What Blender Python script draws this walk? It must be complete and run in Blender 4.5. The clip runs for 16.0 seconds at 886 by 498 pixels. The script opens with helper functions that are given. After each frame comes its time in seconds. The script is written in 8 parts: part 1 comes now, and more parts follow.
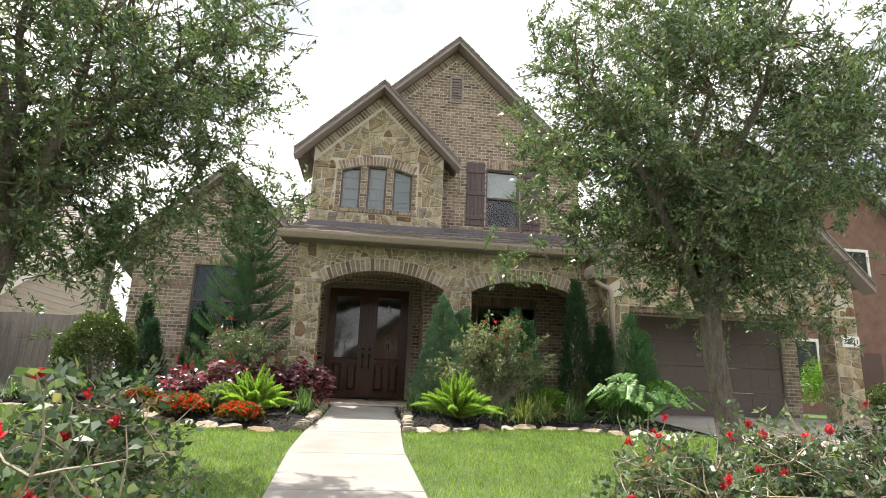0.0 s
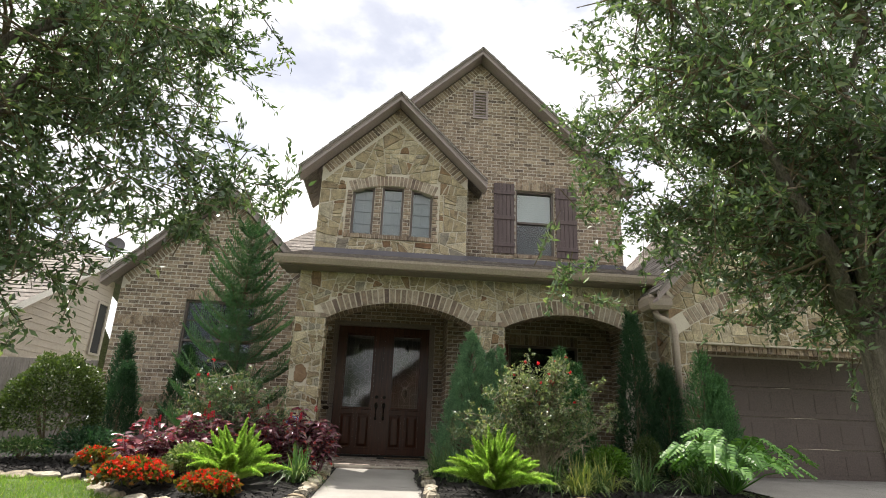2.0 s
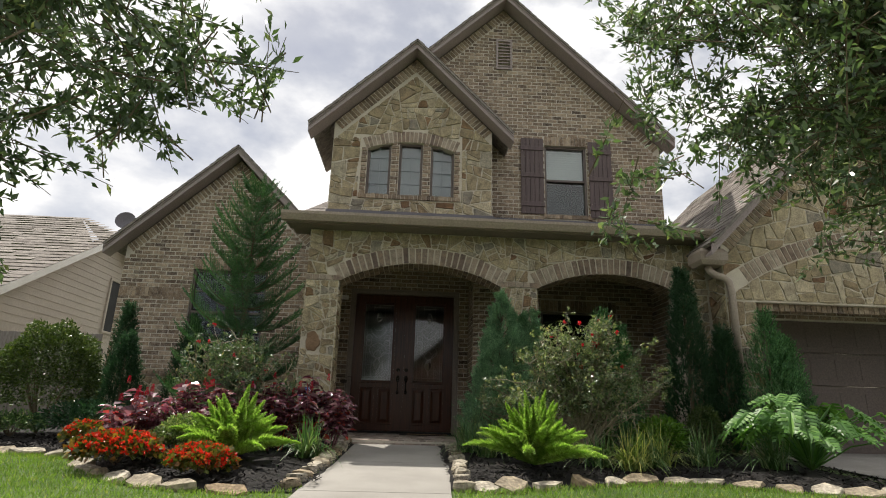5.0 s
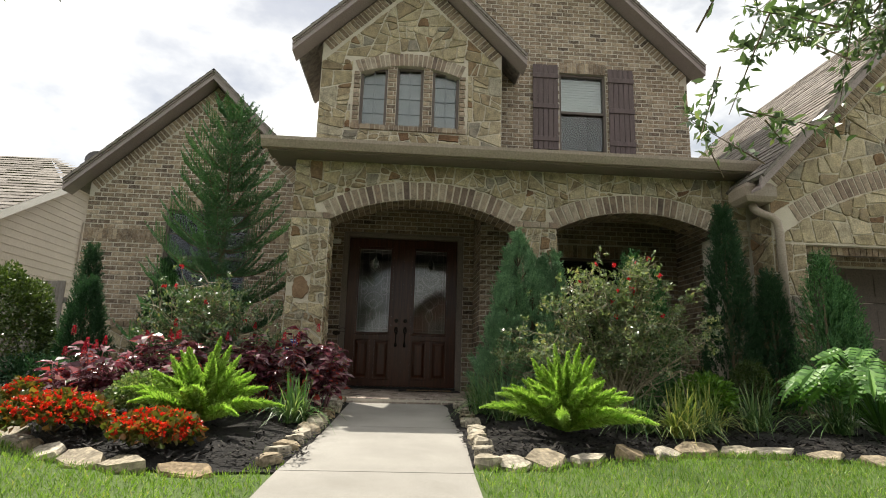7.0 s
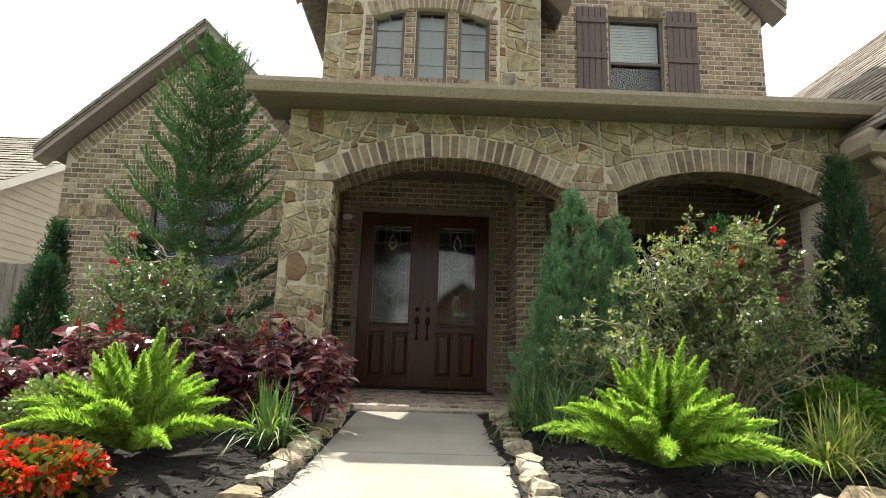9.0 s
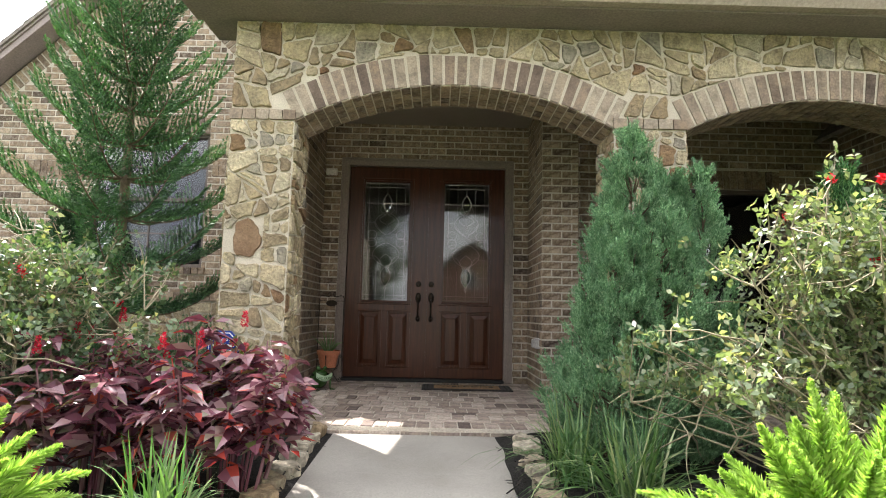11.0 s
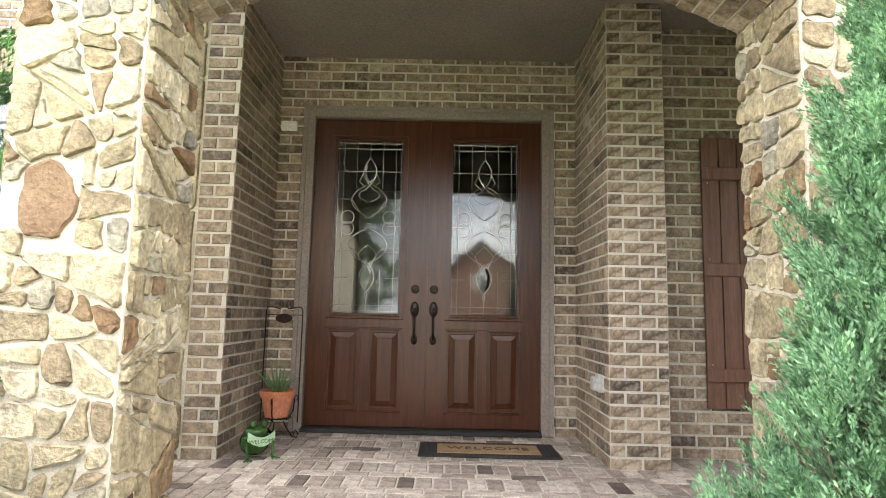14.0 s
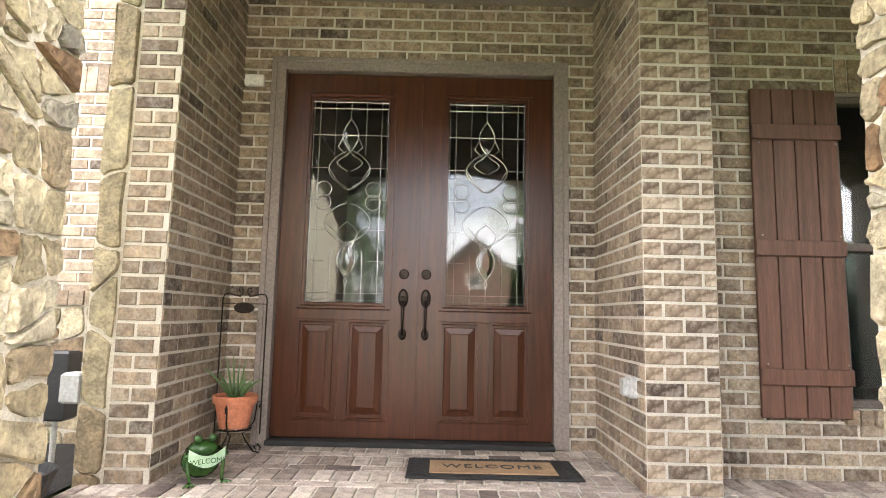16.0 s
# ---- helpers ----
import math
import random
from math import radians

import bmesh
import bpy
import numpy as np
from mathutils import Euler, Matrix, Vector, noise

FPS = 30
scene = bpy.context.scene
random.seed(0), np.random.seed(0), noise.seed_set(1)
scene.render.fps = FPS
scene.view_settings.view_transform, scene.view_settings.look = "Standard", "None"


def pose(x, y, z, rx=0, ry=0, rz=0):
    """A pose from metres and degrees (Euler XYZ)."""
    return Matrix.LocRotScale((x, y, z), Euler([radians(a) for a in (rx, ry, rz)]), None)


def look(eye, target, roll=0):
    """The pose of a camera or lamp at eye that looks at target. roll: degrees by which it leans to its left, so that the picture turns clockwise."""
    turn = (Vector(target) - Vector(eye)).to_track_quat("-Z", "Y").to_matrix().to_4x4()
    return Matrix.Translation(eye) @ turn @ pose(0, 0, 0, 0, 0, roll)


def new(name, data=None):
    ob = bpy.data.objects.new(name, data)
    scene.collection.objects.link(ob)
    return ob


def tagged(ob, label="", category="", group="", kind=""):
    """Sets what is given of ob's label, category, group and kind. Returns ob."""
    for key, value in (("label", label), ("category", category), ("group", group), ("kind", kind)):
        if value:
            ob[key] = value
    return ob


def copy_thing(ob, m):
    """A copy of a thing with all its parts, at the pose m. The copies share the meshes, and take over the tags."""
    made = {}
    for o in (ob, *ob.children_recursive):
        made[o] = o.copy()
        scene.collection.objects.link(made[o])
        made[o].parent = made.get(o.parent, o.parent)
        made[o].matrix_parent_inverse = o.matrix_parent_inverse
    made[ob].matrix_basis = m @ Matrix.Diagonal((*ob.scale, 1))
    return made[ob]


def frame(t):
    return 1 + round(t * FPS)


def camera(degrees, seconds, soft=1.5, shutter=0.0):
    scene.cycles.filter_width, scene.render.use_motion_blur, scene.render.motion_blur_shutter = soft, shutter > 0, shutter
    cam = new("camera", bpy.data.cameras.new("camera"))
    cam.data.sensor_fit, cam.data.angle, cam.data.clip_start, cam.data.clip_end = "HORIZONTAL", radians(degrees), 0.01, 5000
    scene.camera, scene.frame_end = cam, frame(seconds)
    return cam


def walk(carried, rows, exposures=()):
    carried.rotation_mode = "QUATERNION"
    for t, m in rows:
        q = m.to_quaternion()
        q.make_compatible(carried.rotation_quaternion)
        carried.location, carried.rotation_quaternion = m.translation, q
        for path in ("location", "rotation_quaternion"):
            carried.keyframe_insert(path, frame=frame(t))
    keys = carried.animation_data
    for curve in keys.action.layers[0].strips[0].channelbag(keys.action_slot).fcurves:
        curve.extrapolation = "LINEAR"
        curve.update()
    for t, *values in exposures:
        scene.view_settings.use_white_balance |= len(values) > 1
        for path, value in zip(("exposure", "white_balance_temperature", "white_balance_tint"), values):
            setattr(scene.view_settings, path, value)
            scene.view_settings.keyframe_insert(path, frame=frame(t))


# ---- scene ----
cam = camera(76.0, 16.0, soft=1.0)
PATH = [
    (0, (-0.044, 0.16, 0.367), (0.192, 2.09, 0.835), 2.2),
    (0.5, (-0.02, 0.612, 0.42), (0.203, 2.539, 0.907), 2.1),
    (1, (0.054, 1.057, 0.459), (0.272, 2.973, 0.992), 2.2),
    (1.5, (0.06, 1.469, 0.461), (0.23, 3.377, 1.037), 2.2),
    (2, (0.028, 1.87, 0.499), (0.191, 3.766, 1.114), 2.2),
    (2.5, (0.096, 2.254, 0.622), (0.244, 4.13, 1.301), 2.3),
    (3, (0.058, 2.521, 0.615), (0.195, 4.354, 1.403), 2.3),
    (3.5, (-0.009, 2.733, 0.539), (0.132, 4.557, 1.346), 2.2),
    (4, (0.034, 2.828, 0.431), (0.162, 4.652, 1.24), 2.1),
    (4.5, (0.055, 2.84, 0.361), (0.164, 4.709, 1.064), 1.8),
    (5, (0.084, 2.872, 0.352), (0.174, 4.79, 0.912), 1.7),
    (5.2, (0.087, 2.888, 0.345), (0.171, 4.82, 0.854), 1.7),
    (7.3, (-0.052, 4.221, 0.43), (0.078, 6.177, 0.827), 1.8),
    (7.5, (-0.062, 4.387, 0.452), (0.072, 6.343, 0.845), 1.9),
    (8, (-0.078, 4.726, 0.483), (0.071, 6.681, 0.875), 1.8),
    (8.5, (-0.04, 5.09, 0.473), (0.092, 7.048, 0.861), 1.7),
    (9, (-0.007, 5.431, 0.464), (0.034, 7.395, 0.837), 1.8),
    (9.2, (0.008, 5.617, 0.474), (0.032, 7.583, 0.843), 1.7),
    (11.3, (0.084, 7.114, 0.831), (0.095, 9.102, 1.05), 1.3),
    (11.5, (0.127, 7.275, 0.854), (0.138, 9.263, 1.075), 1.2),
    (12, (0.182, 7.677, 0.861), (0.187, 9.664, 1.084), 1.3),
    (12.5, (0.122, 8.069, 0.897), (0.144, 10.055, 1.127), 1.4),
    (13, (0.145, 8.449, 0.921), (0.164, 10.436, 1.149), 1.3),
    (13.5, (0.122, 8.738, 0.9), (0.114, 10.725, 1.13), 1.2),
    (14, (0.072, 9.001, 0.918), (0.058, 10.988, 1.148), 1.3),
    (14.5, (0.106, 9.137, 0.893), (0.092, 11.123, 1.127), 1.3),
    (15, (0.139, 9.316, 0.887), (0.114, 11.303, 1.113), 1.3),
    (15.5, (0.1, 9.587, 0.879), (0.081, 11.573, 1.118), 1.3),
    (16, (0.07, 9.735, 0.851), (0.077, 11.722, 1.081), 1.3),
]
EXPOSURES = [(0.0, 0.98, 6620, 13), (2.5, 0.55, 6650, 10), (3.5, 0.05, 6600, 9), (5.0, 0.2, 6650, 10), (7.5, 0.62, 6850, 7), (9.0, 1.02, 6950, 6), (11.5, 2.28, 6480, 14), (13.5, 3.12, 6450, 12), (14.0, 3.38, 6500, 12), (15.5, 3.68, 6500, 13), (16.0, 3.9, 6550, 15)]
walk(cam, [(t, look(eye, target, roll)) for t, eye, target, roll in PATH],
     exposures=EXPOSURES)

# ---------------------------------------------------------------- world, sun
SUN_AZ, SUN_EL = -41.0, 56.6          # degrees: azimuth from +y towards +x, height
world = bpy.data.worlds.new("sky")
scene.world = world
world.use_nodes = True
wn, wl = world.node_tree.nodes, world.node_tree.links
wn.clear()
w_out = wn.new("ShaderNodeOutputWorld")
w_bg = wn.new("ShaderNodeBackground")
w_sky = wn.new("ShaderNodeTexSky")
w_sky.sky_type = "NISHITA"
w_sky.sun_disc = False
w_sky.sun_elevation = radians(SUN_EL)
w_sky.sun_rotation = radians(SUN_AZ)
w_sky.dust_density = 2.0
w_co = wn.new("ShaderNodeTexCoord")
w_map = wn.new("ShaderNodeMapping")
w_map.inputs["Scale"].default_value = (1.2, 1.2, 2.2)
w_noise = wn.new("ShaderNodeTexNoise")
w_noise.inputs["Scale"].default_value = 1.7
w_noise.inputs["Detail"].default_value = 7.0
w_noise.inputs["Roughness"].default_value = 0.55
w_ramp = wn.new("ShaderNodeValToRGB")
w_ramp.color_ramp.elements[0].position = 0.26
w_ramp.color_ramp.elements[1].position = 0.50
w_tone = wn.new("ShaderNodeValToRGB")
w_tone.color_ramp.elements[0].position = 0.40
w_tone.color_ramp.elements[0].color = (8.0, 8.3, 9.1, 1)
w_tone.color_ramp.elements[1].position = 0.62
w_tone.color_ramp.elements[1].color = (16.0, 15.9, 15.6, 1)
w_mix = wn.new("ShaderNodeMix")
w_mix.data_type = "RGBA"
wl.new(w_co.outputs["Generated"], w_map.inputs["Vector"])
wl.new(w_map.outputs["Vector"], w_noise.inputs["Vector"])
wl.new(w_noise.outputs["Fac"], w_ramp.inputs["Fac"])
wl.new(w_noise.outputs["Fac"], w_tone.inputs["Fac"])
wl.new(w_ramp.outputs["Color"], w_mix.inputs[0])
wl.new(w_sky.outputs["Color"], w_mix.inputs[6])
wl.new(w_tone.outputs["Color"], w_mix.inputs[7])
wl.new(w_mix.outputs[2], w_bg.inputs["Color"])
w_bg.inputs["Strength"].default_value = 0.075
wl.new(w_bg.outputs["Background"], w_out.inputs["Surface"])

sun_data = bpy.data.lights.new("sun", "SUN")
sun_data.energy, sun_data.angle, sun_data.color = 5.0, radians(0.55), (1.0, 0.95, 0.86)
sun = new("sun", sun_data)
sun_from = Vector((math.sin(radians(SUN_AZ)) * math.cos(radians(SUN_EL)), math.cos(radians(SUN_AZ)) * math.cos(radians(SUN_EL)), math.sin(radians(SUN_EL))))
sun.matrix_world = look(sun_from * 60, (0, 0, 0))

# ---------------------------------------------------------------- materials


def mat_base(name, rough=0.7, metal=0.0, spec=0.5):
    m = bpy.data.materials.new(name)
    m.use_nodes = True
    n, l = m.node_tree.nodes, m.node_tree.links
    b = n["Principled BSDF"]
    b.inputs["Roughness"].default_value = rough
    b.inputs["Metallic"].default_value = metal
    b.inputs["Specular IOR Level"].default_value = spec
    return m, n, l, b


def noise_node(n, l, scale, detail=4.0, rough=0.55, coords="Object", stretch=None):
    co = n.new("ShaderNodeTexCoord")
    t = n.new("ShaderNodeTexNoise")
    t.inputs["Scale"].default_value = scale
    t.inputs["Detail"].default_value = detail
    t.inputs["Roughness"].default_value = rough
    if stretch:
        mp = n.new("ShaderNodeMapping")
        mp.inputs["Scale"].default_value = stretch
        l.new(co.outputs[coords], mp.inputs["Vector"])
        l.new(mp.outputs["Vector"], t.inputs["Vector"])
    else:
        l.new(co.outputs[coords], t.inputs["Vector"])
    return t


def ramp_node(n, l, source, stops):
    r = n.new("ShaderNodeValToRGB")
    e = r.color_ramp.elements
    while len(e) < len(stops):
        e.new(0.5)
    for k, (p, c) in enumerate(stops):
        e[k].position = p
        e[k].color = (*c, 1)
    l.new(source, r.inputs["Fac"])
    return r


def mix_node(n, l, kind, fac, a, b):
    x = n.new("ShaderNodeMix")
    x.data_type, x.blend_type = "RGBA", kind
    for sock, v in ((0, fac), (6, a), (7, b)):
        if hasattr(v, "is_linked"):
            l.new(v, x.inputs[sock])
        elif sock == 0:
            x.inputs[0].default_value = v
        else:
            x.inputs[sock].default_value = (*v, 1)
    return x.outputs[2]


def bump(n, l, b, height, strength=0.3, distance=0.01):
    k = n.new("ShaderNodeBump")
    k.inputs["Strength"].default_value = strength
    k.inputs["Distance"].default_value = distance
    l.new(height, k.inputs["Height"])
    l.new(k.outputs["Normal"], b.inputs["Normal"])


def surface(name, lo, hi, scale=8.0, fine=90.0, rough=0.75, bumpy=0.25, dist=0.006, metal=0.0, spec=0.4, coords="Object", stretch=None):
    """A surface with a broad tone change and a fine grain."""
    m, n, l, b = mat_base(name, rough, metal, spec)
    t1 = noise_node(n, l, scale, 5.0, 0.6, coords, stretch)
    t2 = noise_node(n, l, fine, 3.0, 0.6, coords, stretch)
    base = ramp_node(n, l, t1.outputs["Fac"], [(0.3, lo), (0.7, hi)])
    grain = ramp_node(n, l, t2.outputs["Fac"], [(0.3, (0.72, 0.72, 0.72)), (0.7, (1.15, 1.15, 1.15))])
    l.new(mix_node(n, l, "MULTIPLY", 1.0, base.outputs["Color"], grain.outputs["Color"]), b.inputs["Base Color"])
    if bumpy:
        bump(n, l, b, t2.outputs["Fac"], bumpy, dist)
    return m


def pieces(name, stops, source="island", rough=0.85, fine=70.0, spots=12.0, bumpy=0.45, dist=0.006, wash=0.0):
    """Pieces that differ from one another: bricks, stones, chips, leaves of litter."""
    m, n, l, b = mat_base(name, rough, 0.0, 0.3)
    if source == "island":
        r = n.new("ShaderNodeNewGeometry").outputs["Random Per Island"]
    else:
        r = n.new("ShaderNodeObjectInfo").outputs["Random"]
    ramp = ramp_node(n, l, r, stops)
    t1 = noise_node(n, l, spots, 5.0, 0.65)
    t2 = noise_node(n, l, fine, 4.0, 0.6)
    stain = ramp_node(n, l, t1.outputs["Fac"], [(0.28, (0.5, 0.48, 0.46)), (0.5, (1.0, 1.0, 1.0)), (0.72, (1.42, 1.38, 1.3))])
    grain = ramp_node(n, l, t2.outputs["Fac"], [(0.3, (0.52, 0.51, 0.50)), (0.68, (1.28, 1.27, 1.25))])
    c = mix_node(n, l, "MULTIPLY", 1.0, ramp.outputs["Color"], stain.outputs["Color"])
    c = mix_node(n, l, "MULTIPLY", 0.8, c, grain.outputs["Color"])
    if wash:
        # smears of pale mortar left on the faces
        t3 = noise_node(n, l, 23.0, 6.0, 0.7)
        smear = ramp_node(n, l, t3.outputs["Fac"], [(0.46, (0, 0, 0)), (0.70, (wash, wash, wash))])
        c = mix_node(n, l, "MIX", smear.outputs["Color"], c, (0.50, 0.45, 0.385))
    l.new(c, b.inputs["Base Color"])
    bump(n, l, b, t2.outputs["Fac"], bumpy, dist)
    return m


def leafy(name, stops, rough=0.5, through_light=0.35, spec=0.4, tint=None, clump=2.5, low=0.75, high=1.2):
    """Leaves: each its own tone; some light passes through."""
    m, n, l, b = mat_base(name, rough, 0.0, spec)
    r = n.new("ShaderNodeNewGeometry").outputs["Random Per Island"]
    ramp = ramp_node(n, l, r, stops)
    t1 = noise_node(n, l, clump, 2.0)
    tone = ramp_node(n, l, t1.outputs["Fac"], [(0.3, (low, low * 1.04, low)), (0.7, (high, high * 0.96, high * 0.92))])
    c = mix_node(n, l, "MULTIPLY", 1.0, ramp.outputs["Color"], tone.outputs["Color"])
    l.new(c, b.inputs["Base Color"])
    tr = n.new("ShaderNodeBsdfTranslucent")
    warm = mix_node(n, l, "MULTIPLY", 1.0, c, tint or (1.5, 1.6, 0.7))
    l.new(warm, tr.inputs["Color"])
    mx = n.new("ShaderNodeMixShader")
    mx.inputs[0].default_value = through_light
    l.new(b.outputs[0], mx.inputs[1])
    l.new(tr.outputs[0], mx.inputs[2])
    l.new(mx.outputs[0], n["Material Output"].inputs["Surface"])
    return m


BRICK_STOPS = [(0.0, (0.07, 0.05, 0.038)), (0.06, (0.126, 0.092, 0.067)), (0.25, (0.186, 0.138, 0.096)), (0.58, (0.239, 0.178, 0.124)), (0.85, (0.291, 0.224, 0.157)), (1.0, (0.364, 0.293, 0.215))]
STONE_STOPS = [(0.0, (0.159, 0.09, 0.05)), (0.05, (0.211, 0.137, 0.077)), (0.11, (0.252, 0.199, 0.129)), (0.4, (0.327, 0.276, 0.177)), (0.65, (0.384, 0.328, 0.221)), (0.85, (0.453, 0.396, 0.281)), (0.93, (0.284, 0.263, 0.207)), (1.0, (0.211, 0.189, 0.154))]
M_BRICK = pieces("brick", BRICK_STOPS, wash=0.42)
M_BRICK_ONE = pieces("brick_single", BRICK_STOPS, "object", wash=0.42)
ARCH_STOPS = [(0.0, (0.121, 0.091, 0.076)), (0.2, (0.219, 0.166, 0.128)), (0.6, (0.28, 0.227, 0.178)), (1.0, (0.356, 0.303, 0.242))]
M_ARCHBRICK = pieces("arch_brick", ARCH_STOPS)
M_ARCHBRICK_ONE = pieces("arch_brick_single", ARCH_STOPS, "object")
M_STONE = pieces("fieldstone", STONE_STOPS, fine=52.0, spots=9.0, bumpy=0.95, dist=0.016)
M_STONE_ONE = pieces("fieldstone_single", STONE_STOPS, "object", fine=52.0, spots=9.0, bumpy=0.95, dist=0.016)
M_MORTAR = surface("mortar", (0.49, 0.44, 0.355), (0.60, 0.55, 0.455), 5.0, 120.0, 0.95, 0.5, 0.004)
M_MORTAR_BRICK = surface("brick_mortar", (0.46, 0.42, 0.355), (0.58, 0.53, 0.45), 5.0, 120.0, 0.95, 0.5, 0.004)
M_PAVER = pieces("paver_brick", [(0.0, (0.10, 0.078, 0.07)), (0.07, (0.13, 0.10, 0.09)), (0.11, (0.25, 0.205, 0.178)), (0.6, (0.34, 0.285, 0.25)), (1.0, (0.46, 0.40, 0.355))], rough=0.8)
M_PAVER_ONE = pieces("paver_brick_single", [(0.0, (0.10, 0.078, 0.07)), (0.07, (0.13, 0.10, 0.09)), (0.11, (0.25, 0.205, 0.178)), (0.6, (0.34, 0.285, 0.25)), (1.0, (0.46, 0.40, 0.355))], "object", rough=0.8)
M_RUST = surface("rust_brown_stone", (0.16, 0.095, 0.052), (0.27, 0.18, 0.11), 9.0, 60.0, 0.9, 0.7, 0.012)
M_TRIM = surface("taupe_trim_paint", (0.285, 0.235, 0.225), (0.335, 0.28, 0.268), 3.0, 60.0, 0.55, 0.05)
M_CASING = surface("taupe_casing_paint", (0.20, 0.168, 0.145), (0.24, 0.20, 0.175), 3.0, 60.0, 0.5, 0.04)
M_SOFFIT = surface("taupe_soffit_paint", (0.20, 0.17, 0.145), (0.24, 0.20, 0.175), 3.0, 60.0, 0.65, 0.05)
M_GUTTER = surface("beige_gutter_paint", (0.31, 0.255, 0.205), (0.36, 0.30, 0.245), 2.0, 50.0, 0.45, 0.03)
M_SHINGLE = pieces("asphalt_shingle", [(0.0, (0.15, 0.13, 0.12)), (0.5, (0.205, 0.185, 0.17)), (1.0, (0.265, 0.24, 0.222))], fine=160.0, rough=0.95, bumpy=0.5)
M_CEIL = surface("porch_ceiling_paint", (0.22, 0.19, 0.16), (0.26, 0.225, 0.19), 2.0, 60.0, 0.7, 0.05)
M_CONCRETE = surface("concrete", (0.255, 0.24, 0.218), (0.35, 0.332, 0.305), 1.6, 140.0, 0.9, 0.3, 0.003)
M_ASPHALT = surface("asphalt", (0.045, 0.045, 0.047), (0.065, 0.064, 0.062), 2.0, 160.0, 0.9, 0.4)
M_SOIL = surface("lawn_soil", (0.05, 0.085, 0.02), (0.10, 0.15, 0.04), 1.2, 60.0, 0.95, 0.6, 0.02)
M_MULCHBED = surface("mulch_bed", (0.009, 0.008, 0.008), (0.023, 0.020, 0.019), 14.0, 80.0, 0.95, 0.8, 0.03)
M_MULCH = pieces("mulch_chips", [(0.0, (0.008, 0.007, 0.007)), (0.6, (0.018, 0.016, 0.015)), (1.0, (0.048, 0.042, 0.038))], rough=0.9)
M_GARAGE = surface("brown_garage_paint", (0.115, 0.088, 0.078), (0.14, 0.108, 0.095), 1.0, 40.0, 0.55, 0.08)
M_FENCE = surface("grey_cedar", (0.16, 0.14, 0.125), (0.27, 0.24, 0.215), 3.0, 30.0, 0.9, 0.3, 0.006, stretch=(4, 4, 0.4))
M_SIDING = surface("tan_siding", (0.44, 0.39, 0.335), (0.50, 0.445, 0.385), 1.5, 50.0, 0.7, 0.1)
M_DARKWOOD = surface("mahogany_door", (0.034, 0.0105, 0.005), (0.082, 0.027, 0.012), 6.0, 55.0, 0.28, 0.12, 0.003, stretch=(6, 6, 0.35))
M_SHUTTER = surface("stained_cedar_shutter", (0.085, 0.040, 0.026), (0.17, 0.082, 0.052), 5.0, 45.0, 0.55, 0.25, 0.004, stretch=(6, 6, 0.35))
M_SHUTTER_UP = surface("purple_brown_shutter", (0.085, 0.062, 0.062), (0.135, 0.10, 0.098), 5.0, 45.0, 0.7, 0.25, 0.004, stretch=(6, 6, 0.35))
M_IRON = surface("oil_rubbed_bronze", (0.018, 0.014, 0.012), (0.035, 0.026, 0.02), 12.0, 90.0, 0.38, 0.08, 0.002, metal=0.8)
M_BLACK = surface("black_rubber", (0.012, 0.012, 0.012), (0.022, 0.022, 0.021), 12.0, 120.0, 0.75, 0.4, 0.003)
M_FLASH = surface("lead_flashing", (0.10, 0.095, 0.11), (0.14, 0.13, 0.15), 2.0, 60.0, 0.6, 0.1)
M_WINFRAME = surface("bronze_window_frame", (0.10, 0.08, 0.07), (0.13, 0.105, 0.09), 3.0, 60.0, 0.5, 0.04)
M_WHITE = surface("white_paint", (0.72, 0.70, 0.66), (0.82, 0.80, 0.76), 3.0, 60.0, 0.5, 0.04)
M_BLIND = surface("white_blind", (0.62, 0.63, 0.62), (0.72, 0.72, 0.70), 2.0, 40.0, 0.8, 0.05)
M_HALL = surface("pale_hall_paint", (0.34, 0.35, 0.31), (0.42, 0.43, 0.39), 1.5, 30.0, 0.8, 0.05)
M_CURTAIN = surface("blue_grey_curtain", (0.22, 0.25, 0.27), (0.30, 0.33, 0.35), 2.0, 40.0, 0.8, 0.05)
# shade of unlit rooms put into the colour, for window rooms and far panes
M_ROOM_SHADE = surface("interior_shade", (0.03, 0.03, 0.032), (0.05, 0.05, 0.052), 2.0, 30.0, 0.9, 0.05)


def glass(name, colour, rough=0.03, bumpy=0.0, scale=40.0, alpha=0.25):
    m, n, l, b = mat_base(name, rough, 0.0, 0.6)
    b.inputs["Base Color"].default_value = (*colour, 1)
    b.inputs["Transmission Weight"].default_value = 1.0
    b.inputs["IOR"].default_value = 1.5
    if bumpy:
        t = noise_node(n, l, scale, 2.0)
        bump(n, l, b, t.outputs["Fac"], bumpy, 0.01)
    return m


M_GLASS = glass("window_glass", (0.80, 0.86, 0.86))
M_LEADGLASS = glass("textured_door_glass", (0.80, 0.85, 0.82), 0.0, 0.010, 60.0)

# ---------------------------------------------------------------- mesh helpers
rnd = random.Random(7)


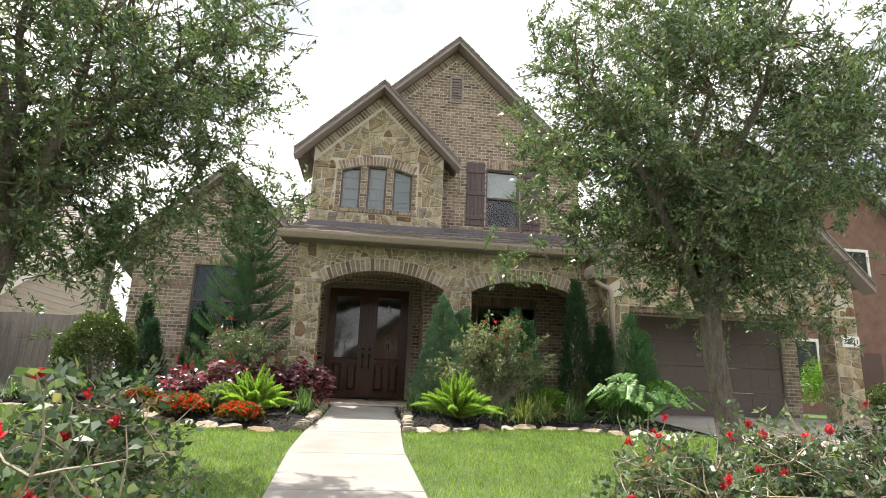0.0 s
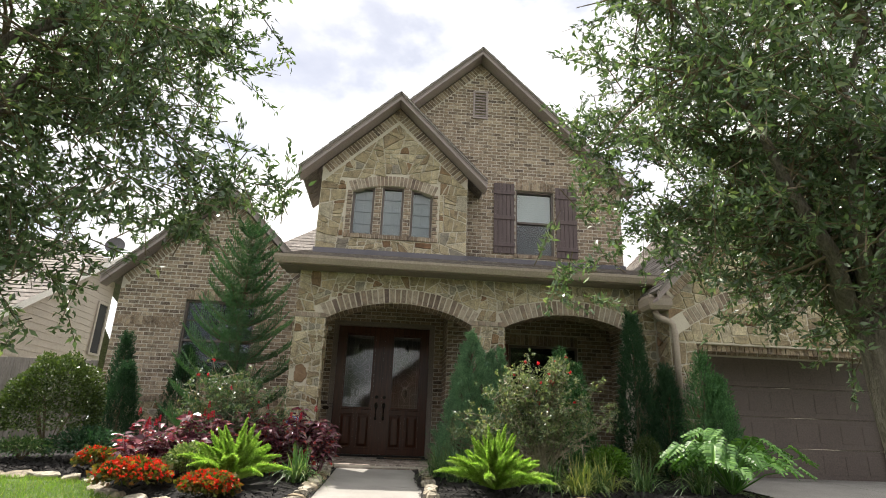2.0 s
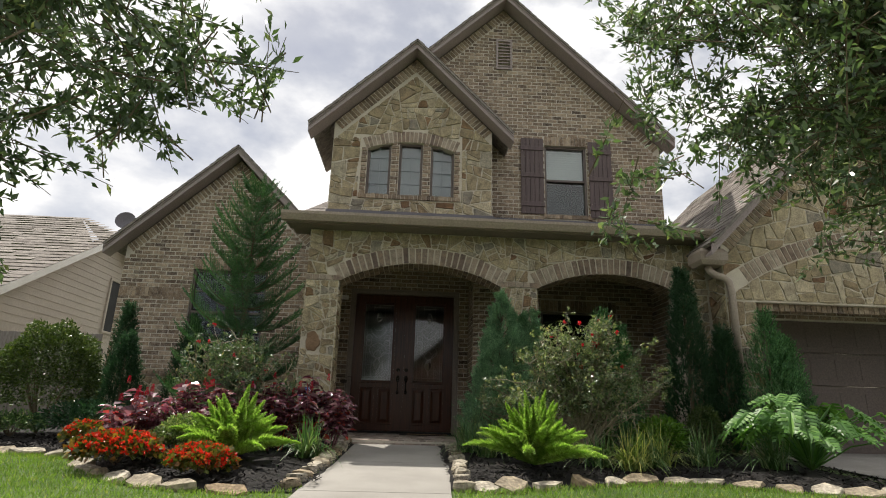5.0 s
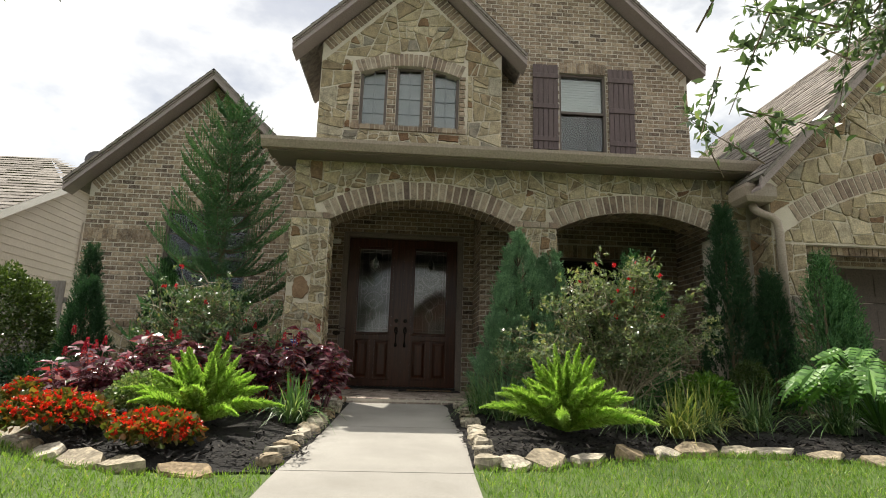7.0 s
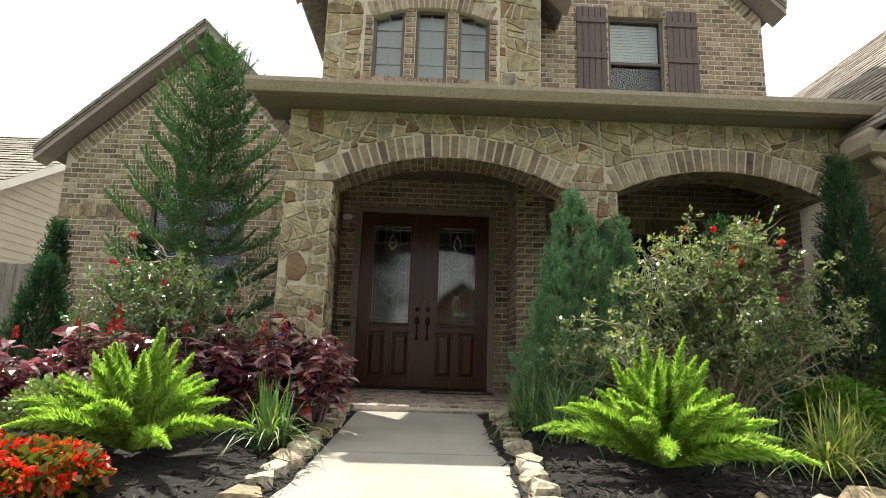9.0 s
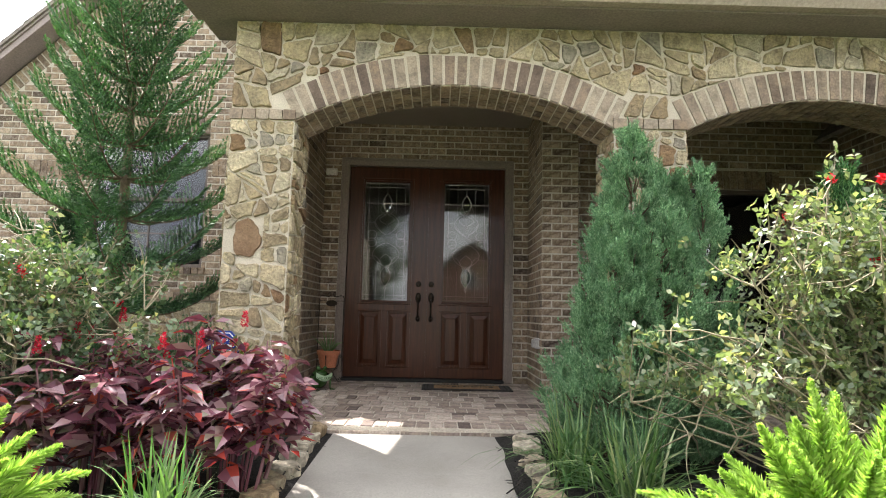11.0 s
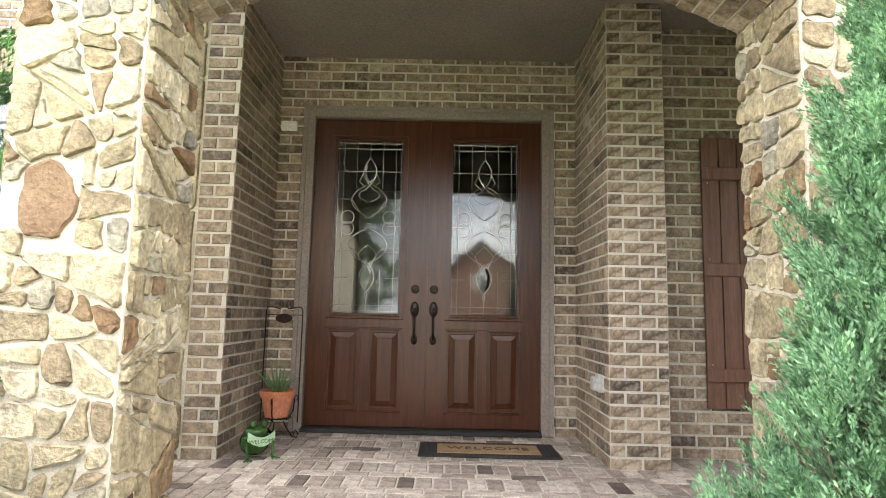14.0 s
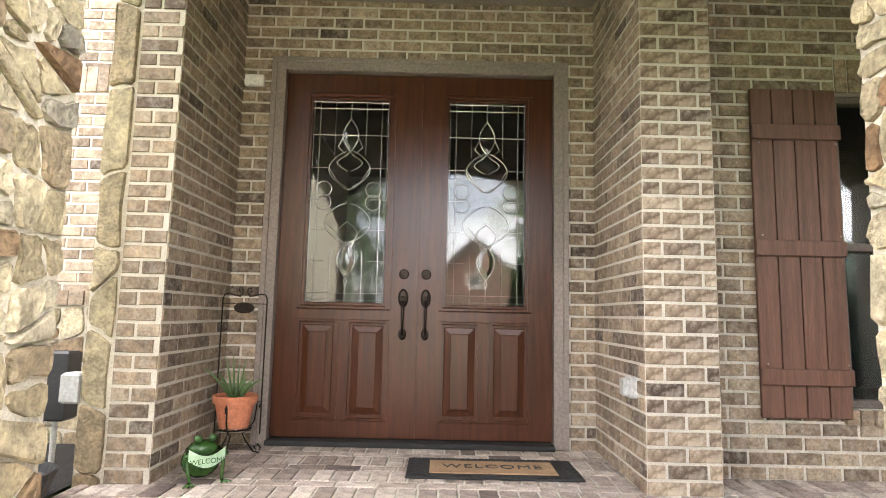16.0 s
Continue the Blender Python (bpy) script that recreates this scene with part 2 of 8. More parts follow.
class Mesh:
    """Collects boxes, tubes and faces for one mesh object."""

    def __init__(self):
        self.v, self.f = [], []

    def face(self, *pts):
        k = len(self.v)
        self.v += [tuple(p) for p in pts]
        self.f.append(tuple(range(k, k + len(pts))))

    def box(self, x0, x1, y0, y1, z0, z1, bev=0.0):
        if bev <= 0:
            k = len(self.v)
            self.v += [(x, y, z) for z in (z0, z1) for x, y in ((x0, y0), (x1, y0), (x1, y1), (x0, y1))]
            self.f += [tuple(k + i for i in q) for q in ((3, 2, 1, 0), (4, 5, 6, 7), (0, 1, 5, 4), (1, 2, 6, 5), (2, 3, 7, 6), (3, 0, 4, 7))]
            return
        b = min(bev, (x1 - x0) * 0.45, (y1 - y0) * 0.45, (z1 - z0) * 0.45)
        self.hull([(x0 + b, y0 + b), (x1 - b, y0 + b), (x1 - b, y1 - b), (x0 + b, y1 - b)], [(x0, y0), (x1, y0), (x1, y1), (x0, y1)], z0, z1, b)

    def hull(self, small, big, z0, z1, b):
        k = len(self.v)
        n = len(big)
        for ring, z in ((small, z0), (big, z0 + b), (big, z1 - b), (small, z1)):
            self.v += [(x, y, z) for x, y in ring]
        self.f.append(tuple(k + i for i in reversed(range(n))))
        for r in range(3):
            for i in range(n):
                j = (i + 1) % n
                self.f.append((k + r * n + i, k + r * n + j, k + (r + 1) * n + j, k + (r + 1) * n + i))
        self.f.append(tuple(k + 3 * n + i for i in range(n)))

    def prism(self, poly, a, b, to):
        """poly: 2D outline, to(p, d): its place at depth d. Closed solid between depths a and b."""
        k, n = len(self.v), len(poly)
        self.v += [tuple(to(p, a)) for p in poly] + [tuple(to(p, b)) for p in poly]
        self.f.append(tuple(range(k + n - 1, k - 1, -1)))
        self.f.append(tuple(range(k + n, k + 2 * n)))
        for i in range(n):
            j = (i + 1) % n
            self.f.append((k + i, k + j, k + n + j, k + n + i))

    def tube(self, pts, radii, n=8, caps=True):
        k0 = len(self.v)
        up = Vector((0.31, 0.17, 0.93))
        for i, p in enumerate(pts):
            p = Vector(p)
            a = Vector(pts[max(i - 1, 0)])
            b = Vector(pts[min(i + 1, len(pts) - 1)])
            d = (b - a).normalized() if (b - a).length > 1e-9 else Vector((0, 0, 1))
            s = d.cross(up)
            if s.length < 1e-3:
                s = d.cross(Vector((1, 0, 0)))
            s.normalize()
            t = d.cross(s)
            for q in range(n):
                w = 2 * math.pi * q / n
                self.v.append(tuple(p + (s * math.cos(w) + t * math.sin(w)) * radii[i]))
        for i in range(len(pts) - 1):
            for q in range(n):
                r = (q + 1) % n
                self.f.append((k0 + i * n + q, k0 + i * n + r, k0 + (i + 1) * n + r, k0 + (i + 1) * n + q))
        if caps:
            self.f.append(tuple(k0 + q for q in reversed(range(n))))
            self.f.append(tuple(k0 + (len(pts) - 1) * n + q for q in range(n)))

    def lathe(self, prof, c, n=20):
        """prof: (radius, z) from the bottom up, turned about the upright line through c."""
        k = len(self.v)
        for r, z in prof:
            self.v += [(c[0] + r * math.cos(2 * math.pi * q / n), c[1] + r * math.sin(2 * math.pi * q / n), c[2] + z) for q in range(n)]
        for i in range(len(prof) - 1):
            for q in range(n):
                r = (q + 1) % n
                self.f.append((k + i * n + q, k + i * n + r, k + (i + 1) * n + r, k + (i + 1) * n + q))
        self.f.append(tuple(k + q for q in reversed(range(n))))
        self.f.append(tuple(k + (len(prof) - 1) * n + q for q in range(n)))

    def data(self, name, mat, smooth=False):
        me = bpy.data.meshes.new(name)
        me.from_pydata(self.v, [], self.f)
        me.materials.append(mat)
        if smooth:
            me.shade_smooth()
        me.update()
        return me

    def make(self, name, mat, parent=None, label="", smooth=False, kind=""):
        ob = new(name, self.data(name, mat, smooth))
        if parent:
            ob.parent = parent
        return tagged(ob, label, "", "", kind)


def thing(name, at, label, category, group="", kind=""):
    e = new(name)
    e.location = at
    e.empty_display_size = 0.2
    return tagged(e, label, category, group, kind)


def structure(ob, label, category):
    return tagged(ob, label, category, "", "structure")


# upright planes: to_front maps (u, z) at depth d behind the face, for a face that looks to -y, and so on
def front(y):
    return lambda p, d: (p[0], y + d, p[1])


def facing_east(x):
    return lambda p, d: (x - d, p[0], p[1])


def facing_west(x):
    return lambda p, d: (x + d, p[0], p[1])


def arch_pts(x0, x1, zs, rise, n=16):
    """Points of a segmental arch from (x0, zs) over the crown to (x1, zs)."""
    half = (x1 - x0) / 2
    r = (half * half + rise * rise) / (2 * rise)
    cx, cz = (x0 + x1) / 2, zs + rise - r
    a = math.asin(half / r)
    return [(cx + r * math.sin(-a + 2 * a * i / n), cz + r * math.cos(-a + 2 * a * i / n)) for i in range(n + 1)], (cx, cz, r, a)


COURSE, BRICK_L, JOINT = 0.0785, 0.205, 0.011


def brick_rows(z0, z1, spans, seed=0):
    """Rectangles (u0, u1, v0, v1) of a running bond; spans(z) gives the stretches of wall at that height."""
    r = random.Random(seed)
    out, row, z = [], 0, z0
    first = spans(z0 + COURSE / 2)
    origin = first[0][0] if first else 0.0
    while z + COURSE * 0.6 < z1:
        top = min(z + COURSE - JOINT, z1)
        for a, b in spans(z + COURSE / 2):
            u = origin + math.floor((a - origin) / BRICK_L + 1e-6) * BRICK_L - (BRICK_L / 2 if row % 2 else 0)
            while u < b:
                p, q = max(u, a), min(u + BRICK_L - JOINT, b)
                if q - p > 0.025:
                    out.append((p, q, z, top))
                u += BRICK_L
        z += COURSE
        row += 1
    return out


def lay_bricks(name, rects, to, mat, parent, proud=0.007, label="", seed=1):
    """Bricks, each with a chamfered face, joined."""
    m = Mesh()
    r = random.Random(seed)
    for u0, u1, v0, v1 in rects:
        e = proud * r.uniform(0.6, 1.25)
        c = 0.005
        k = len(m.v)
        j = [r.uniform(-0.002, 0.002) for _ in range(4)]
        m.v += [tuple(to(p, 0.004)) for p in ((u0, v0), (u1, v0), (u1, v1), (u0, v1))]
        m.v += [tuple(to(p, -e)) for p in ((u0 + c, v0 + c + j[0]), (u1 - c, v0 + c + j[1]), (u1 - c, v1 - c + j[2]), (u0 + c, v1 - c + j[3]))]
        m.f.append((k + 4, k + 5, k + 6, k + 7))
        for i in range(4):
            h = (i + 1) % 4
            m.f.append((k + i, k + h, k + 4 + h, k + 4 + i))
    ob = m.make(name, mat, parent, label, kind="stuff")
    return ob


def single_bricks(rects, to, mat, parent, name="brick", proud=0.007):
    """Bricks as objects of their own; alike ones share a mesh."""
    shapes = {}
    base = Vector(to((0, 0), 0))
    eu = Vector(to((1, 0), 0)) - base
    ev = Vector(to((0, 1), 0)) - base
    en = Vector(to((0, 0), -1)) - base
    turn = Matrix((eu, ev, en)).transposed().to_4x4()
    for u0, u1, v0, v1 in rects:
        key = (round(u1 - u0, 2), round(v1 - v0, 3))
        if key not in shapes:
            w, h = (u1 - u0) / 2, (v1 - v0) / 2
            m = Mesh()
            c = 0.005
            ring = [(-w, -h), (w, -h), (w, h), (-w, h)]
            ins = [(-w + c, -h + c), (w - c, -h + c), (w - c, h - c), (-w + c, h - c)]
            m.v = [(x, y, -0.004) for x, y in ring] + [(x, y, proud) for x, y in ins]
            m.f = [(4, 5, 6, 7)] + [(i, (i + 1) % 4, 4 + (i + 1) % 4, 4 + i) for i in range(4)]
            shapes[key] = m.data(name, mat)
        ob = new(name, shapes[key])
        p = Vector(to(((u0 + u1) / 2, (v0 + v1) / 2), rnd.uniform(-0.002, 0.002)))
        ob.parent = parent
        ob.matrix_basis = Matrix.Translation(p) @ turn


def clip_poly(poly, px, py, nx, ny):
    """Keep the side of the line through p where n points away."""
    out = []
    for i, a in enumerate(poly):
        b = poly[(i + 1) % len(poly)]
        da = (a[0] - px) * nx + (a[1] - py) * ny
        db = (b[0] - px) * nx + (b[1] - py) * ny
        if da <= 0:
            out.append(a)
        if (da < 0 < db) or (db < 0 < da):
            t = da / (da - db)
            out.append((a[0] + (b[0] - a[0]) * t, a[1] + (b[1] - a[1]) * t))
    return out


def inset(poly, gap):
    """A convex outline moved in by gap on all sides."""
    out = list(poly)
    area = sum(p[0] * q[1] - q[0] * p[1] for p, q in zip(poly, poly[1:] + poly[:1]))
    sg = 1 if area > 0 else -1
    for p, q in zip(poly, poly[1:] + poly[:1]):
        dx, dz = q[0] - p[0], q[1] - p[1]
        d = math.hypot(dx, dz)
        if d < 1e-6:
            continue
        nx, nz = sg * dz / d, -sg * dx / d
        out = clip_poly(out, p[0] - nx * gap, p[1] - nz * gap, nx, nz)
        if len(out) < 3:
            return []
    return out


def stone_cells(outline, size, seed, keep_out=(), crook=0.26):
    """Blocky stones that fill a convex outline: it is split again and again by crooked lines. keep_out: functions that push a
    point out of a shape, or give None."""
    r = random.Random(seed)
    todo, done = [list(outline)], []
    while todo:
        poly = todo.pop()
        area = abs(sum(p[0] * q[1] - q[0] * p[1] for p, q in zip(poly, poly[1:] + poly[:1]))) / 2
        xs, zs = [p[0] for p in poly], [p[1] for p in poly]
        w, h = max(xs) - min(xs), max(zs) - min(zs)
        if area < size * size * r.choice((0.6, 1.0, 1.5, 2.3)) and max(w, h) < 2.3 * size:
            done.append(poly)
            continue
        cx, cz = sum(xs) / len(xs) + r.uniform(-0.13, 0.13) * w, sum(zs) / len(zs) + r.uniform(-0.13, 0.13) * h
        tilt = r.gauss(0, crook)
        across = w > h * r.uniform(0.85, 1.25)
        nx, nz = (math.cos(tilt), math.sin(tilt)) if across else (math.sin(tilt), math.cos(tilt))
        for sg in (1, -1):
            part_ = clip_poly(poly, cx, cz, nx * sg, nz * sg)
            if len(part_) >= 3:
                todo.append(part_)
    out = []
    for poly in done:
        poly = inset(poly, r.uniform(0.005, 0.010))
        if len(poly) < 3:
            continue
        # knock the corners off
        cut = []
        for o, p, q in zip(poly[-1:] + poly[:-1], poly, poly[1:] + poly[:1]):
            d0, d1 = math.hypot(o[0] - p[0], o[1] - p[1]), math.hypot(q[0] - p[0], q[1] - p[1])
            if min(d0, d1) < 0.012:
                cut.append(p)
                continue
            t0, t1 = min(r.uniform(0.006, 0.024) / d0, 0.4), min(r.uniform(0.006, 0.024) / d1, 0.4)
            cut.append((p[0] + (o[0] - p[0]) * t0, p[1] + (o[1] - p[1]) * t0))
            cut.append((p[0] + (q[0] - p[0]) * t1, p[1] + (q[1] - p[1]) * t1))
        poly = cut
        area = abs(sum(p[0] * q[1] - q[0] * p[1] for p, q in zip(poly, poly[1:] + poly[:1]))) / 2
        if area < 0.0008:
            continue
        cx, cz = sum(p[0] for p in poly) / len(poly), sum(p[1] for p in poly) / len(poly)
        gone = False
        for push in keep_out:
            if hasattr(push, "circle"):
                # cut straight along the tangent of the round shape
                ox, oz, rad, spread = push.circle
                side = math.atan2(cx - ox, cz - oz)
                if abs(side) > spread and math.hypot(cx - ox, cz - oz) < rad + 0.1:
                    # past the end of the arch: cut along its last brick
                    sg = 1 if side > 0 else -1
                    nx, nz = sg * math.cos(spread), -math.sin(spread)
                    poly = clip_poly(poly, ox + nx * 0.014, oz + nz * 0.014, -nx, -nz)
                    if len(poly) < 3 or abs(sum(p[0] * q[1] - q[0] * p[1] for p, q in zip(poly, poly[1:] + poly[:1]))) < 0.0012:
                        gone = True
                        break
                    cx, cz = sum(p[0] for p in poly) / len(poly), sum(p[1] for p in poly) / len(poly)
                    continue
                far = max(poly, key=lambda p: math.hypot(p[0] - ox, p[1] - oz))
                if math.hypot(far[0] - ox, far[1] - oz) < rad + 0.03:
                    gone = True
                    break
                free = [(p[0] + (q[0] - p[0]) * k / 6, p[1] + (q[1] - p[1]) * k / 6) for p, q in zip(poly, poly[1:] + poly[:1]) for k in range(6)]
                free = [p for p in free if math.hypot(p[0] - ox, p[1] - oz) > rad + 0.014] or [far]
                dx, dz = sum(p[0] for p in free) / len(free) - ox, sum(p[1] for p in free) / len(free) - oz
                d = math.hypot(dx, dz)
                if min(math.hypot(p[0] - ox, p[1] - oz) for p in poly) < rad + 0.012:
                    poly = clip_poly(poly, ox + dx / d * (rad + 0.014), oz + dz / d * (rad + 0.014), -dx / d, -dz / d)
                    if len(poly) < 3 or abs(sum(p[0] * q[1] - q[0] * p[1] for p, q in zip(poly, poly[1:] + poly[:1]))) < 0.0012:
                        gone = True
                        break
                    cx, cz = sum(p[0] for p in poly) / len(poly), sum(p[1] for p in poly) / len(poly)
                continue
            if hasattr(push, "band"):
                ox, oz, r0, r1, half = push.band
                d = math.hypot(cx - ox, cz - oz)
                if abs(cx - ox) > half + 0.25 or d < 1e-6:
                    continue
                ux, uz = (cx - ox) / d, (cz - oz) / d
                reach = [(p[0] - ox) * ux + (p[1] - oz) * uz for p in poly]
                if d > (r0 + r1) / 2 and min(reach) < r1 + 0.014:
                    poly = clip_poly(poly, ox + ux * (r1 + 0.014), oz + uz * (r1 + 0.014), -ux, -uz)
                elif d <= (r0 + r1) / 2 and max(reach) > r0 - 0.014:
                    poly = clip_poly(poly, ox + ux * (r0 - 0.014), oz + uz * (r0 - 0.014), ux, uz)
            elif hasattr(push, "box"):
                x0, x1, z0, z1 = push.box
                xs, zs = [p[0] for p in poly], [p[1] for p in poly]
                if max(xs) < x0 - 0.01 or min(xs) > x1 + 0.01 or max(zs) < z0 - 0.01 or min(zs) > z1 + 0.01:
                    continue
                away = max((x0 - min(xs), 0), (max(xs) - x1, 1), (z0 - min(zs), 2), (max(zs) - z1, 3))
                if away[0] < 0.03:
                    gone = True
                    break
                side = ((x0 - 0.012, cz, 1, 0), (x1 + 0.012, cz, -1, 0), (cx, z0 - 0.012, 0, 1), (cx, z1 + 0.012, 0, -1))[away[1]]
                poly = clip_poly(poly, *side)
            if hasattr(push, "band") or hasattr(push, "box"):
                if len(poly) < 3 or abs(sum(p[0] * q[1] - q[0] * p[1] for p, q in zip(poly, poly[1:] + poly[:1]))) < 0.0012:
                    gone = True
                    break
                cx, cz = sum(p[0] for p in poly) / len(poly), sum(p[1] for p in poly) / len(poly)
                if hasattr(push, "band"):
                    continue
            if push((cx, cz), 0.02) is not None:
                gone = True
                break
            fine = []
            for p, q in zip(poly, poly[1:] + poly[:1]):
                fine += [p, ((p[0] + q[0]) / 2, (p[1] + q[1]) / 2)]
            hit = [push(p, 0.012) for p in fine]
            if any(h_ is not None for h_ in hit):
                poly = [h_ if h_ is not None else p for p, h_ in zip(fine, hit)]
        if not gone:
            out.append(poly)
    return out


def outside_oval(cx, cz, rx, rz):
    def push(p, gap):
        dx, dz = (p[0] - cx) / (rx + gap), (p[1] - cz) / (rz + gap)
        d = math.hypot(dx, dz)
        if d >= 1.0 or d < 1e-6:
            return None
        return (cx + dx / d * (rx + gap), cz + dz / d * (rz + gap))
    return push


def outside_circle(cx, cz, rad, spread):
    def push(p, gap):
        dx, dz = p[0] - cx, p[1] - cz
        d = math.hypot(dx, dz)
        if d >= rad + gap:
            return None
        return (cx + dx / d * (rad + gap), cz + dz / d * (rad + gap))
    push.circle = (cx, cz, rad, spread)
    return push


def outside_arch(x0, x1, zs, rise, z0):
    """Outside an opening with upright sides from z0 and a segmental head."""
    _, (cx, cz, rad, _a) = arch_pts(x0, x1, zs, rise)

    def push(p, gap):
        if p[1] < z0 - gap or not (x0 - gap < p[0] < x1 + gap):
            return None
        if p[1] < zs:
            c = [(p[0] - x0, (x0 - gap, p[1])), (x1 - p[0], (x1 + gap, p[1])), (p[1] - z0, (p[0], z0 - gap))]
            return min(c)[1]
        dx, dz = p[0] - cx, p[1] - cz
        d = math.hypot(dx, dz)
        if d >= rad + gap:
            return None
        return (cx + dx / d * (rad + gap), cz + dz / d * (rad + gap))
    push.box = (x0, x1, z0, zs + rise * 0.62)
    return push


def stone_mesh(m, poly, to, r, proud=0.022):
    """One stone: rough rim, domed face."""
    cx, cz = sum(p[0] for p in poly) / len(poly), sum(p[1] for p in poly) / len(poly)
    rough = []
    for p, q in zip(poly, poly[1:] + poly[:1]):
        rough.append(p)
        if math.hypot(q[0] - p[0], q[1] - p[1]) > 0.05:
            rough.append(((p[0] + q[0]) / 2 + r.uniform(-0.011, 0.011), (p[1] + q[1]) / 2 + r.uniform(-0.011, 0.011)))
    poly = rough
    k, n = len(m.v), len(poly)
    e = proud * r.uniform(0.5, 1.35)
    for p in poly:
        m.v.append(tuple(to(p, 0.006)))
    for s, d in ((0.975, -e * 0.8), (0.90, -e)):
        for p in poly:
            q = (cx + (p[0] - cx) * s + r.uniform(-0.004, 0.004), cz + (p[1] - cz) * s + r.uniform(-0.004, 0.004))
            m.v.append(tuple(to(q, d + r.uniform(-0.004, 0.004))))
    for a in range(2):
        for i in range(n):
            j = (i + 1) % n
            m.f.append((k + a * n + i, k + a * n + j, k + (a + 1) * n + j, k + (a + 1) * n + i))
    m.f.append(tuple(k + 2 * n + i for i in range(n)))


def lay_stones(cells, to, parent, one=False, seed=3, proud=0.018):
    r = random.Random(seed)
    if one:
        for poly in cells:
            m = Mesh()
            stone_mesh(m, poly, to, r, proud)
            m.make("stone", M_STONE_ONE, parent)
        return
    m = Mesh()
    for poly in cells:
        stone_mesh(m, poly, to, r, proud)
    m.make("stones", M_STONE, parent, kind="stuff")


def arch_ring(arc, depth, count, to, mat, parent, proud=0.012, one=False, inner=0.0):
    """Bricks on edge round a segmental arch."""
    cx, cz, rad, a = arc
    m = Mesh()
    for i in range(count):
        w0 = -a + 2 * a * (i + 0.115) / count
        w1 = -a + 2 * a * (i + 0.885) / count
        r0, r1 = rad + 0.004, rad + depth * rnd.uniform(0.96, 1.03)
        poly = [(cx + r0 * math.sin(w0), cz + r0 * math.cos(w0)), (cx + r0 * math.sin(w1), cz + r0 * math.cos(w1)), (cx + r1 * math.sin(w1), cz + r1 * math.cos(w1)), (cx + r1 * math.sin(w0), cz + r1 * math.cos(w0))]
        if one:
            q = Mesh()
            q.prism(poly, -proud * rnd.uniform(0.7, 1.2), 0.01, to)
            q.make("brick", M_ARCHBRICK_ONE, parent)
        else:
            m.prism(poly, -proud * rnd.uniform(0.7, 1.2), 0.01, to)
    if not one:
        m.make("arch_bricks", mat, parent, kind="stuff")


def soldier_row(u0, u1, z0, z1, to, parent, mat=None, step=0.078, proud=0.012):
    m = Mesh()
    n = max(1, round((u1 - u0) / step))
    w = (u1 - u0) / n
    for i in range(n):
        a = u0 + i * w
        m.prism([(a + 0.005, z0), (a + w - 0.005, z0), (a + w - 0.005, z1 + rnd.uniform(-0.004, 0.004)), (a + 0.005, z1)], -proud * rnd.uniform(0.7, 1.3), 0.005, to)
    return m.make("soldier_bricks", mat or M_BRICK, parent, kind="stuff")

# ---------------------------------------------------------------- the house
WALL_Y, DOOR_Y, COL_Y, WIN_Y = 10.95, 13.50, 12.60, 12.93      # faces that look to the street
PIER_T = 0.42                                                  # thickness of the porch front
SOFFIT_Z, GUT_Y, GUT_Z = 2.93, 10.55, 3.08
PORCH_L, PORCH_R = -1.50, 4.42
A1, A2 = (-1.03, 1.33), (1.86, 4.02)                           # the two porch arches
SPRING, RISE1, RISE2 = 2.17, 0.30, 0.26


def ground_z(x, y):
    """Height of the yard: it falls gently from the house to the street."""
    yy = min(max(y, -3.0), 10.9)
    return -0.165 - 0.052 * (9.26 - yy)


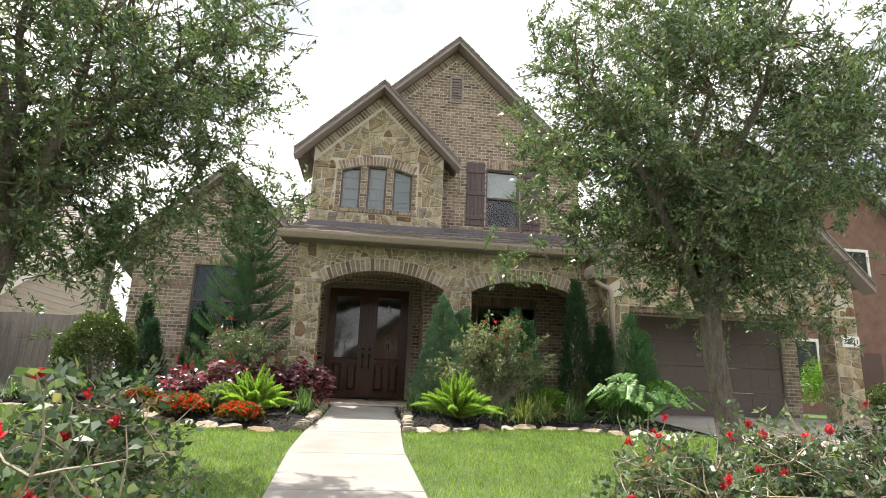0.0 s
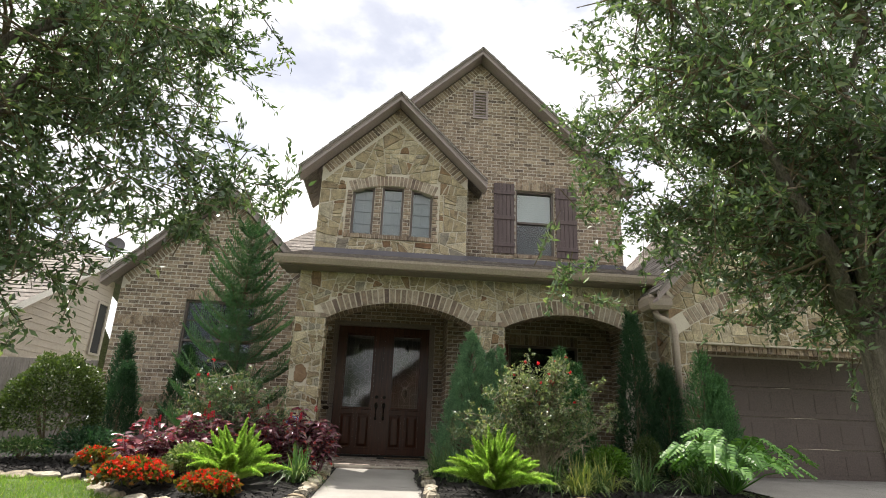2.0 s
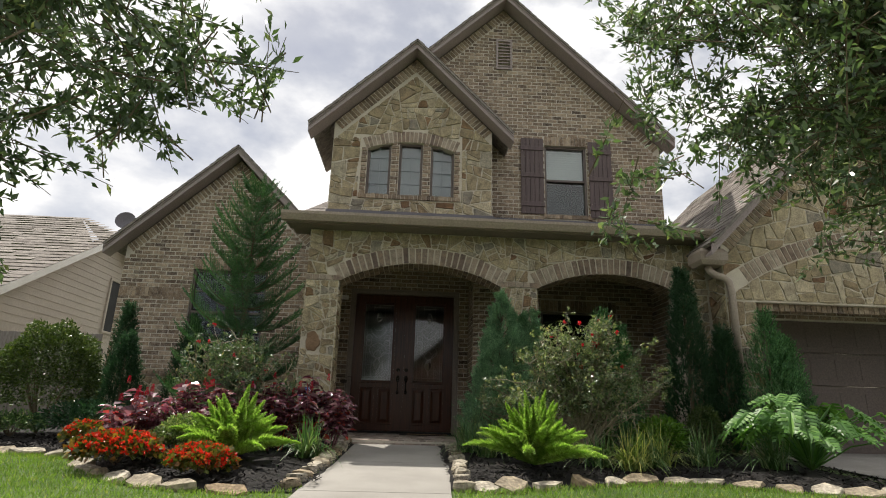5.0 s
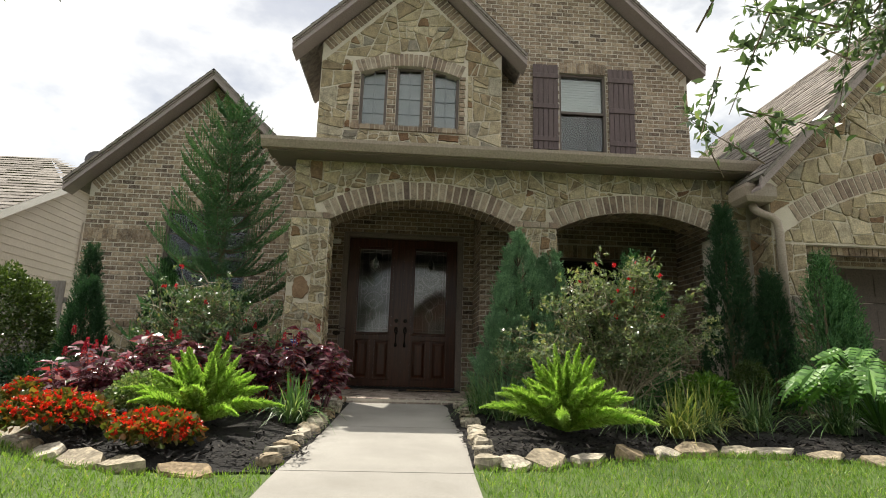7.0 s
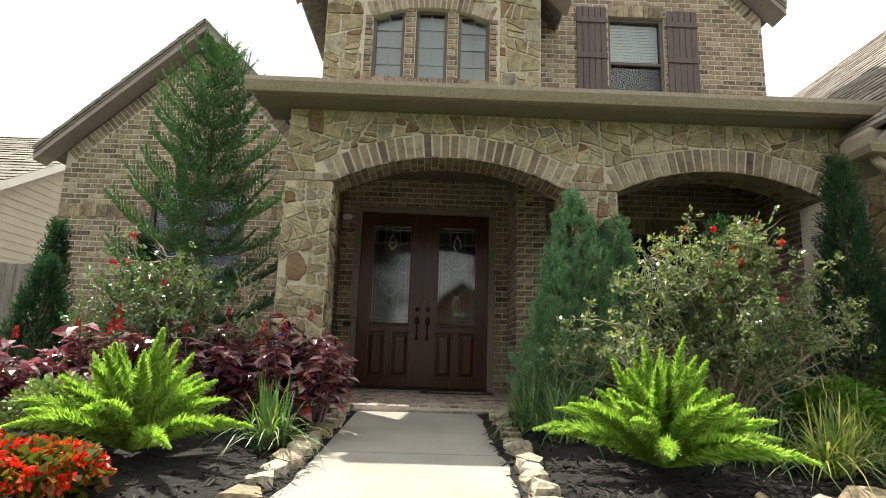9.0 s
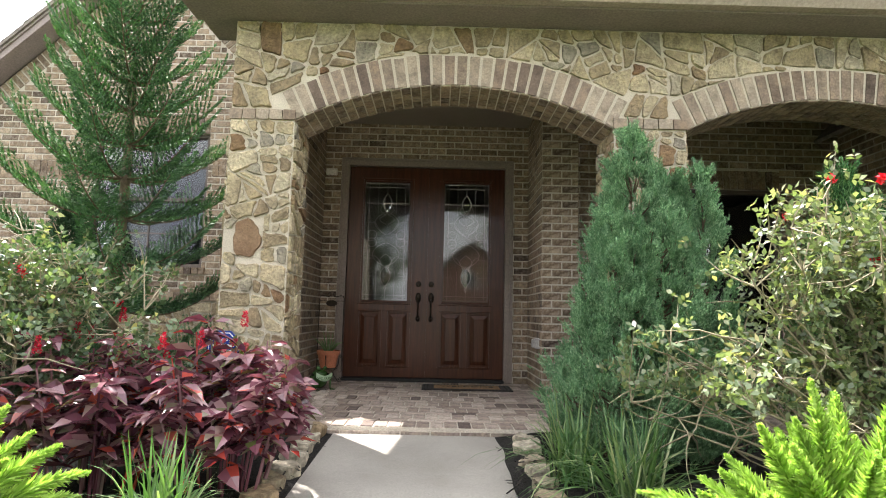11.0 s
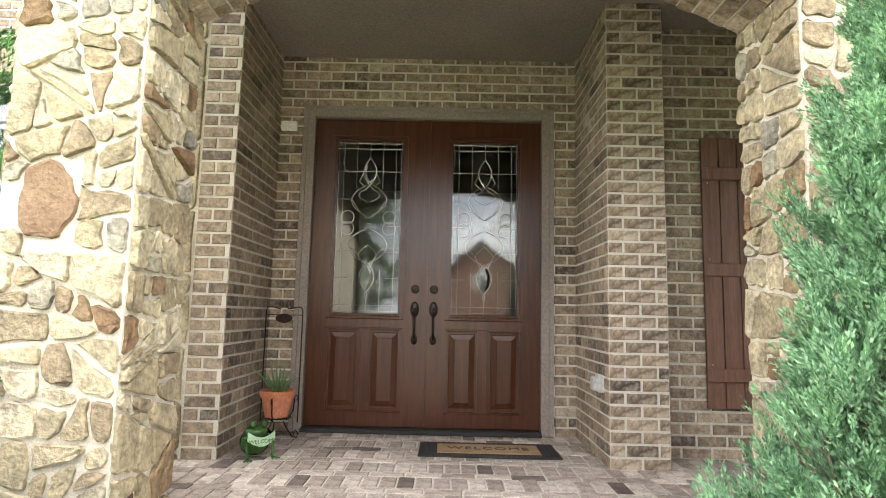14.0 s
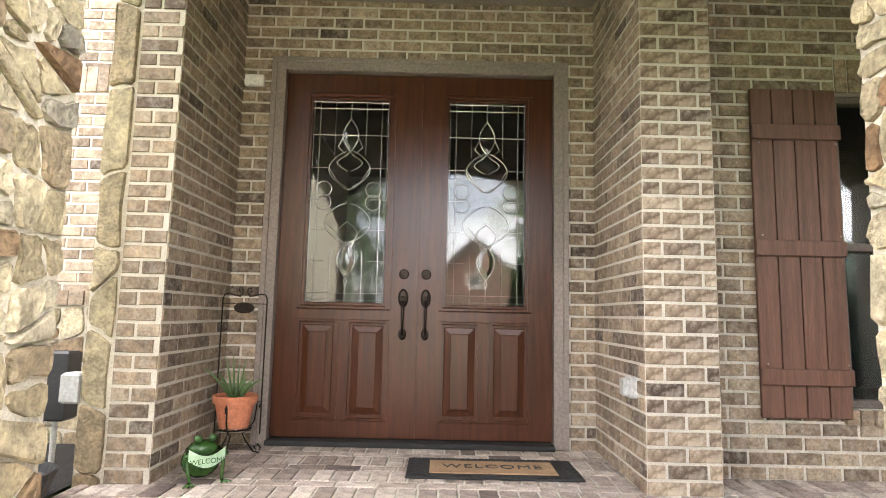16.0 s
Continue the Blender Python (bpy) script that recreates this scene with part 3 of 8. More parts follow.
def porch_front():
    """Stone porch front with two segmental arches."""
    pts1, arc1 = arch_pts(*A1, SPRING, RISE1)
    pts2, arc2 = arch_pts(*A2, SPRING, RISE2)
    to = front(WALL_Y)
    m = Mesh()
    for a, b in ((PORCH_L, A1[0]), (A1[1], A2[0]), (A2[1], PORCH_R)):
        m.prism([(a, -0.35), (b, -0.35), (b, SPRING), (a, SPRING)], 0, PIER_T, to)
    top = SOFFIT_Z + 0.05
    for pts, (a, b) in ((pts1, A1), (pts2, A2)):
        for p, q in zip(pts, pts[1:]):
            m.prism([p, q, (q[0], top), (p[0], top)], 0, PIER_T, to)
    for a, b in ((PORCH_L, A1[0]), (A1[1], A2[0]), (A2[1], PORCH_R)):
        m.prism([(a, SPRING), (b, SPRING), (b, top), (a, top)], 0, PIER_T, to)
    w = structure(m.make("wall_porch", M_MORTAR), "tan fieldstone porch front with two brick arches", "wall")
    ring = 0.235
    push1, push2 = outside_circle(arc1[0], arc1[1], arc1[2] + ring, arc1[3]), outside_circle(arc2[0], arc2[1], arc2[2] + ring, arc2[3])
    # upper field of stones
    cells = stone_cells([(PORCH_L, SPRING + 0.08), (PORCH_R, SPRING + 0.08), (PORCH_R, SOFFIT_Z), (PORCH_L, SOFFIT_Z)], 0.155, 11, (push1, push2), 0.30)
    near = [c for c in cells if c[0][0] < 2.2]
    lay_stones(near, to, w, True, 5)
    lay_stones([c for c in cells if c[0][0] >= 2.2], to, w, False, 6)
    # piers, their faces and returns
    for k, (a, b) in enumerate(((PORCH_L, A1[0]), (A1[1], A2[0]), (A2[1], PORCH_R))):
        cells = stone_cells([(a, -0.3), (b, -0.3), (b, SPRING - 0.005), (a, SPRING - 0.005)], 0.128, 20 + k, (outside_oval(-1.33, 1.288, 0.112, 0.145),) if k == 0 else ())
        lay_stones(cells, to, w, k < 2, 7 + k)
    for k, (x, f) in enumerate(((A1[0], facing_east(A1[0])), (A1[1], facing_west(A1[1])), (A2[0], facing_east(A2[0])), (PORCH_L, facing_west(PORCH_L)))):
        cells = stone_cells([(WALL_Y, -0.1), (WALL_Y + PIER_T, -0.1), (WALL_Y + PIER_T, SPRING - 0.005), (WALL_Y, SPRING - 0.005)], 0.130, 40 + k)
        lay_stones(cells, f, w, k < 2, 12 + k)
    # the one large rust-brown stone of the pier
    r = random.Random(77)
    m = Mesh()
    stone_mesh(m, [(-1.33 + 0.112 * r.uniform(0.84, 1.06) * (1 - 0.10 * math.sin(k * 0.5236)) * math.cos(k * 0.5236), 1.288 + 0.15 * r.uniform(0.82, 1.06) * math.sin(k * 0.5236)) for k in range(12)], to, r, 0.016)
    m.make("stone", M_RUST, w, "large rust-brown stone")
    # brick caps of the piers
    for a, b in ((PORCH_L, A1[0]), (A1[1], A2[0]), (A2[1], PORCH_R)):
        soldier_row(a - 0.012, b + 0.012, SPRING, SPRING + 0.075, to, w, M_ARCHBRICK, 0.105, 0.02)
    for x, f in ((A1[0], facing_east(A1[0])), (A1[1], facing_west(A1[1])), (A2[0], facing_east(A2[0]))):
        soldier_row(WALL_Y, WALL_Y + PIER_T, SPRING - 0.005, SPRING + 0.05, f, w, M_ARCHBRICK, 0.105, 0.012)
    # arch rings on the face, and bricks under the arches
    arch_ring(arc1, ring, 28, to, M_ARCHBRICK, w, 0.007, True)
    arch_ring(arc2, ring, 26, to, M_ARCHBRICK, w, 0.007, False)
    for (cx, cz, rad, a), n in ((arc1, 33), (arc2, 30)):
        m = Mesh()
        for i in range(n):
            for j in range(4):
                w0, w1 = -a + 2 * a * (i + 0.07) / n, -a + 2 * a * (i + 0.93) / n
                off = (i % 2) * 0.5
                y0, y1 = WALL_Y + (j + off - 0.5) * 0.118 + 0.005, WALL_Y + (j + off + 0.5) * 0.118 - 0.005
                y0, y1 = max(y0, WALL_Y), min(y1, WALL_Y + PIER_T)
                if y1 - y0 < 0.02:
                    continue
                r0 = rad - 0.008
                p, q = (cx + r0 * math.sin(w0), cz + r0 * math.cos(w0)), (cx + r0 * math.sin(w1), cz + r0 * math.cos(w1))
                s, t = (cx + (rad + 0.01) * math.sin(w0), cz + (rad + 0.01) * math.cos(w0)), (cx + (rad + 0.01) * math.sin(w1), cz + (rad + 0.01) * math.cos(w1))
                m.prism([p, q, t, s], y0, y1, lambda g, d: (g[0], d, g[1]))
        m.make("arch_bricks", M_BRICK, w, kind="stuff")
    return w


def solid_wall(name, label, boxes, mat=None):
    m = Mesh()
    for bx in boxes:
        m.box(*bx)
    return structure(m.make(name, mat or M_MORTAR_BRICK), label, "wall")


W_OUT = (2.36, 3.75, 0.38, 2.20)          # the porch window opening
DOOR_W, DOOR_H = 0.915, 2.46              # a leaf
DX = -0.10                                # the middle of the double door
CASE = 1.02                               # half the width over the casing


def porch_walls():
    # recess of the door
    left = solid_wall("wall_recess_left", "tan and brown brick side wall of the entry recess", [(-1.54, -1.32, COL_Y, DOOR_Y + 0.2, -0.3, 3.02)])
    r = brick_rows(0, 3.05, lambda z: [(COL_Y, DOOR_Y)], 3)
    lay_bricks("bricks", r, facing_east(-1.32), M_BRICK, left, seed=4)
    r = brick_rows(0, 3.05, lambda z: [(-1.54, -1.32)], 4)
    lay_bricks("bricks", r, front(COL_Y), M_BRICK, left, seed=5)
    cells = stone_cells([(-1.69, -0.2), (-1.55, -0.2), (-1.55, 2.98), (-1.69, 2.98)], 0.22, 61)
    m = Mesh()
    m.box(-1.69, -1.542, COL_Y + 0.004, DOOR_Y, -0.3, 3.02)
    m.make("quoin_backing", M_MORTAR, left)
    lay_stones(cells, front(COL_Y), left, False, 8)
    right = solid_wall("wall_recess_right", "tan and brown brick column beside the entry", [(1.10, 1.47, COL_Y, DOOR_Y + 0.2, -0.3, 3.02)])
    r = brick_rows(0, 3.05, lambda z: [(COL_Y, DOOR_Y)], 5)
    lay_bricks("bricks", r, facing_west(1.10), M_BRICK, right, seed=6)
    r = brick_rows(0, 3.05, lambda z: [(1.10, 1.47)], 6)
    single_bricks(r, front(COL_Y), M_BRICK_ONE, right)
    r = brick_rows(0, 3.05, lambda z: [(COL_Y, WIN_Y)], 7)
    lay_bricks("bricks", r, facing_east(1.47), M_BRICK, right, seed=7)
    # wall of the door, round its opening
    dl, dr, dt = DX - CASE, DX + CASE, 2.60
    door_wall = solid_wall("wall_door", "brown brick wall round the double front door", [(-1.32, dl, DOOR_Y, DOOR_Y + 0.2, -0.1, 3.02), (dr, 1.10, DOOR_Y, DOOR_Y + 0.2, -0.1, 3.02), (dl, dr, DOOR_Y, DOOR_Y + 0.2, dt, 3.02)])
    r = brick_rows(0, 3.05, lambda z: [(-1.32, dl - 0.004), (dr + 0.004, 1.10)] if z < dt else [(-1.32, 1.10)], 8)
    lay_bricks("bricks", r, front(DOOR_Y), M_BRICK, door_wall, seed=8)
    # wall of the porch window
    a, b, c, d = W_OUT
    win_wall = solid_wall("wall_window", "tan and brown brick wall of the porch window", [(1.47, a, WIN_Y, WIN_Y + 0.2, -0.1, 3.02), (b, 4.42, WIN_Y, WIN_Y + 0.2, -0.1, 3.02), (a, b, WIN_Y, WIN_Y + 0.2, -0.1, c), (a, b, WIN_Y, WIN_Y + 0.2, d, 3.02)])
    r = brick_rows(0, 3.05, lambda z: [(1.47, a), (b, 4.42)] if c - 0.06 < z < d + 0.2 else [(1.47, 4.42)], 9)
    lay_bricks("bricks", r, front(WIN_Y), M_BRICK, win_wall, seed=9)
    soldier_row(a, b, d, d + 0.2, front(WIN_Y), win_wall)
    soldier_row(a - 0.05, b + 0.05, c - 0.08, c, front(WIN_Y), win_wall, proud=0.03)
    # side of the garage that closes the porch
    side = solid_wall("wall_porch_end", "brick wall that closes the porch beside the garage", [(4.42, 4.62, 10.96, 13.1, -0.3, 3.02)])
    r = brick_rows(-0.1, 3.05, lambda z: [(11.4, 12.93)], 10)
    lay_bricks("bricks", r, facing_west(4.42), M_BRICK, side, seed=10)
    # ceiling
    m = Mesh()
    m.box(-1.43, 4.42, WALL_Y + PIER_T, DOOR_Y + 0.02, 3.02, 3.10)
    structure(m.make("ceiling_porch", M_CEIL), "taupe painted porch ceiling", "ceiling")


def porch_floor():
    m = Mesh()
    m.box(-1.66, 4.42, 10.93, DOOR_Y + 0.1, -0.3, -0.008)
    fl = structure(m.make("floor_porch", M_MORTAR_BRICK), "brick-paved porch floor", "floor")
    j, rows = Mesh(), []
    bw, bl, g = 0.098, 0.203, 0.010
    ones = []
    # rows of bricks on end, with a single lengthwise course between two rows
    y, row = 10.935, 0
    while y < DOOR_Y - 0.02:
        deep = bl if row % 2 == 0 else bw
        wide = bw if row % 2 == 0 else bl
        x = -1.64 - (0.37 * wide if row % 4 == 2 else 0.6 * wide if row % 4 == 1 else 0.0)
        while x < 4.40:
            p, q = max(x, -1.64), min(x + wide - g, 4.4)
            if q - p > 0.02:
                (ones if (-1.0 < x < 0.9 and y < 12.9) else rows).append((p, q, y, min(y + deep - g, DOOR_Y)))
            x += wide
        y += deep
        row += 1
    r = random.Random(31)
    for a, b, c, d in rows:
        h = r.uniform(-0.0015, 0.0015)
        j.box(a, b, c, d, -0.03, h, 0.004)
    j.make("pavers", M_PAVER, fl, kind="stuff")
    shapes = {}
    for a, b, c, d in ones[:300]:
        key = (round(b - a, 2), round(d - c, 2))
        if key not in shapes:
            q = Mesh()
            q.box(-(b - a) / 2, (b - a) / 2, -(d - c) / 2, (d - c) / 2, -0.03, 0, 0.004)
            shapes[key] = q.data("paver", M_PAVER_ONE)
        ob = new("paver", shapes[key])
        ob.parent = fl
        ob.location = ((a + b) / 2, (c + d) / 2, r.uniform(-0.0015, 0.0015))
    q = Mesh()
    for a, b, c, d in ones[300:]:
        q.box(a, b, c, d, -0.03, r.uniform(-0.0015, 0.0015), 0.004)
    if q.v:
        q.make("pavers", M_PAVER, fl, kind="stuff")
    # brick riser of the step
    soldier_row(-1.64, 4.4, -0.12, -0.035, front(10.93), fl, M_PAVER, 0.205, 0.01)


def shingle_roof(name, label, quad, courses, mat=None, thick=0.035):
    """A roof slope from its eave (first two corners) to its ridge, with courses of shingles that lap."""
    a, b, c, d = [Vector(p) for p in quad]
    m = Mesh()
    nrm = (b - a).cross(d - a).normalized()
    if nrm.z < 0:
        nrm = -nrm
    m.v = [tuple(p) for p in (a, b, c, d)] + [tuple(p - nrm * thick) for p in (a, b, c, d)]
    m.f = [(0, 1, 2, 3), (7, 6, 5, 4), (0, 4, 5, 1), (1, 5, 6, 2), (2, 6, 7, 3), (3, 7, 4, 0)]
    ob = structure(m.make(name, M_SHINGLE), label, "roof")
    s = Mesh()
    r = random.Random(len(name))
    for i in range(courses):
        t0, t1 = i / courses, min((i + 1.06) / courses, 1.0)
        p, q = a.lerp(d, t0), b.lerp(c, t0)
        u, v = a.lerp(d, t1), b.lerp(c, t1)
        n = max(1, int((q - p).length / 0.32))
        cuts = [0.0] + sorted(min(max((k + r.uniform(-0.3, 0.3)) / n, 0.0), 1.0) for k in range(1, n)) + [1.0]
        for e, f in zip(cuts, cuts[1:]):
            lift = nrm * r.choice((0.010, 0.014, 0.018))
            g = 0.004 / max((q - p).length, 0.1)
            s.face(p.lerp(q, e + g) + lift, p.lerp(q, f - g) + lift, u.lerp(v, f - g) + nrm * 0.004, u.lerp(v, e + g) + nrm * 0.004)
            s.face(p.lerp(q, e + g), p.lerp(q, f - g), p.lerp(q, f - g) + lift, p.lerp(q, e + g) + lift)
    s.make("shingles", M_SHINGLE, ob, kind="stuff")
    return ob


def gable(prefix, label, apex, left, right, wall_y, rake_y, back_y, base_z, wl, wr, kind, courses, holes=(), seed=1, size=0.25):
    """A gable: wall with its facing, soldier bricks below the rake, rake boards, soffit and two roof slopes that run back."""
    ax, az = apex
    lx, lz = left
    rx, rz = right
    sl, sr = (az - lz) / (ax - lx), (az - rz) / (rx - ax)
    drop = 0.165

    def top_l(x):
        return lz + (x - lx) * sl - drop

    def top_r(x):
        return rz + (rx - x) * sr - drop
    outline = [(wl, base_z), (wr, base_z), (wr, top_r(wr)), (ax, az - drop), (wl, top_l(wl))]
    to = front(wall_y)
    m = Mesh()
    rects = [h for h in holes]
    if not rects:
        m.prism(outline, 0, 0.22, to)
    else:
        # wall in upright strips round the openings
        cuts = sorted({wl, wr, ax, *[h[0] for h in rects], *[h[1] for h in rects]})
        for a, b in zip(cuts, cuts[1:]):
            mid = (a + b) / 2
            ta, tb = (top_l(a), top_l(b)) if mid < ax else (top_r(a), top_r(b))
            inside = [h for h in rects if h[0] <= mid <= h[1]]
            if not inside:
                m.prism([(a, base_z), (b, base_z), (b, tb), (a, ta)], 0, 0.22, to)
            else:
                h = inside[0]
                m.prism([(a, base_z), (b, base_z), (b, h[2]), (a, h[2])], 0, 0.22, to)
                m.prism([(a, h[3]), (b, h[3]), (b, tb), (a, ta)], 0, 0.22, to)
    w = structure(m.make("wall_" + prefix, M_MORTAR if kind == "stone" else M_MORTAR_BRICK), label, "wall")
    band = 0.22 if kind == "stone" else 0.20
    nl, nr = math.sqrt(1 + sl * sl), math.sqrt(1 + sr * sr)

    def spans(z):
        a = max(wl, lx + (z + drop + band * nl - lz) / sl)
        b = min(wr, rx - (z + drop + band * nr - rz) / sr)
        out = [(a, b)] if b > a else []
        for h0, h1, v0, v1 in rects:
            if v0 - 0.07 < z < v1 + 0.21:
                nxt = []
                for p, q in out:
                    if p < h0:
                        nxt.append((p, min(q, h0)))
                    if q > h1:
                        nxt.append((max(p, h1), q))
                out = nxt
        return out
    if kind == "brick":
        lay_bricks("bricks", brick_rows(base_z, az, spans, seed), to, M_BRICK, w, seed=seed)
    # bricks on end along the rake
    s = Mesh()
    for x0, x1, f, sl_, n_ in ((wl, ax, top_l, sl, nl), (ax, wr, top_r, -sr, nr)):
        n = int(abs(x1 - x0) * n_ / 0.078)
        for i in range(n):
            p = x0 + (x1 - x0) * (i + 0.12) / n
            q = x0 + (x1 - x0) * (i + 0.88) / n
            nx, nz = -sl_ / n_ * (band - 0.02), 1 / n_ * (band - 0.02)
            c = [(p, f(p)), (q, f(q)), (q - nx, f(q) - nz), (p - nx, f(p) - nz)]
            c = [(min(max(u, wl), wr), v) for u, v in c]
            s.prism(c, -0.009 * rnd.uniform(0.7, 1.2), 0.005, to)
    s.make("rake_bricks", M_BRICK, w, kind="stuff")
    # rake boards with a lip, and the soffit behind
    for nm, p, q in (("rake_left", (lx, lz), (ax, az)), ("rake_right", (ax, az), (rx, rz))):
        t = Mesh()
        t.prism([p, q, (q[0], q[1] - 0.14), (p[0], p[1] - 0.14)], 0, 0.03, front(rake_y))
        t.prism([(p[0], p[1] + 0.02), (q[0], q[1] + 0.02), (q[0], q[1] - 0.05), (p[0], p[1] - 0.05)], 0, 0.02, front(rake_y - 0.021))
        t.prism([(p[0], p[1] - 0.11), (q[0], q[1] - 0.11), (q[0], q[1] - 0.14), (p[0], p[1] - 0.14)], 0.0, wall_y - rake_y - 0.034, front(rake_y + 0.032))
        structure(t.make("trim_" + prefix + "_" + nm, M_TRIM), "taupe painted rake board and soffit", "trim")
    shingle_roof("roof_" + prefix + "_left", "grey-brown shingle roof slope", ((lx, rake_y - 0.05, lz + 0.03), (lx, back_y, lz + 0.03), (ax, back_y, az + 0.03), (ax, rake_y - 0.05, az + 0.03)), courses)
    shingle_roof("roof_" + prefix + "_right", "grey-brown shingle roof slope", ((rx, back_y, rz + 0.03), (rx, rake_y - 0.05, rz + 0.03), (ax, rake_y - 0.05, az + 0.03), (ax, back_y, az + 0.03)), courses)
    return w, outline, to


UW = (2.57, 3.43, 4.17, 5.67)              # upper window opening
SW = (-0.93, 0.71, 4.20, 5.12)             # stone gable window, springing height


def upper_storey():
    w, outline, to = gable("big_gable", "brown brick upper gable wall", (1.74, 9.03), (-1.7, 5.73), (5.13, 5.74), 13.25, 12.9, 21.0, 3.6, -1.55, 4.95, "brick", 26, [UW], 21)
    soldier_row(UW[0], UW[1], UW[3], UW[3] + 0.2, to, w)
    soldier_row(UW[0] - 0.05, UW[1] + 0.05, UW[2] - 0.075, UW[2], to, w, proud=0.03)
    # louvred vent
    v = Mesh()
    v.box(1.58, 1.62, 13.21, 13.26, 7.42, 8.06)
    v.box(1.88, 1.92, 13.21, 13.26, 7.42, 8.06)
    v.box(1.58, 1.92, 13.21, 13.26, 8.06, 8.10)
    v.box(1.58, 1.92, 13.21, 13.26, 7.38, 7.42)
    ve = thing("gable_vent", (1.75, 13.22, 7.4), "tan louvred vent high in the brick gable", "vent")
    f = v.make("frame", M_TRIM)
    f.parent = ve
    f.matrix_parent_inverse = Matrix.Translation((-1.75, -13.22, -7.4))
    for i in range(8):
        s = Mesh()
        z = 7.44 + i * 0.077
        s.prism([(13.205, z), (13.245, z + 0.055), (13.25, z + 0.05), (13.21, z - 0.005)], 1.62, 1.88, lambda p, d: (d, p[0], p[1]))
        o = s.make("slat", M_TRIM, ve)
        o.matrix_parent_inverse = Matrix.Translation((-1.75, -13.22, -7.4))
    # stone gable
    x0, x1, z0, zs = SW
    ro = 0.22
    pts, arc = arch_pts(x0, x1, zs, 0.16)
    push_ring = outside_arch(x0 - 0.13, x1 + 0.13, zs + 0.08, 0.31, z0 - 0.10)
    w, outline, to = gable("stone_gable", "tan fieldstone gable wall over the porch", (-0.08, 7.26), (-2.0, 5.38), (1.78, 5.37), 12.65, 12.30, 14.5, 3.6, -1.58, 1.42, "stone", 14, [(x0, x1, z0, zs + 0.17)], 31)
    inner = [(-1.58, 3.62), (1.42, 3.62), (1.42, 5.30), (-0.08, 6.72), (-1.58, 5.27)]
    cells = stone_cells(inner, 0.205, 71, (push_ring,))
    lay_stones(cells, to, w, False, 9)
    arch_ring((arc[0], arc[1], arc[2], arc[3] * 1.03), 0.22, 23, to, M_ARCHBRICK, w, 0.010)
    m = Mesh()
    for p, q in zip(pts, pts[1:]):
        m.prism([p, q, (q[0], zs + 0.175), (p[0], zs + 0.175)], 0.002, 0.2, to)
    m.make("arch_head", M_MORTAR, w)
    soldier_row(x0 - 0.12, x1 + 0.12, z0 - 0.085, z0, to, w, proud=0.035)
    lay_bricks("bricks", brick_rows(z0, zs + 0.02, lambda z: [(x0 - 0.105, x0), (x1, x1 + 0.105)], 3), to, M_BRICK, w, 0.02)
    # flashing where the porch roof meets the walls
    m = Mesh()
    m.box(-1.60, 1.45, 12.60, 12.66, 3.60, 3.86)
    m.box(1.45, 4.97, 13.19, 13.26, 3.70, 4.05)
    structure(m.make("trim_flashing", M_FLASH), "dark lead flashing above the porch roof", "trim")
    # side walls
    solid_wall("wall_upper_left", "brown brick side wall of the upper storey", [(-1.57, -1.40, 12.87, 20.5, 3.3, 5.75)])
    solid_wall("wall_upper_right", "brown brick side wall of the upper storey", [(4.78, 4.94, 13.47, 20.5, 3.3, 5.75)])


def porch_roof():
    shingle_roof("roof_porch", "grey-brown shingle porch roof", ((PORCH_L - 0.33, GUT_Y + 0.06, GUT_Z), (5.2, GUT_Y + 0.06, GUT_Z), (5.2, 13.3, 3.98), (PORCH_L - 0.33, 13.3, 3.98)), 18)
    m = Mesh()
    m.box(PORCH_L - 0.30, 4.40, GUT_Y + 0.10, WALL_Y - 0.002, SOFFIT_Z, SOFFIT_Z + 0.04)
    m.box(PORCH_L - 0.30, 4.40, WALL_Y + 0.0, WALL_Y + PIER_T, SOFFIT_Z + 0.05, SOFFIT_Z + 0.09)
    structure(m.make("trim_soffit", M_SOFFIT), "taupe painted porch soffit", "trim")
    g = Mesh()
    prof = [(GUT_Y + 0.10, SOFFIT_Z + 0.015), (GUT_Y + 0.03, SOFFIT_Z + 0.015), (GUT_Y + 0.005, SOFFIT_Z + 0.055), (GUT_Y - 0.02, SOFFIT_Z + 0.10), (GUT_Y - 0.025, GUT_Z - 0.01), (GUT_Y, GUT_Z - 0.01), (GUT_Y, GUT_Z - 0.03), (GUT_Y + 0.10, GUT_Z - 0.03)]
    g.prism(prof, PORCH_L - 0.36, 4.50, lambda p, d: (d, p[0], p[1]))
    structure(g.make("trim_gutter", M_GUTTER), "beige metal gutter along the porch eave", "gutter")


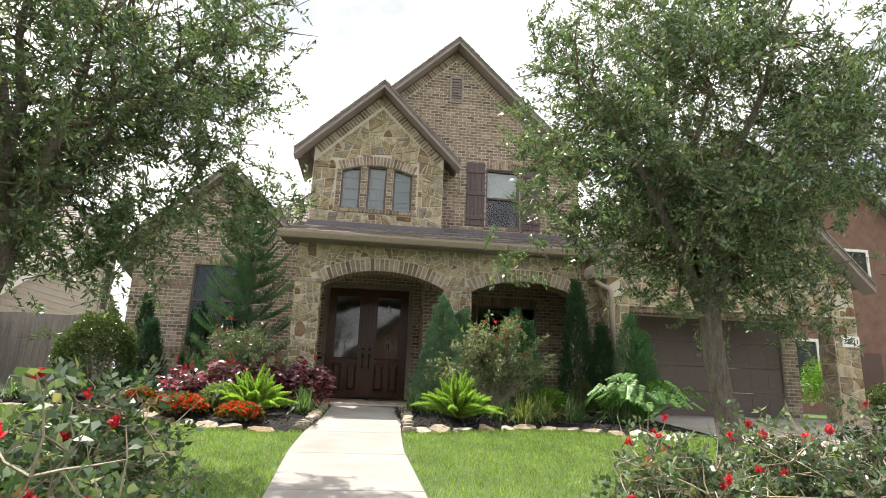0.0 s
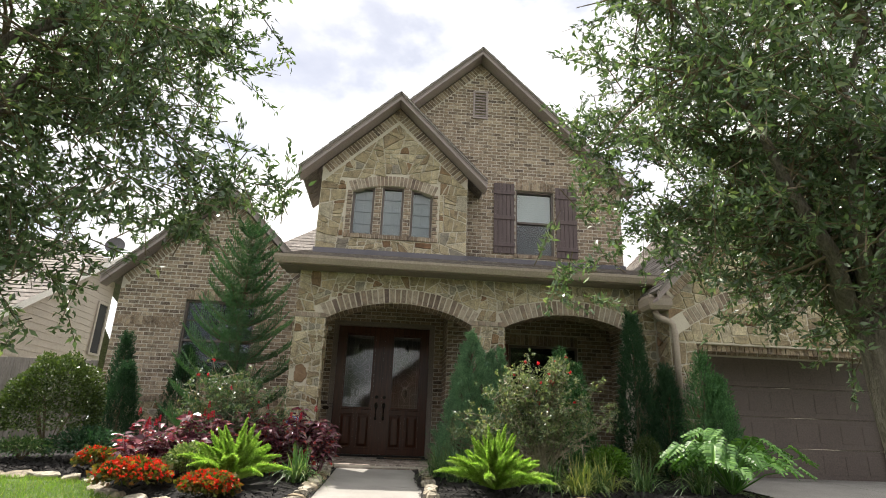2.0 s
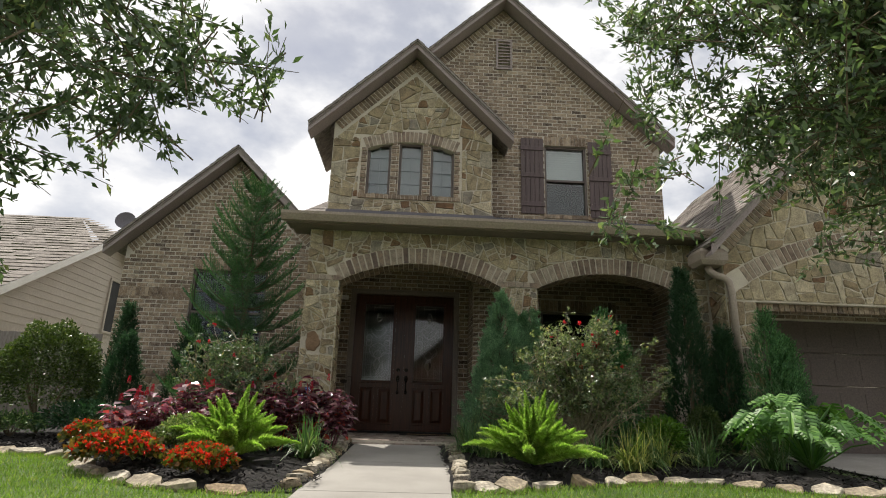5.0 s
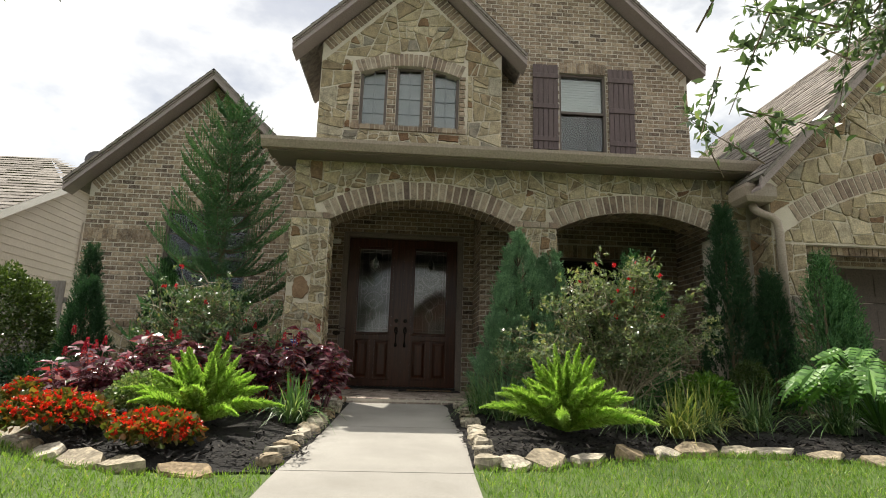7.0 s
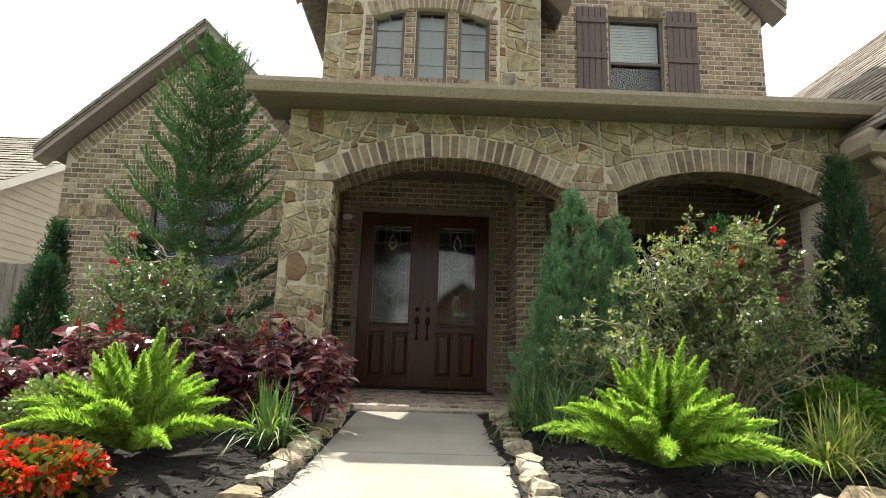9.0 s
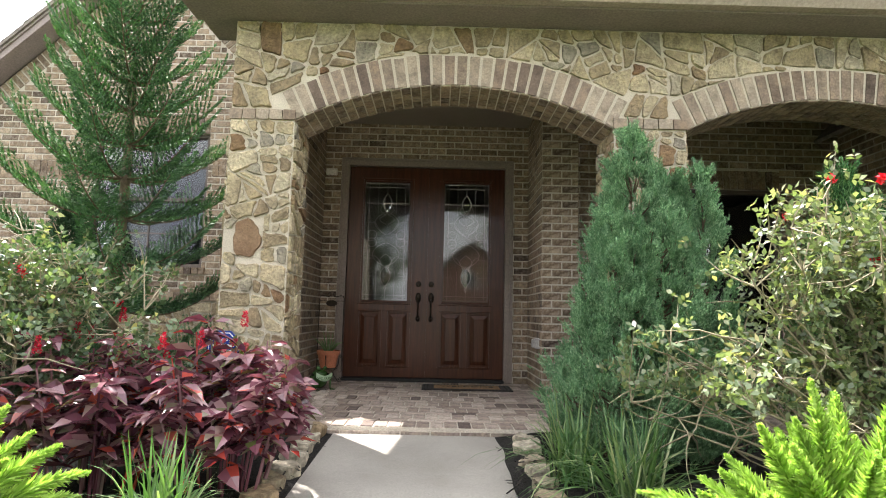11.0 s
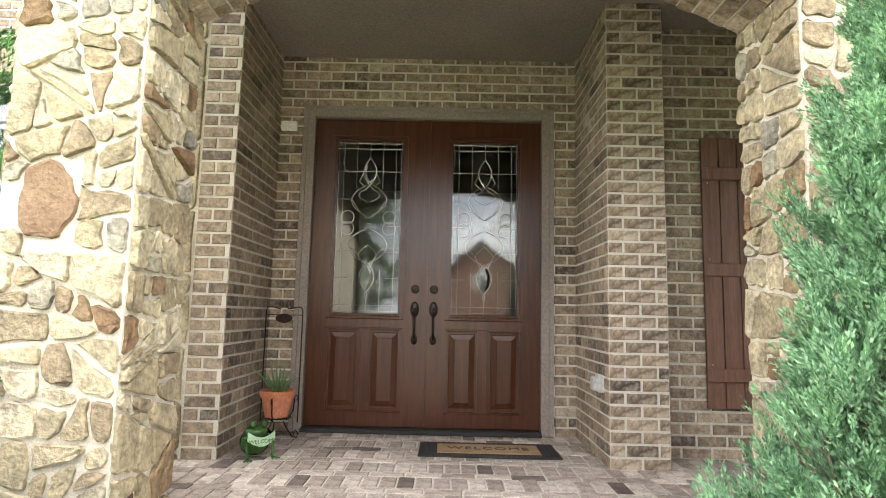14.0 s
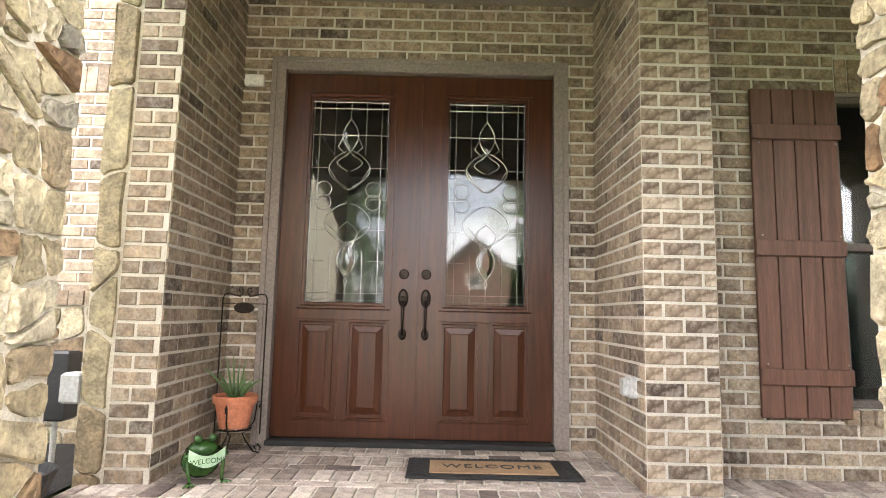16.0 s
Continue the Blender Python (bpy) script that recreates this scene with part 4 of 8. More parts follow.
def left_wing():
    lw = (-4.15, -2.75, 1.25, 2.88)
    w, outline, to = gable("left_wing", "brown brick gable wall of the side wing", (-3.53, 5.32), (-5.74, 3.19), (-1.45, 3.22), 13.6, 13.3, 20.0, -0.4, -5.46, -1.74, "brick", 18, [lw], 41)
    soldier_row(lw[0], lw[1], lw[3], lw[3] + 0.2, to, w)
    soldier_row(lw[0] - 0.05, lw[1] + 0.05, lw[2] - 0.075, lw[2], to, w, proud=0.03)
    soldier_row(-5.46, lw[0] - 0.05, 2.32, 2.50, to, w)
    soldier_row(lw[1] + 0.05, -1.74, 2.36, 2.54, to, w)
    m = Mesh()
    m.box(-5.46, -1.74, 13.50, 13.598, -0.4, 0.86)
    m.make("stone_base", M_MORTAR, w)
    lay_stones(stone_cells([(-5.46, -0.2), (-1.74, -0.2), (-1.74, 0.85), (-5.46, 0.85)], 0.15, 63), front(13.50), w, False, 19)
    soldier_row(-5.48, -1.74, 0.86, 0.955, front(13.49), w, step=0.105, proud=0.02)
    solid_wall("wall_left_side", "brown brick side wall of the side wing", [(-5.46, -5.26, 13.82, 20.0, -0.4, 3.1)])
    window("window_left", "dark bronze window behind the evergreen", lw, 13.6, 2, 4, M_ROOM_SHADE, mid=True)
    # main roof seen between the wing and the stone gable
    shingle_roof("roof_main", "grey-brown shingle main roof", ((-5.0, 14.6, 3.2), (3.0, 14.6, 3.2), (-0.5, 18.6, 6.4), (-2.3, 18.6, 6.4)), 22)


def window(name, label, hole, y, cols, rows, back, mid=False, arch=0.0, frame_mat=None, blind=None, cloth=None):
    """A window set in its opening: frame, panes, bars, and the room behind, its dimness put into its dark colour."""
    x0, x1, z0, z1 = hole
    fm = frame_mat or M_WINFRAME
    e = thing(name, ((x0 + x1) / 2, y, z0), label, "window", "", "structure")
    inv = Matrix.Translation((-(x0 + x1) / 2, -y, -z0))

    def add(n, m, mat, lab=""):
        o = m.make(n, mat, e, lab)
        o.matrix_parent_inverse = inv
        return o
    t = 0.045
    f = Mesh()
    f.box(x0, x0 + t, y + 0.05, y + 0.13, z0, z1, 0.006)
    f.box(x1 - t, x1, y + 0.05, y + 0.13, z0, z1, 0.006)
    f.box(x0 + t, x1 - t, y + 0.05, y + 0.13, z0, z0 + t, 0.006)
    f.box(x0 + t, x1 - t, y + 0.05, y + 0.13, z1 - t, z1, 0.006)
    if mid:
        f.box(x0 + t, x1 - t, y + 0.04, y + 0.12, (z0 + z1) / 2 - 0.025, (z0 + z1) / 2 + 0.025, 0.006)
    add("window_frame", f, fm)
    g = Mesh()
    g.box(x0 + t, x1 - t, y + 0.095, y + 0.10, z0 + t, z1 - t)
    o = add("pane", g, M_GLASS)
    o.visible_shadow = False
    b = Mesh()
    for i in range(1, cols):
        x = x0 + (x1 - x0) * i / cols
        b.box(x - 0.009, x + 0.009, y + 0.08, y + 0.094, z0 + t, z1 - t)
    for j in range(1, rows):
        z = z0 + (z1 - z0) * j / rows
        b.box(x0 + t, x1 - t, y + 0.08, y + 0.094, z - 0.009, z + 0.009)
    if b.v:
        add("glazing_bars", b, cloth or (M_WHITE if blind else fm))
    if blind:
        k = Mesh()
        n = 0 if cloth else max(3, int((blind[1] - blind[0]) / 0.05))
        if cloth:
            k.box(x0 + t, x1 - t, y + 0.16, y + 0.165, z0 + t, z1 - 0.01)
        for i in range(n):
            z = blind[0] + (blind[1] - blind[0]) * i / n
            k.prism([(y + 0.15, z), (y + 0.152, z), (y + 0.162, z + 0.052), (y + 0.16, z + 0.052)], x0 + t, x1 - t, lambda p, d: (d, p[0], p[1]))
        add("blind", k, cloth or M_BLIND, "closed pale blind")
    # shallow room box; its near-black colour stands in for the shade indoors
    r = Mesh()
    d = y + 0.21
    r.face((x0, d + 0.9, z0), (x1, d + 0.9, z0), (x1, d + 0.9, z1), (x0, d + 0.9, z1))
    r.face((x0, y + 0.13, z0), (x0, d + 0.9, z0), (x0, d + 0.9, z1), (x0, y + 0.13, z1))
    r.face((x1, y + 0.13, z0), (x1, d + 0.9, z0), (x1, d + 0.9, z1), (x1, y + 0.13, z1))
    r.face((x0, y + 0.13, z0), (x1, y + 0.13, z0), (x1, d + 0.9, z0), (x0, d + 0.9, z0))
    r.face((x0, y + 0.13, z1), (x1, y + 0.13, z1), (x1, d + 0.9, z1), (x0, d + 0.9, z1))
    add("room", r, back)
    return e


def board_shutter(x0, x1, z0, z1, y, mat, label, boards=4, battens=(0.12, 0.5, 0.86)):
    e = thing("shutter", ((x0 + x1) / 2, y, z0), label, "shutter", "board and batten shutters")
    inv = Matrix.Translation((-(x0 + x1) / 2, -y, -z0))
    w = (x1 - x0) / boards
    for i in range(boards):
        m = Mesh()
        m.box(x0 + i * w + 0.004, x0 + (i + 1) * w - 0.004, y - 0.03, y - 0.009, z0 + rnd.uniform(0, 0.004), z1, 0.004)
        o = m.make("board", mat, e)
        o.matrix_parent_inverse = inv
    for t in battens:
        m = Mesh()
        z = z0 + (z1 - z0) * t
        m.box(x0 - 0.003, x1 + 0.003, y - 0.052, y - 0.0305, z - 0.045, z + 0.045, 0.005)
        o = m.make("batten", mat, e)
        o.matrix_parent_inverse = inv
        for sx in (x0 + 0.03, x1 - 0.03):
            s = Mesh()
            s.lathe([(0.006, 0), (0.006, 0.003), (0.003, 0.005)], (0, 0, 0), 8)
            q = s.make("screw", M_GUTTER, e)
            q.matrix_basis = pose(sx - (x0 + x1) / 2, -0.0525, z - z0 - 0.07 if t > 0.5 else z - z0 + 0.07, 90, 0, 0)
    return e


def windows():
    window("window_porch", "bronze-framed porch window beside the wooden shutter", W_OUT, WIN_Y, 1, 1, M_ROOM_SHADE, True)
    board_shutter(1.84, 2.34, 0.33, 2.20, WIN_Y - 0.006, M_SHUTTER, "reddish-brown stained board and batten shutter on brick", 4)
    window("window_upper", "upper window with a half-lowered white blind", UW, 13.25, 1, 1, M_ROOM_SHADE, True, blind=(4.92, 5.62))
    board_shutter(2.08, 2.54, 4.17, 5.80, 13.24, M_SHUTTER_UP, "weathered purple-brown board and batten shutter on brick", 5)
    board_shutter(3.46, 3.93, 4.14, 5.78, 13.24, M_SHUTTER_UP, "weathered purple-brown board and batten shutter on brick", 5)
    x0, x1, z0, zs = SW
    w = (x1 - x0 - 0.30) / 3
    for i in range(3):
        a = x0 + i * (w + 0.15)
        window("window_stone", "narrow bronze casement window with white glazing bars", (a, a + w, z0, zs + (0.16 if i == 1 else 0.12)), 12.65 + 0.03, 2, 4, M_ROOM_SHADE, blind=(z0 + 0.05, zs + 0.1), cloth=M_CURTAIN)
        if i < 2:
            m = Mesh()
            m.box(a + w, a + w + 0.15, 12.67, 12.84, z0, zs + 0.15)
            mu = structure(m.make("wall_mullion", M_MORTAR_BRICK), "brick mullion between casement windows", "wall")
            lay_bricks("bricks", brick_rows(z0, zs + 0.15, lambda z: [(a + w + 0.005, a + w + 0.145)], 4), front(12.67), M_BRICK, mu, 0.012)


def garage():
    """Garage front: stone gable with a brick arch, a flat lintel over a deep bay, the door set back."""
    GY = 10.50
    w, outline, to = gable("garage_gable", "tan fieldstone garage gable with a brick arch", (7.05, 5.72), (4.15, 2.72), (9.95, 2.62), GY, GY - 0.32, 16.0, 2.0, 4.45, 9.70, "stone", 30, (), 51)
    m = Mesh()
    m.box(4.45, 4.87, GY, GY + 0.42, -0.35, 2.0)
    m.box(9.18, 9.70, GY, GY + 0.42, -0.35, 2.0)
    m.make("piers", M_MORTAR, w)
    pts, arc = arch_pts(4.80, 9.25, 2.28, 0.62)
    ring = 0.235
    outer, inner = arc[2] + ring, arc[2]

    def push(p, gap):
        return None
    push.band = (arc[0], arc[1], inner, outer, 2.3)
    cells = stone_cells([(4.45, 2.02), (9.70, 2.02), (9.70, 2.52), (7.05, 5.2), (4.45, 2.62)], 0.215, 81, (push,))
    lay_stones(cells, to, w, False, 15)
    for a, b in ((4.45, 4.87), (9.18, 9.70)):
        lay_stones(stone_cells([(a, -0.3), (b, -0.3), (b, 2.0), (a, 2.0)], 0.2, 83), to, w, False, 16)
    lay_stones(stone_cells([(GY, -0.3), (GY + 0.42, -0.3), (GY + 0.42, 2.0), (GY, 2.0)], 0.2, 84), facing_west(9.18), w, False, 17)
    arch_ring(arc, ring, 54, to, M_ARCHBRICK, w, 0.007)
    lay_stones(stone_cells([(GY, -0.3), (GY + 0.42, -0.3), (GY + 0.42, 2.4), (GY, 2.4)], 0.2, 85), facing_west(4.45), w, False, 18)
    m = Mesh()
    m.box(4.87, 9.18, GY + 0.22, GY + 0.42, 2.0, 2.5)
    m.make("lintel", M_TRIM, w)
    soldier_row(4.87, 9.18, 1.90, 2.0, front(GY + 0.1), w)
    m = Mesh()
    m.box(4.62, 9.72, GY + 0.42, 12.3, 2.22, 2.30)
    structure(m.make("ceiling_garage_bay", M_CEIL), "taupe ceiling of the garage bay", "ceiling")
    s = solid_wall("wall_garage", "brick wall round the garage door", [(4.62, 5.75, 12.1, 12.3, -0.35, 2.25), (9.25, 9.62, 12.1, 12.3, -0.35, 2.25), (5.75, 9.25, 12.1, 12.3, 2.05, 2.25)])
    lay_bricks("bricks", brick_rows(-0.2, 2.22, lambda z: [(4.62, 5.75), (9.25, 9.62)] if z < 2.05 else [(4.62, 9.62)], 12), front(12.1), M_BRICK, s, seed=12)
    solid_wall("wall_garage_rear", "plain brick end wall of the garage", [(4.62, 9.7, 15.8, 16.0, -0.4, 2.8)])
    solid_wall("wall_garage_side", "plain brick side wall of the garage", [(9.5, 9.62, 12.3, 15.8, -0.4, 2.8), (4.42, 4.62, 13.1, 15.8, -0.4, 2.8)])
    d = thing("garage_door", (7.5, 12.16, -0.05), "dark brown sectional garage door, closed", "garage door")
    for i in range(4):
        m = Mesh()
        z0 = -0.08 + i * 0.535
        m.box(5.75, 9.25, 12.16, 12.20, z0, z0 + 0.528, 0.006)
        for k in range(8):
            x = 5.80 + k * 0.434
            m.box(x + 0.05, x + 0.384, 12.155, 12.1605, z0 + 0.10, z0 + 0.43, 0.008)
        o = m.make("panel", M_GARAGE, d)
        o.matrix_parent_inverse = Matrix.Translation((-7.5, -12.16, 0.05))
    # gutter box, elbow and downspout at the corner
    g = thing("downspout", (4.40, 10.8, 0), "taupe metal conductor head and downspout at the garage corner", "downspout")
    m = Mesh()
    m.hull([(4.12, 10.42), (4.44, 10.42), (4.44, 10.72), (4.12, 10.72)], [(4.08, 10.38), (4.48, 10.38), (4.48, 10.76), (4.08, 10.76)], 2.50, 2.74, 0.06)
    o = m.make("conductor_head", M_GUTTER, g)
    o.matrix_parent_inverse = Matrix.Translation((-4.40, -10.8, 0))
    m = Mesh()
    m.tube([(4.26, 10.57, 2.52), (4.27, 10.52, 2.42), (4.31, 10.47, 2.36), (4.42, 10.435, 2.31), (4.48, 10.43, 2.25), (4.50, 10.43, 2.12), (4.50, 10.43, -0.15)], [0.050] * 7, 12)
    o = m.make("pipe", M_GUTTER, g, smooth=True)
    o.matrix_parent_inverse = Matrix.Translation((-4.40, -10.8, 0))
    # house number plate
    p = thing("number_plate", (9.50, GY - 0.03, 1.52), "pale stone plate with dark house number on the garage pier", "sign")
    m = Mesh()
    m.box(-0.19, 0.19, -0.012, 0.012, -0.11, 0.11, 0.008)
    m.make("plate", M_WHITE, p)
    c = bpy.data.curves.new("digits", "FONT")
    c.body, c.size, c.align_x, c.align_y, c.extrude = "27911", 0.135, "CENTER", "CENTER", 0.003
    c.materials.append(M_BLACK)
    o = new("digits", c)
    o.parent = p
    o.matrix_basis = pose(0, -0.0155, 0, 90, 0, 0)


porch_front()
porch_walls()
porch_floor()
upper_storey()
porch_roof()
left_wing()
windows()
garage()

# ---------------------------------------------------------------- yard
def sheet(name, xs, ys, height, mat, label, category):
    v = [(x, y, height(x, y)) for y in ys for x in xs]
    n = len(xs)
    f = [(j * n + i, j * n + i + 1, (j + 1) * n + i + 1, (j + 1) * n + i) for j in range(len(ys) - 1) for i in range(n - 1)]
    m = Mesh()
    m.v, m.f = v, f
    return structure(m.make(name, mat, smooth=True), label, category)


def walk_edges(y):
    """Left and right edge of the front walk at y."""
    ks = [(-3.0, 0.05, 1.35), (1.0, -0.15, 1.22), (3.0, -0.60, 0.60), (4.4, -0.68, 0.43), (6.2, -0.76, 0.38), (7.5, -0.75, 0.42), (9.0, -0.66, 0.50), (10.95, -0.64, 0.55)]
    for (a, l0, r0), (b, l1, r1) in zip(ks, ks[1:]):
        if a <= y <= b:
            t = (y - a) / (b - a)
            t = t * t * (3 - 2 * t) if a < 4 else t
            return l0 + (l1 - l0) * t, r0 + (r1 - r0) * t
    return ks[0][1:] if y < ks[0][0] else ks[-1][1:]


LEFT_EDGE = [(-6.2, 9.6), (-4.46, 9.3), (-3.99, 9.35), (-3.2, 9.1), (-2.75, 8.35), (-2.33, 7.97), (-1.8, 7.66), (-1.25, 7.5), (-0.95, 7.55)]
RIGHT_EDGE = [(0.60, 7.80), (1.26, 8.02), (1.78, 8.25), (2.3, 8.46), (2.93, 8.42), (3.53, 8.12), (4.1, 7.95), (4.75, 8.1)]


def edge_y(edge, x):
    for (a, b), (c, d) in zip(edge, edge[1:]):
        if a <= x <= c:
            return b + (d - b) * (x - a) / (c - a)
    return None


def in_bed(x, y):
    e = edge_y(LEFT_EDGE, x) if x < 0 else edge_y(RIGHT_EDGE, x)
    if e is None:
        return False
    l, r = walk_edges(y)
    return e < y < 13.5 and not (l - 0.12 < x < r + 0.12) and not (x > -1.66 and y > 10.92)


def yard_height(x, y):
    z = ground_z(x, y)
    if y > 10.9:
        z = min(z, -0.08)
    return z


def steps_between(a, b, n):
    return [a + (b - a) * i / n for i in range(n + 1)]


def ground():
    xs = [-3000, -400, -120, -60, -30, -18] + steps_between(-14, 14, 56) + [18, 30, 60, 120, 400, 3000]
    ys = [-3000, -400, -120, -60, -30, -18] + steps_between(-12, 18, 60) + [24, 40, 80, 200, 800, 3000]
    sheet("ground", xs, ys, lambda x, y: yard_height(x, y) - (0.03 if in_bed(x, y) else 0.0), M_SOIL, "green lawn that falls gently to the street", "ground")
    # front walk of poured slabs
    cuts = [-2.9, -1.4, 0.1, 1.6, 3.1, 4.55, 6.05, 7.55, 9.20, 10.92]
    w = None
    for a, b in zip(cuts, cuts[1:]):
        m = Mesh()
        ys = steps_between(a + 0.006, b - 0.006, 6)
        for p, q in zip(ys, ys[1:]):
            (l0, r0), (l1, r1) = walk_edges(p), walk_edges(q)
            z0, z1 = ground_z(0, p) + 0.025, ground_z(0, q) + 0.025
            m.face((l0, p, z0), (r0, p, z0), (r1, q, z1), (l1, q, z1))
            m.face((l0, p, z0 - 0.1), (l0, p, z0), (l1, q, z1), (l1, q, z1 - 0.1))
            m.face((r0, p, z0), (r0, p, z0 - 0.1), (r1, q, z1 - 0.1), (r1, q, z1))
        for y, s in ((ys[0], 1), (ys[-1], -1)):
            l, r = walk_edges(y)
            z = ground_z(0, y) + 0.025
            m.face((l, y, z), (l, y, z - 0.1), (r, y, z - 0.1), (r, y, z))
        if w is None:
            w = structure(m.make("pavement_walk", M_CONCRETE), "pale concrete front walk in slabs", "pavement")
        else:
            m.make("slab", M_CONCRETE, w)
    # driveway
    m = Mesh()
    for k, (a, b) in enumerate(((-9.0, -4.0), (-4.0, 0.0), (0.0, 4.0), (4.0, 8.0), (8.0, 12.1))):
        for c, d in ((5.05, 7.3), (7.31, 9.9)):
            ys = steps_between(a + 0.006, b - 0.006, 4)
            for p, q in zip(ys, ys[1:]):
                m.face((c, p, yard_height(6, p) + 0.02), (d, p, yard_height(6, p) + 0.02), (d, q, yard_height(6, q) + 0.02), (c, q, yard_height(6, q) + 0.02))
    structure(m.make("pavement_drive", M_CONCRETE), "pale concrete driveway", "driveway")
    # street
    m = Mesh()
    z = yard_height(0, -12)
    m.face((-80, -21, z + 0.006), (80, -21, z + 0.006), (80, -12, z + 0.006), (-80, -12, z + 0.006))
    structure(m.make("road", M_ASPHALT), "grey asphalt street", "road")
    # mulch beds with a raised middle
    for name, edge, x0, x1 in (("left", LEFT_EDGE, -6.2, -0.64), ("right", RIGHT_EDGE, 0.44, 4.75)):
        m = Mesh()
        n, k = 40, 24
        for i in range(n + 1):
            x = x0 + (x1 - x0) * i / n
            e = edge_y(edge, min(max(x, edge[0][0]), edge[-1][0]))
            for j in range(k + 1):
                far = 10.9 if x > -1.66 else 13.55
                y = e + (far - e) * j / k
                rise = min(1, j / 5) * min(1, min(i, n - i) / 4 + 0.15)
                m.v.append((x, y, yard_height(x, y) + 0.012 + 0.055 * rise + 0.02 * rise * noise.noise((x * 3, y * 3, 1.0))))
        for i in range(n):
            for j in range(k):
                m.f.append((i * (k + 1) + j, (i + 1) * (k + 1) + j, (i + 1) * (k + 1) + j + 1, i * (k + 1) + j + 1))
        bed = structure(m.make("ground_bed_" + name, M_MULCHBED, smooth=True), "dark shredded mulch planting bed", "mulch bed")
        r = random.Random(5)
        c = Mesh()
        made = 0
        while made < 9000:
            x = r.uniform(x0, x1)
            e = edge_y(edge, min(max(x, edge[0][0]), edge[-1][0]))
            y = r.uniform(e + 0.08, 10.6)
            made += 1
            if r.random() < (y - e) / 4:
                continue
            z = yard_height(x, y) + 0.05
            a, t = r.uniform(0, 6.28), r.uniform(-0.5, 0.5)
            L, W = r.uniform(0.012, 0.04), r.uniform(0.003, 0.009)
            d = Vector((math.cos(a), math.sin(a), t)) * L
            s = Vector((-math.sin(a), math.cos(a), r.uniform(-0.4, 0.4))) * W
            p = Vector((x, y, z + r.uniform(0, 0.03)))
            c.face(p - d - s, p + d - s, p + d + s, p - d + s)
        c.make("mulch_chips", M_MULCH, bed, kind="stuff")


def rock(name, at, size, turn, seed, label, tilt=0.0):
    r = random.Random(seed)
    n = r.randint(5, 7)
    ang = sorted((k + r.uniform(-0.3, 0.3)) * 2 * math.pi / n for k in range(n))
    ring = [(math.cos(a) * size[0] * r.uniform(0.75, 1.05), math.sin(a) * size[1] * r.uniform(0.75, 1.05)) for a in ang]
    m = Mesh()
    for s, z in ((0.86, -0.03), (1.0, size[2] * 0.3), (0.98, size[2] * 0.85), (0.9, size[2])):
        for x, y in ring:
            m.v.append((x * s + r.uniform(-0.008, 0.008), y * s + r.uniform(-0.008, 0.008), z + r.uniform(-0.12, 0.12) * size[2]))
    m.f.append(tuple(reversed(range(n))))
    for k in range(3):
        for i in range(n):
            j = (i + 1) % n
            m.f.append((k * n + i, k * n + j, (k + 1) * n + j, (k + 1) * n + i))
    m.f.append(tuple(3 * n + i for i in range(n)))
    ob = m.make(name, M_EDGESTONE)
    ob.matrix_basis = pose(at[0], at[1], at[2], tilt, r.uniform(-6, 6), turn)
    return tagged(ob, label, "stone", "edging stones of the beds")


M_EDGESTONE = pieces("edging_stone", [(0.0, (0.28, 0.19, 0.10)), (0.2, (0.30, 0.25, 0.18)), (0.6, (0.36, 0.325, 0.26)), (1.0, (0.44, 0.40, 0.33))], "object", fine=30.0, spots=8.0, bumpy=0.8, dist=0.015)


def edging():
    r = random.Random(12)
    for edge in (LEFT_EDGE, RIGHT_EDGE):
        run = []
        for (a, b), (c, d) in zip(edge, edge[1:]):
            n = max(1, int(math.hypot(c - a, d - b) / 0.02))
            run += [(a + (c - a) * i / n, b + (d - b) * i / n, math.degrees(math.atan2(d - b, c - a))) for i in range(n)]
        k = 6
        while k < len(run) - 4:
            x, y, t = run[k]
            L = r.uniform(0.13, 0.24)
            rock("edging_stone", (x, y + r.uniform(-0.03, 0.03), yard_height(x, y) + 0.0), (L, r.uniform(0.08, 0.14), r.uniform(0.035, 0.065)), t + r.uniform(-35, 35), r.random(), "pale flat limestone edging stone beside the mulch", r.uniform(8, 26))
            k += int((1.72 * L + 0.01) / 0.02)
    for side in (0, 1):
        y = 7.85 if side else 7.75
        while y < 10.85:
            x = walk_edges(y)[side] + (0.10 if side else -0.10)
            L = r.uniform(0.09, 0.14)
            rock("edging_stone", (x, y, yard_height(x, y) + 0.01), (L, r.uniform(0.07, 0.10), r.uniform(0.06, 0.10)), 90 + r.uniform(-35, 35), r.random(), "tan sandstone edging stone beside the walk", r.uniform(-12, 12))
            y += 2 * L * 0.92


ground()
edging()

# ---------------------------------------------------------------- front door and porch things
M_CAME = surface("zinc_came", (0.42, 0.42, 0.41), (0.60, 0.60, 0.58), 9.0, 80.0, 0.28, 0.05, 0.001, metal=0.9)
M_BEVEL = glass("bevelled_clear_glass", (0.92, 0.95, 0.94), 0.0)
M_TERRA = surface("terracotta", (0.42, 0.145, 0.075), (0.52, 0.20, 0.11), 8.0, 60.0, 0.8, 0.15)
M_COIR = surface("tan_coir", (0.24, 0.15, 0.08), (0.34, 0.22, 0.125), 10.0, 220.0, 0.98, 0.9, 0.006)
M_FROG = surface("glazed_green", (0.012, 0.045, 0.010), (0.05, 0.12, 0.025), 9.0, 40.0, 0.22, 0.05)
M_PALEGREEN = surface("pale_green_paint", (0.30, 0.44, 0.28), (0.40, 0.55, 0.37), 9.0, 40.0, 0.5, 0.05)
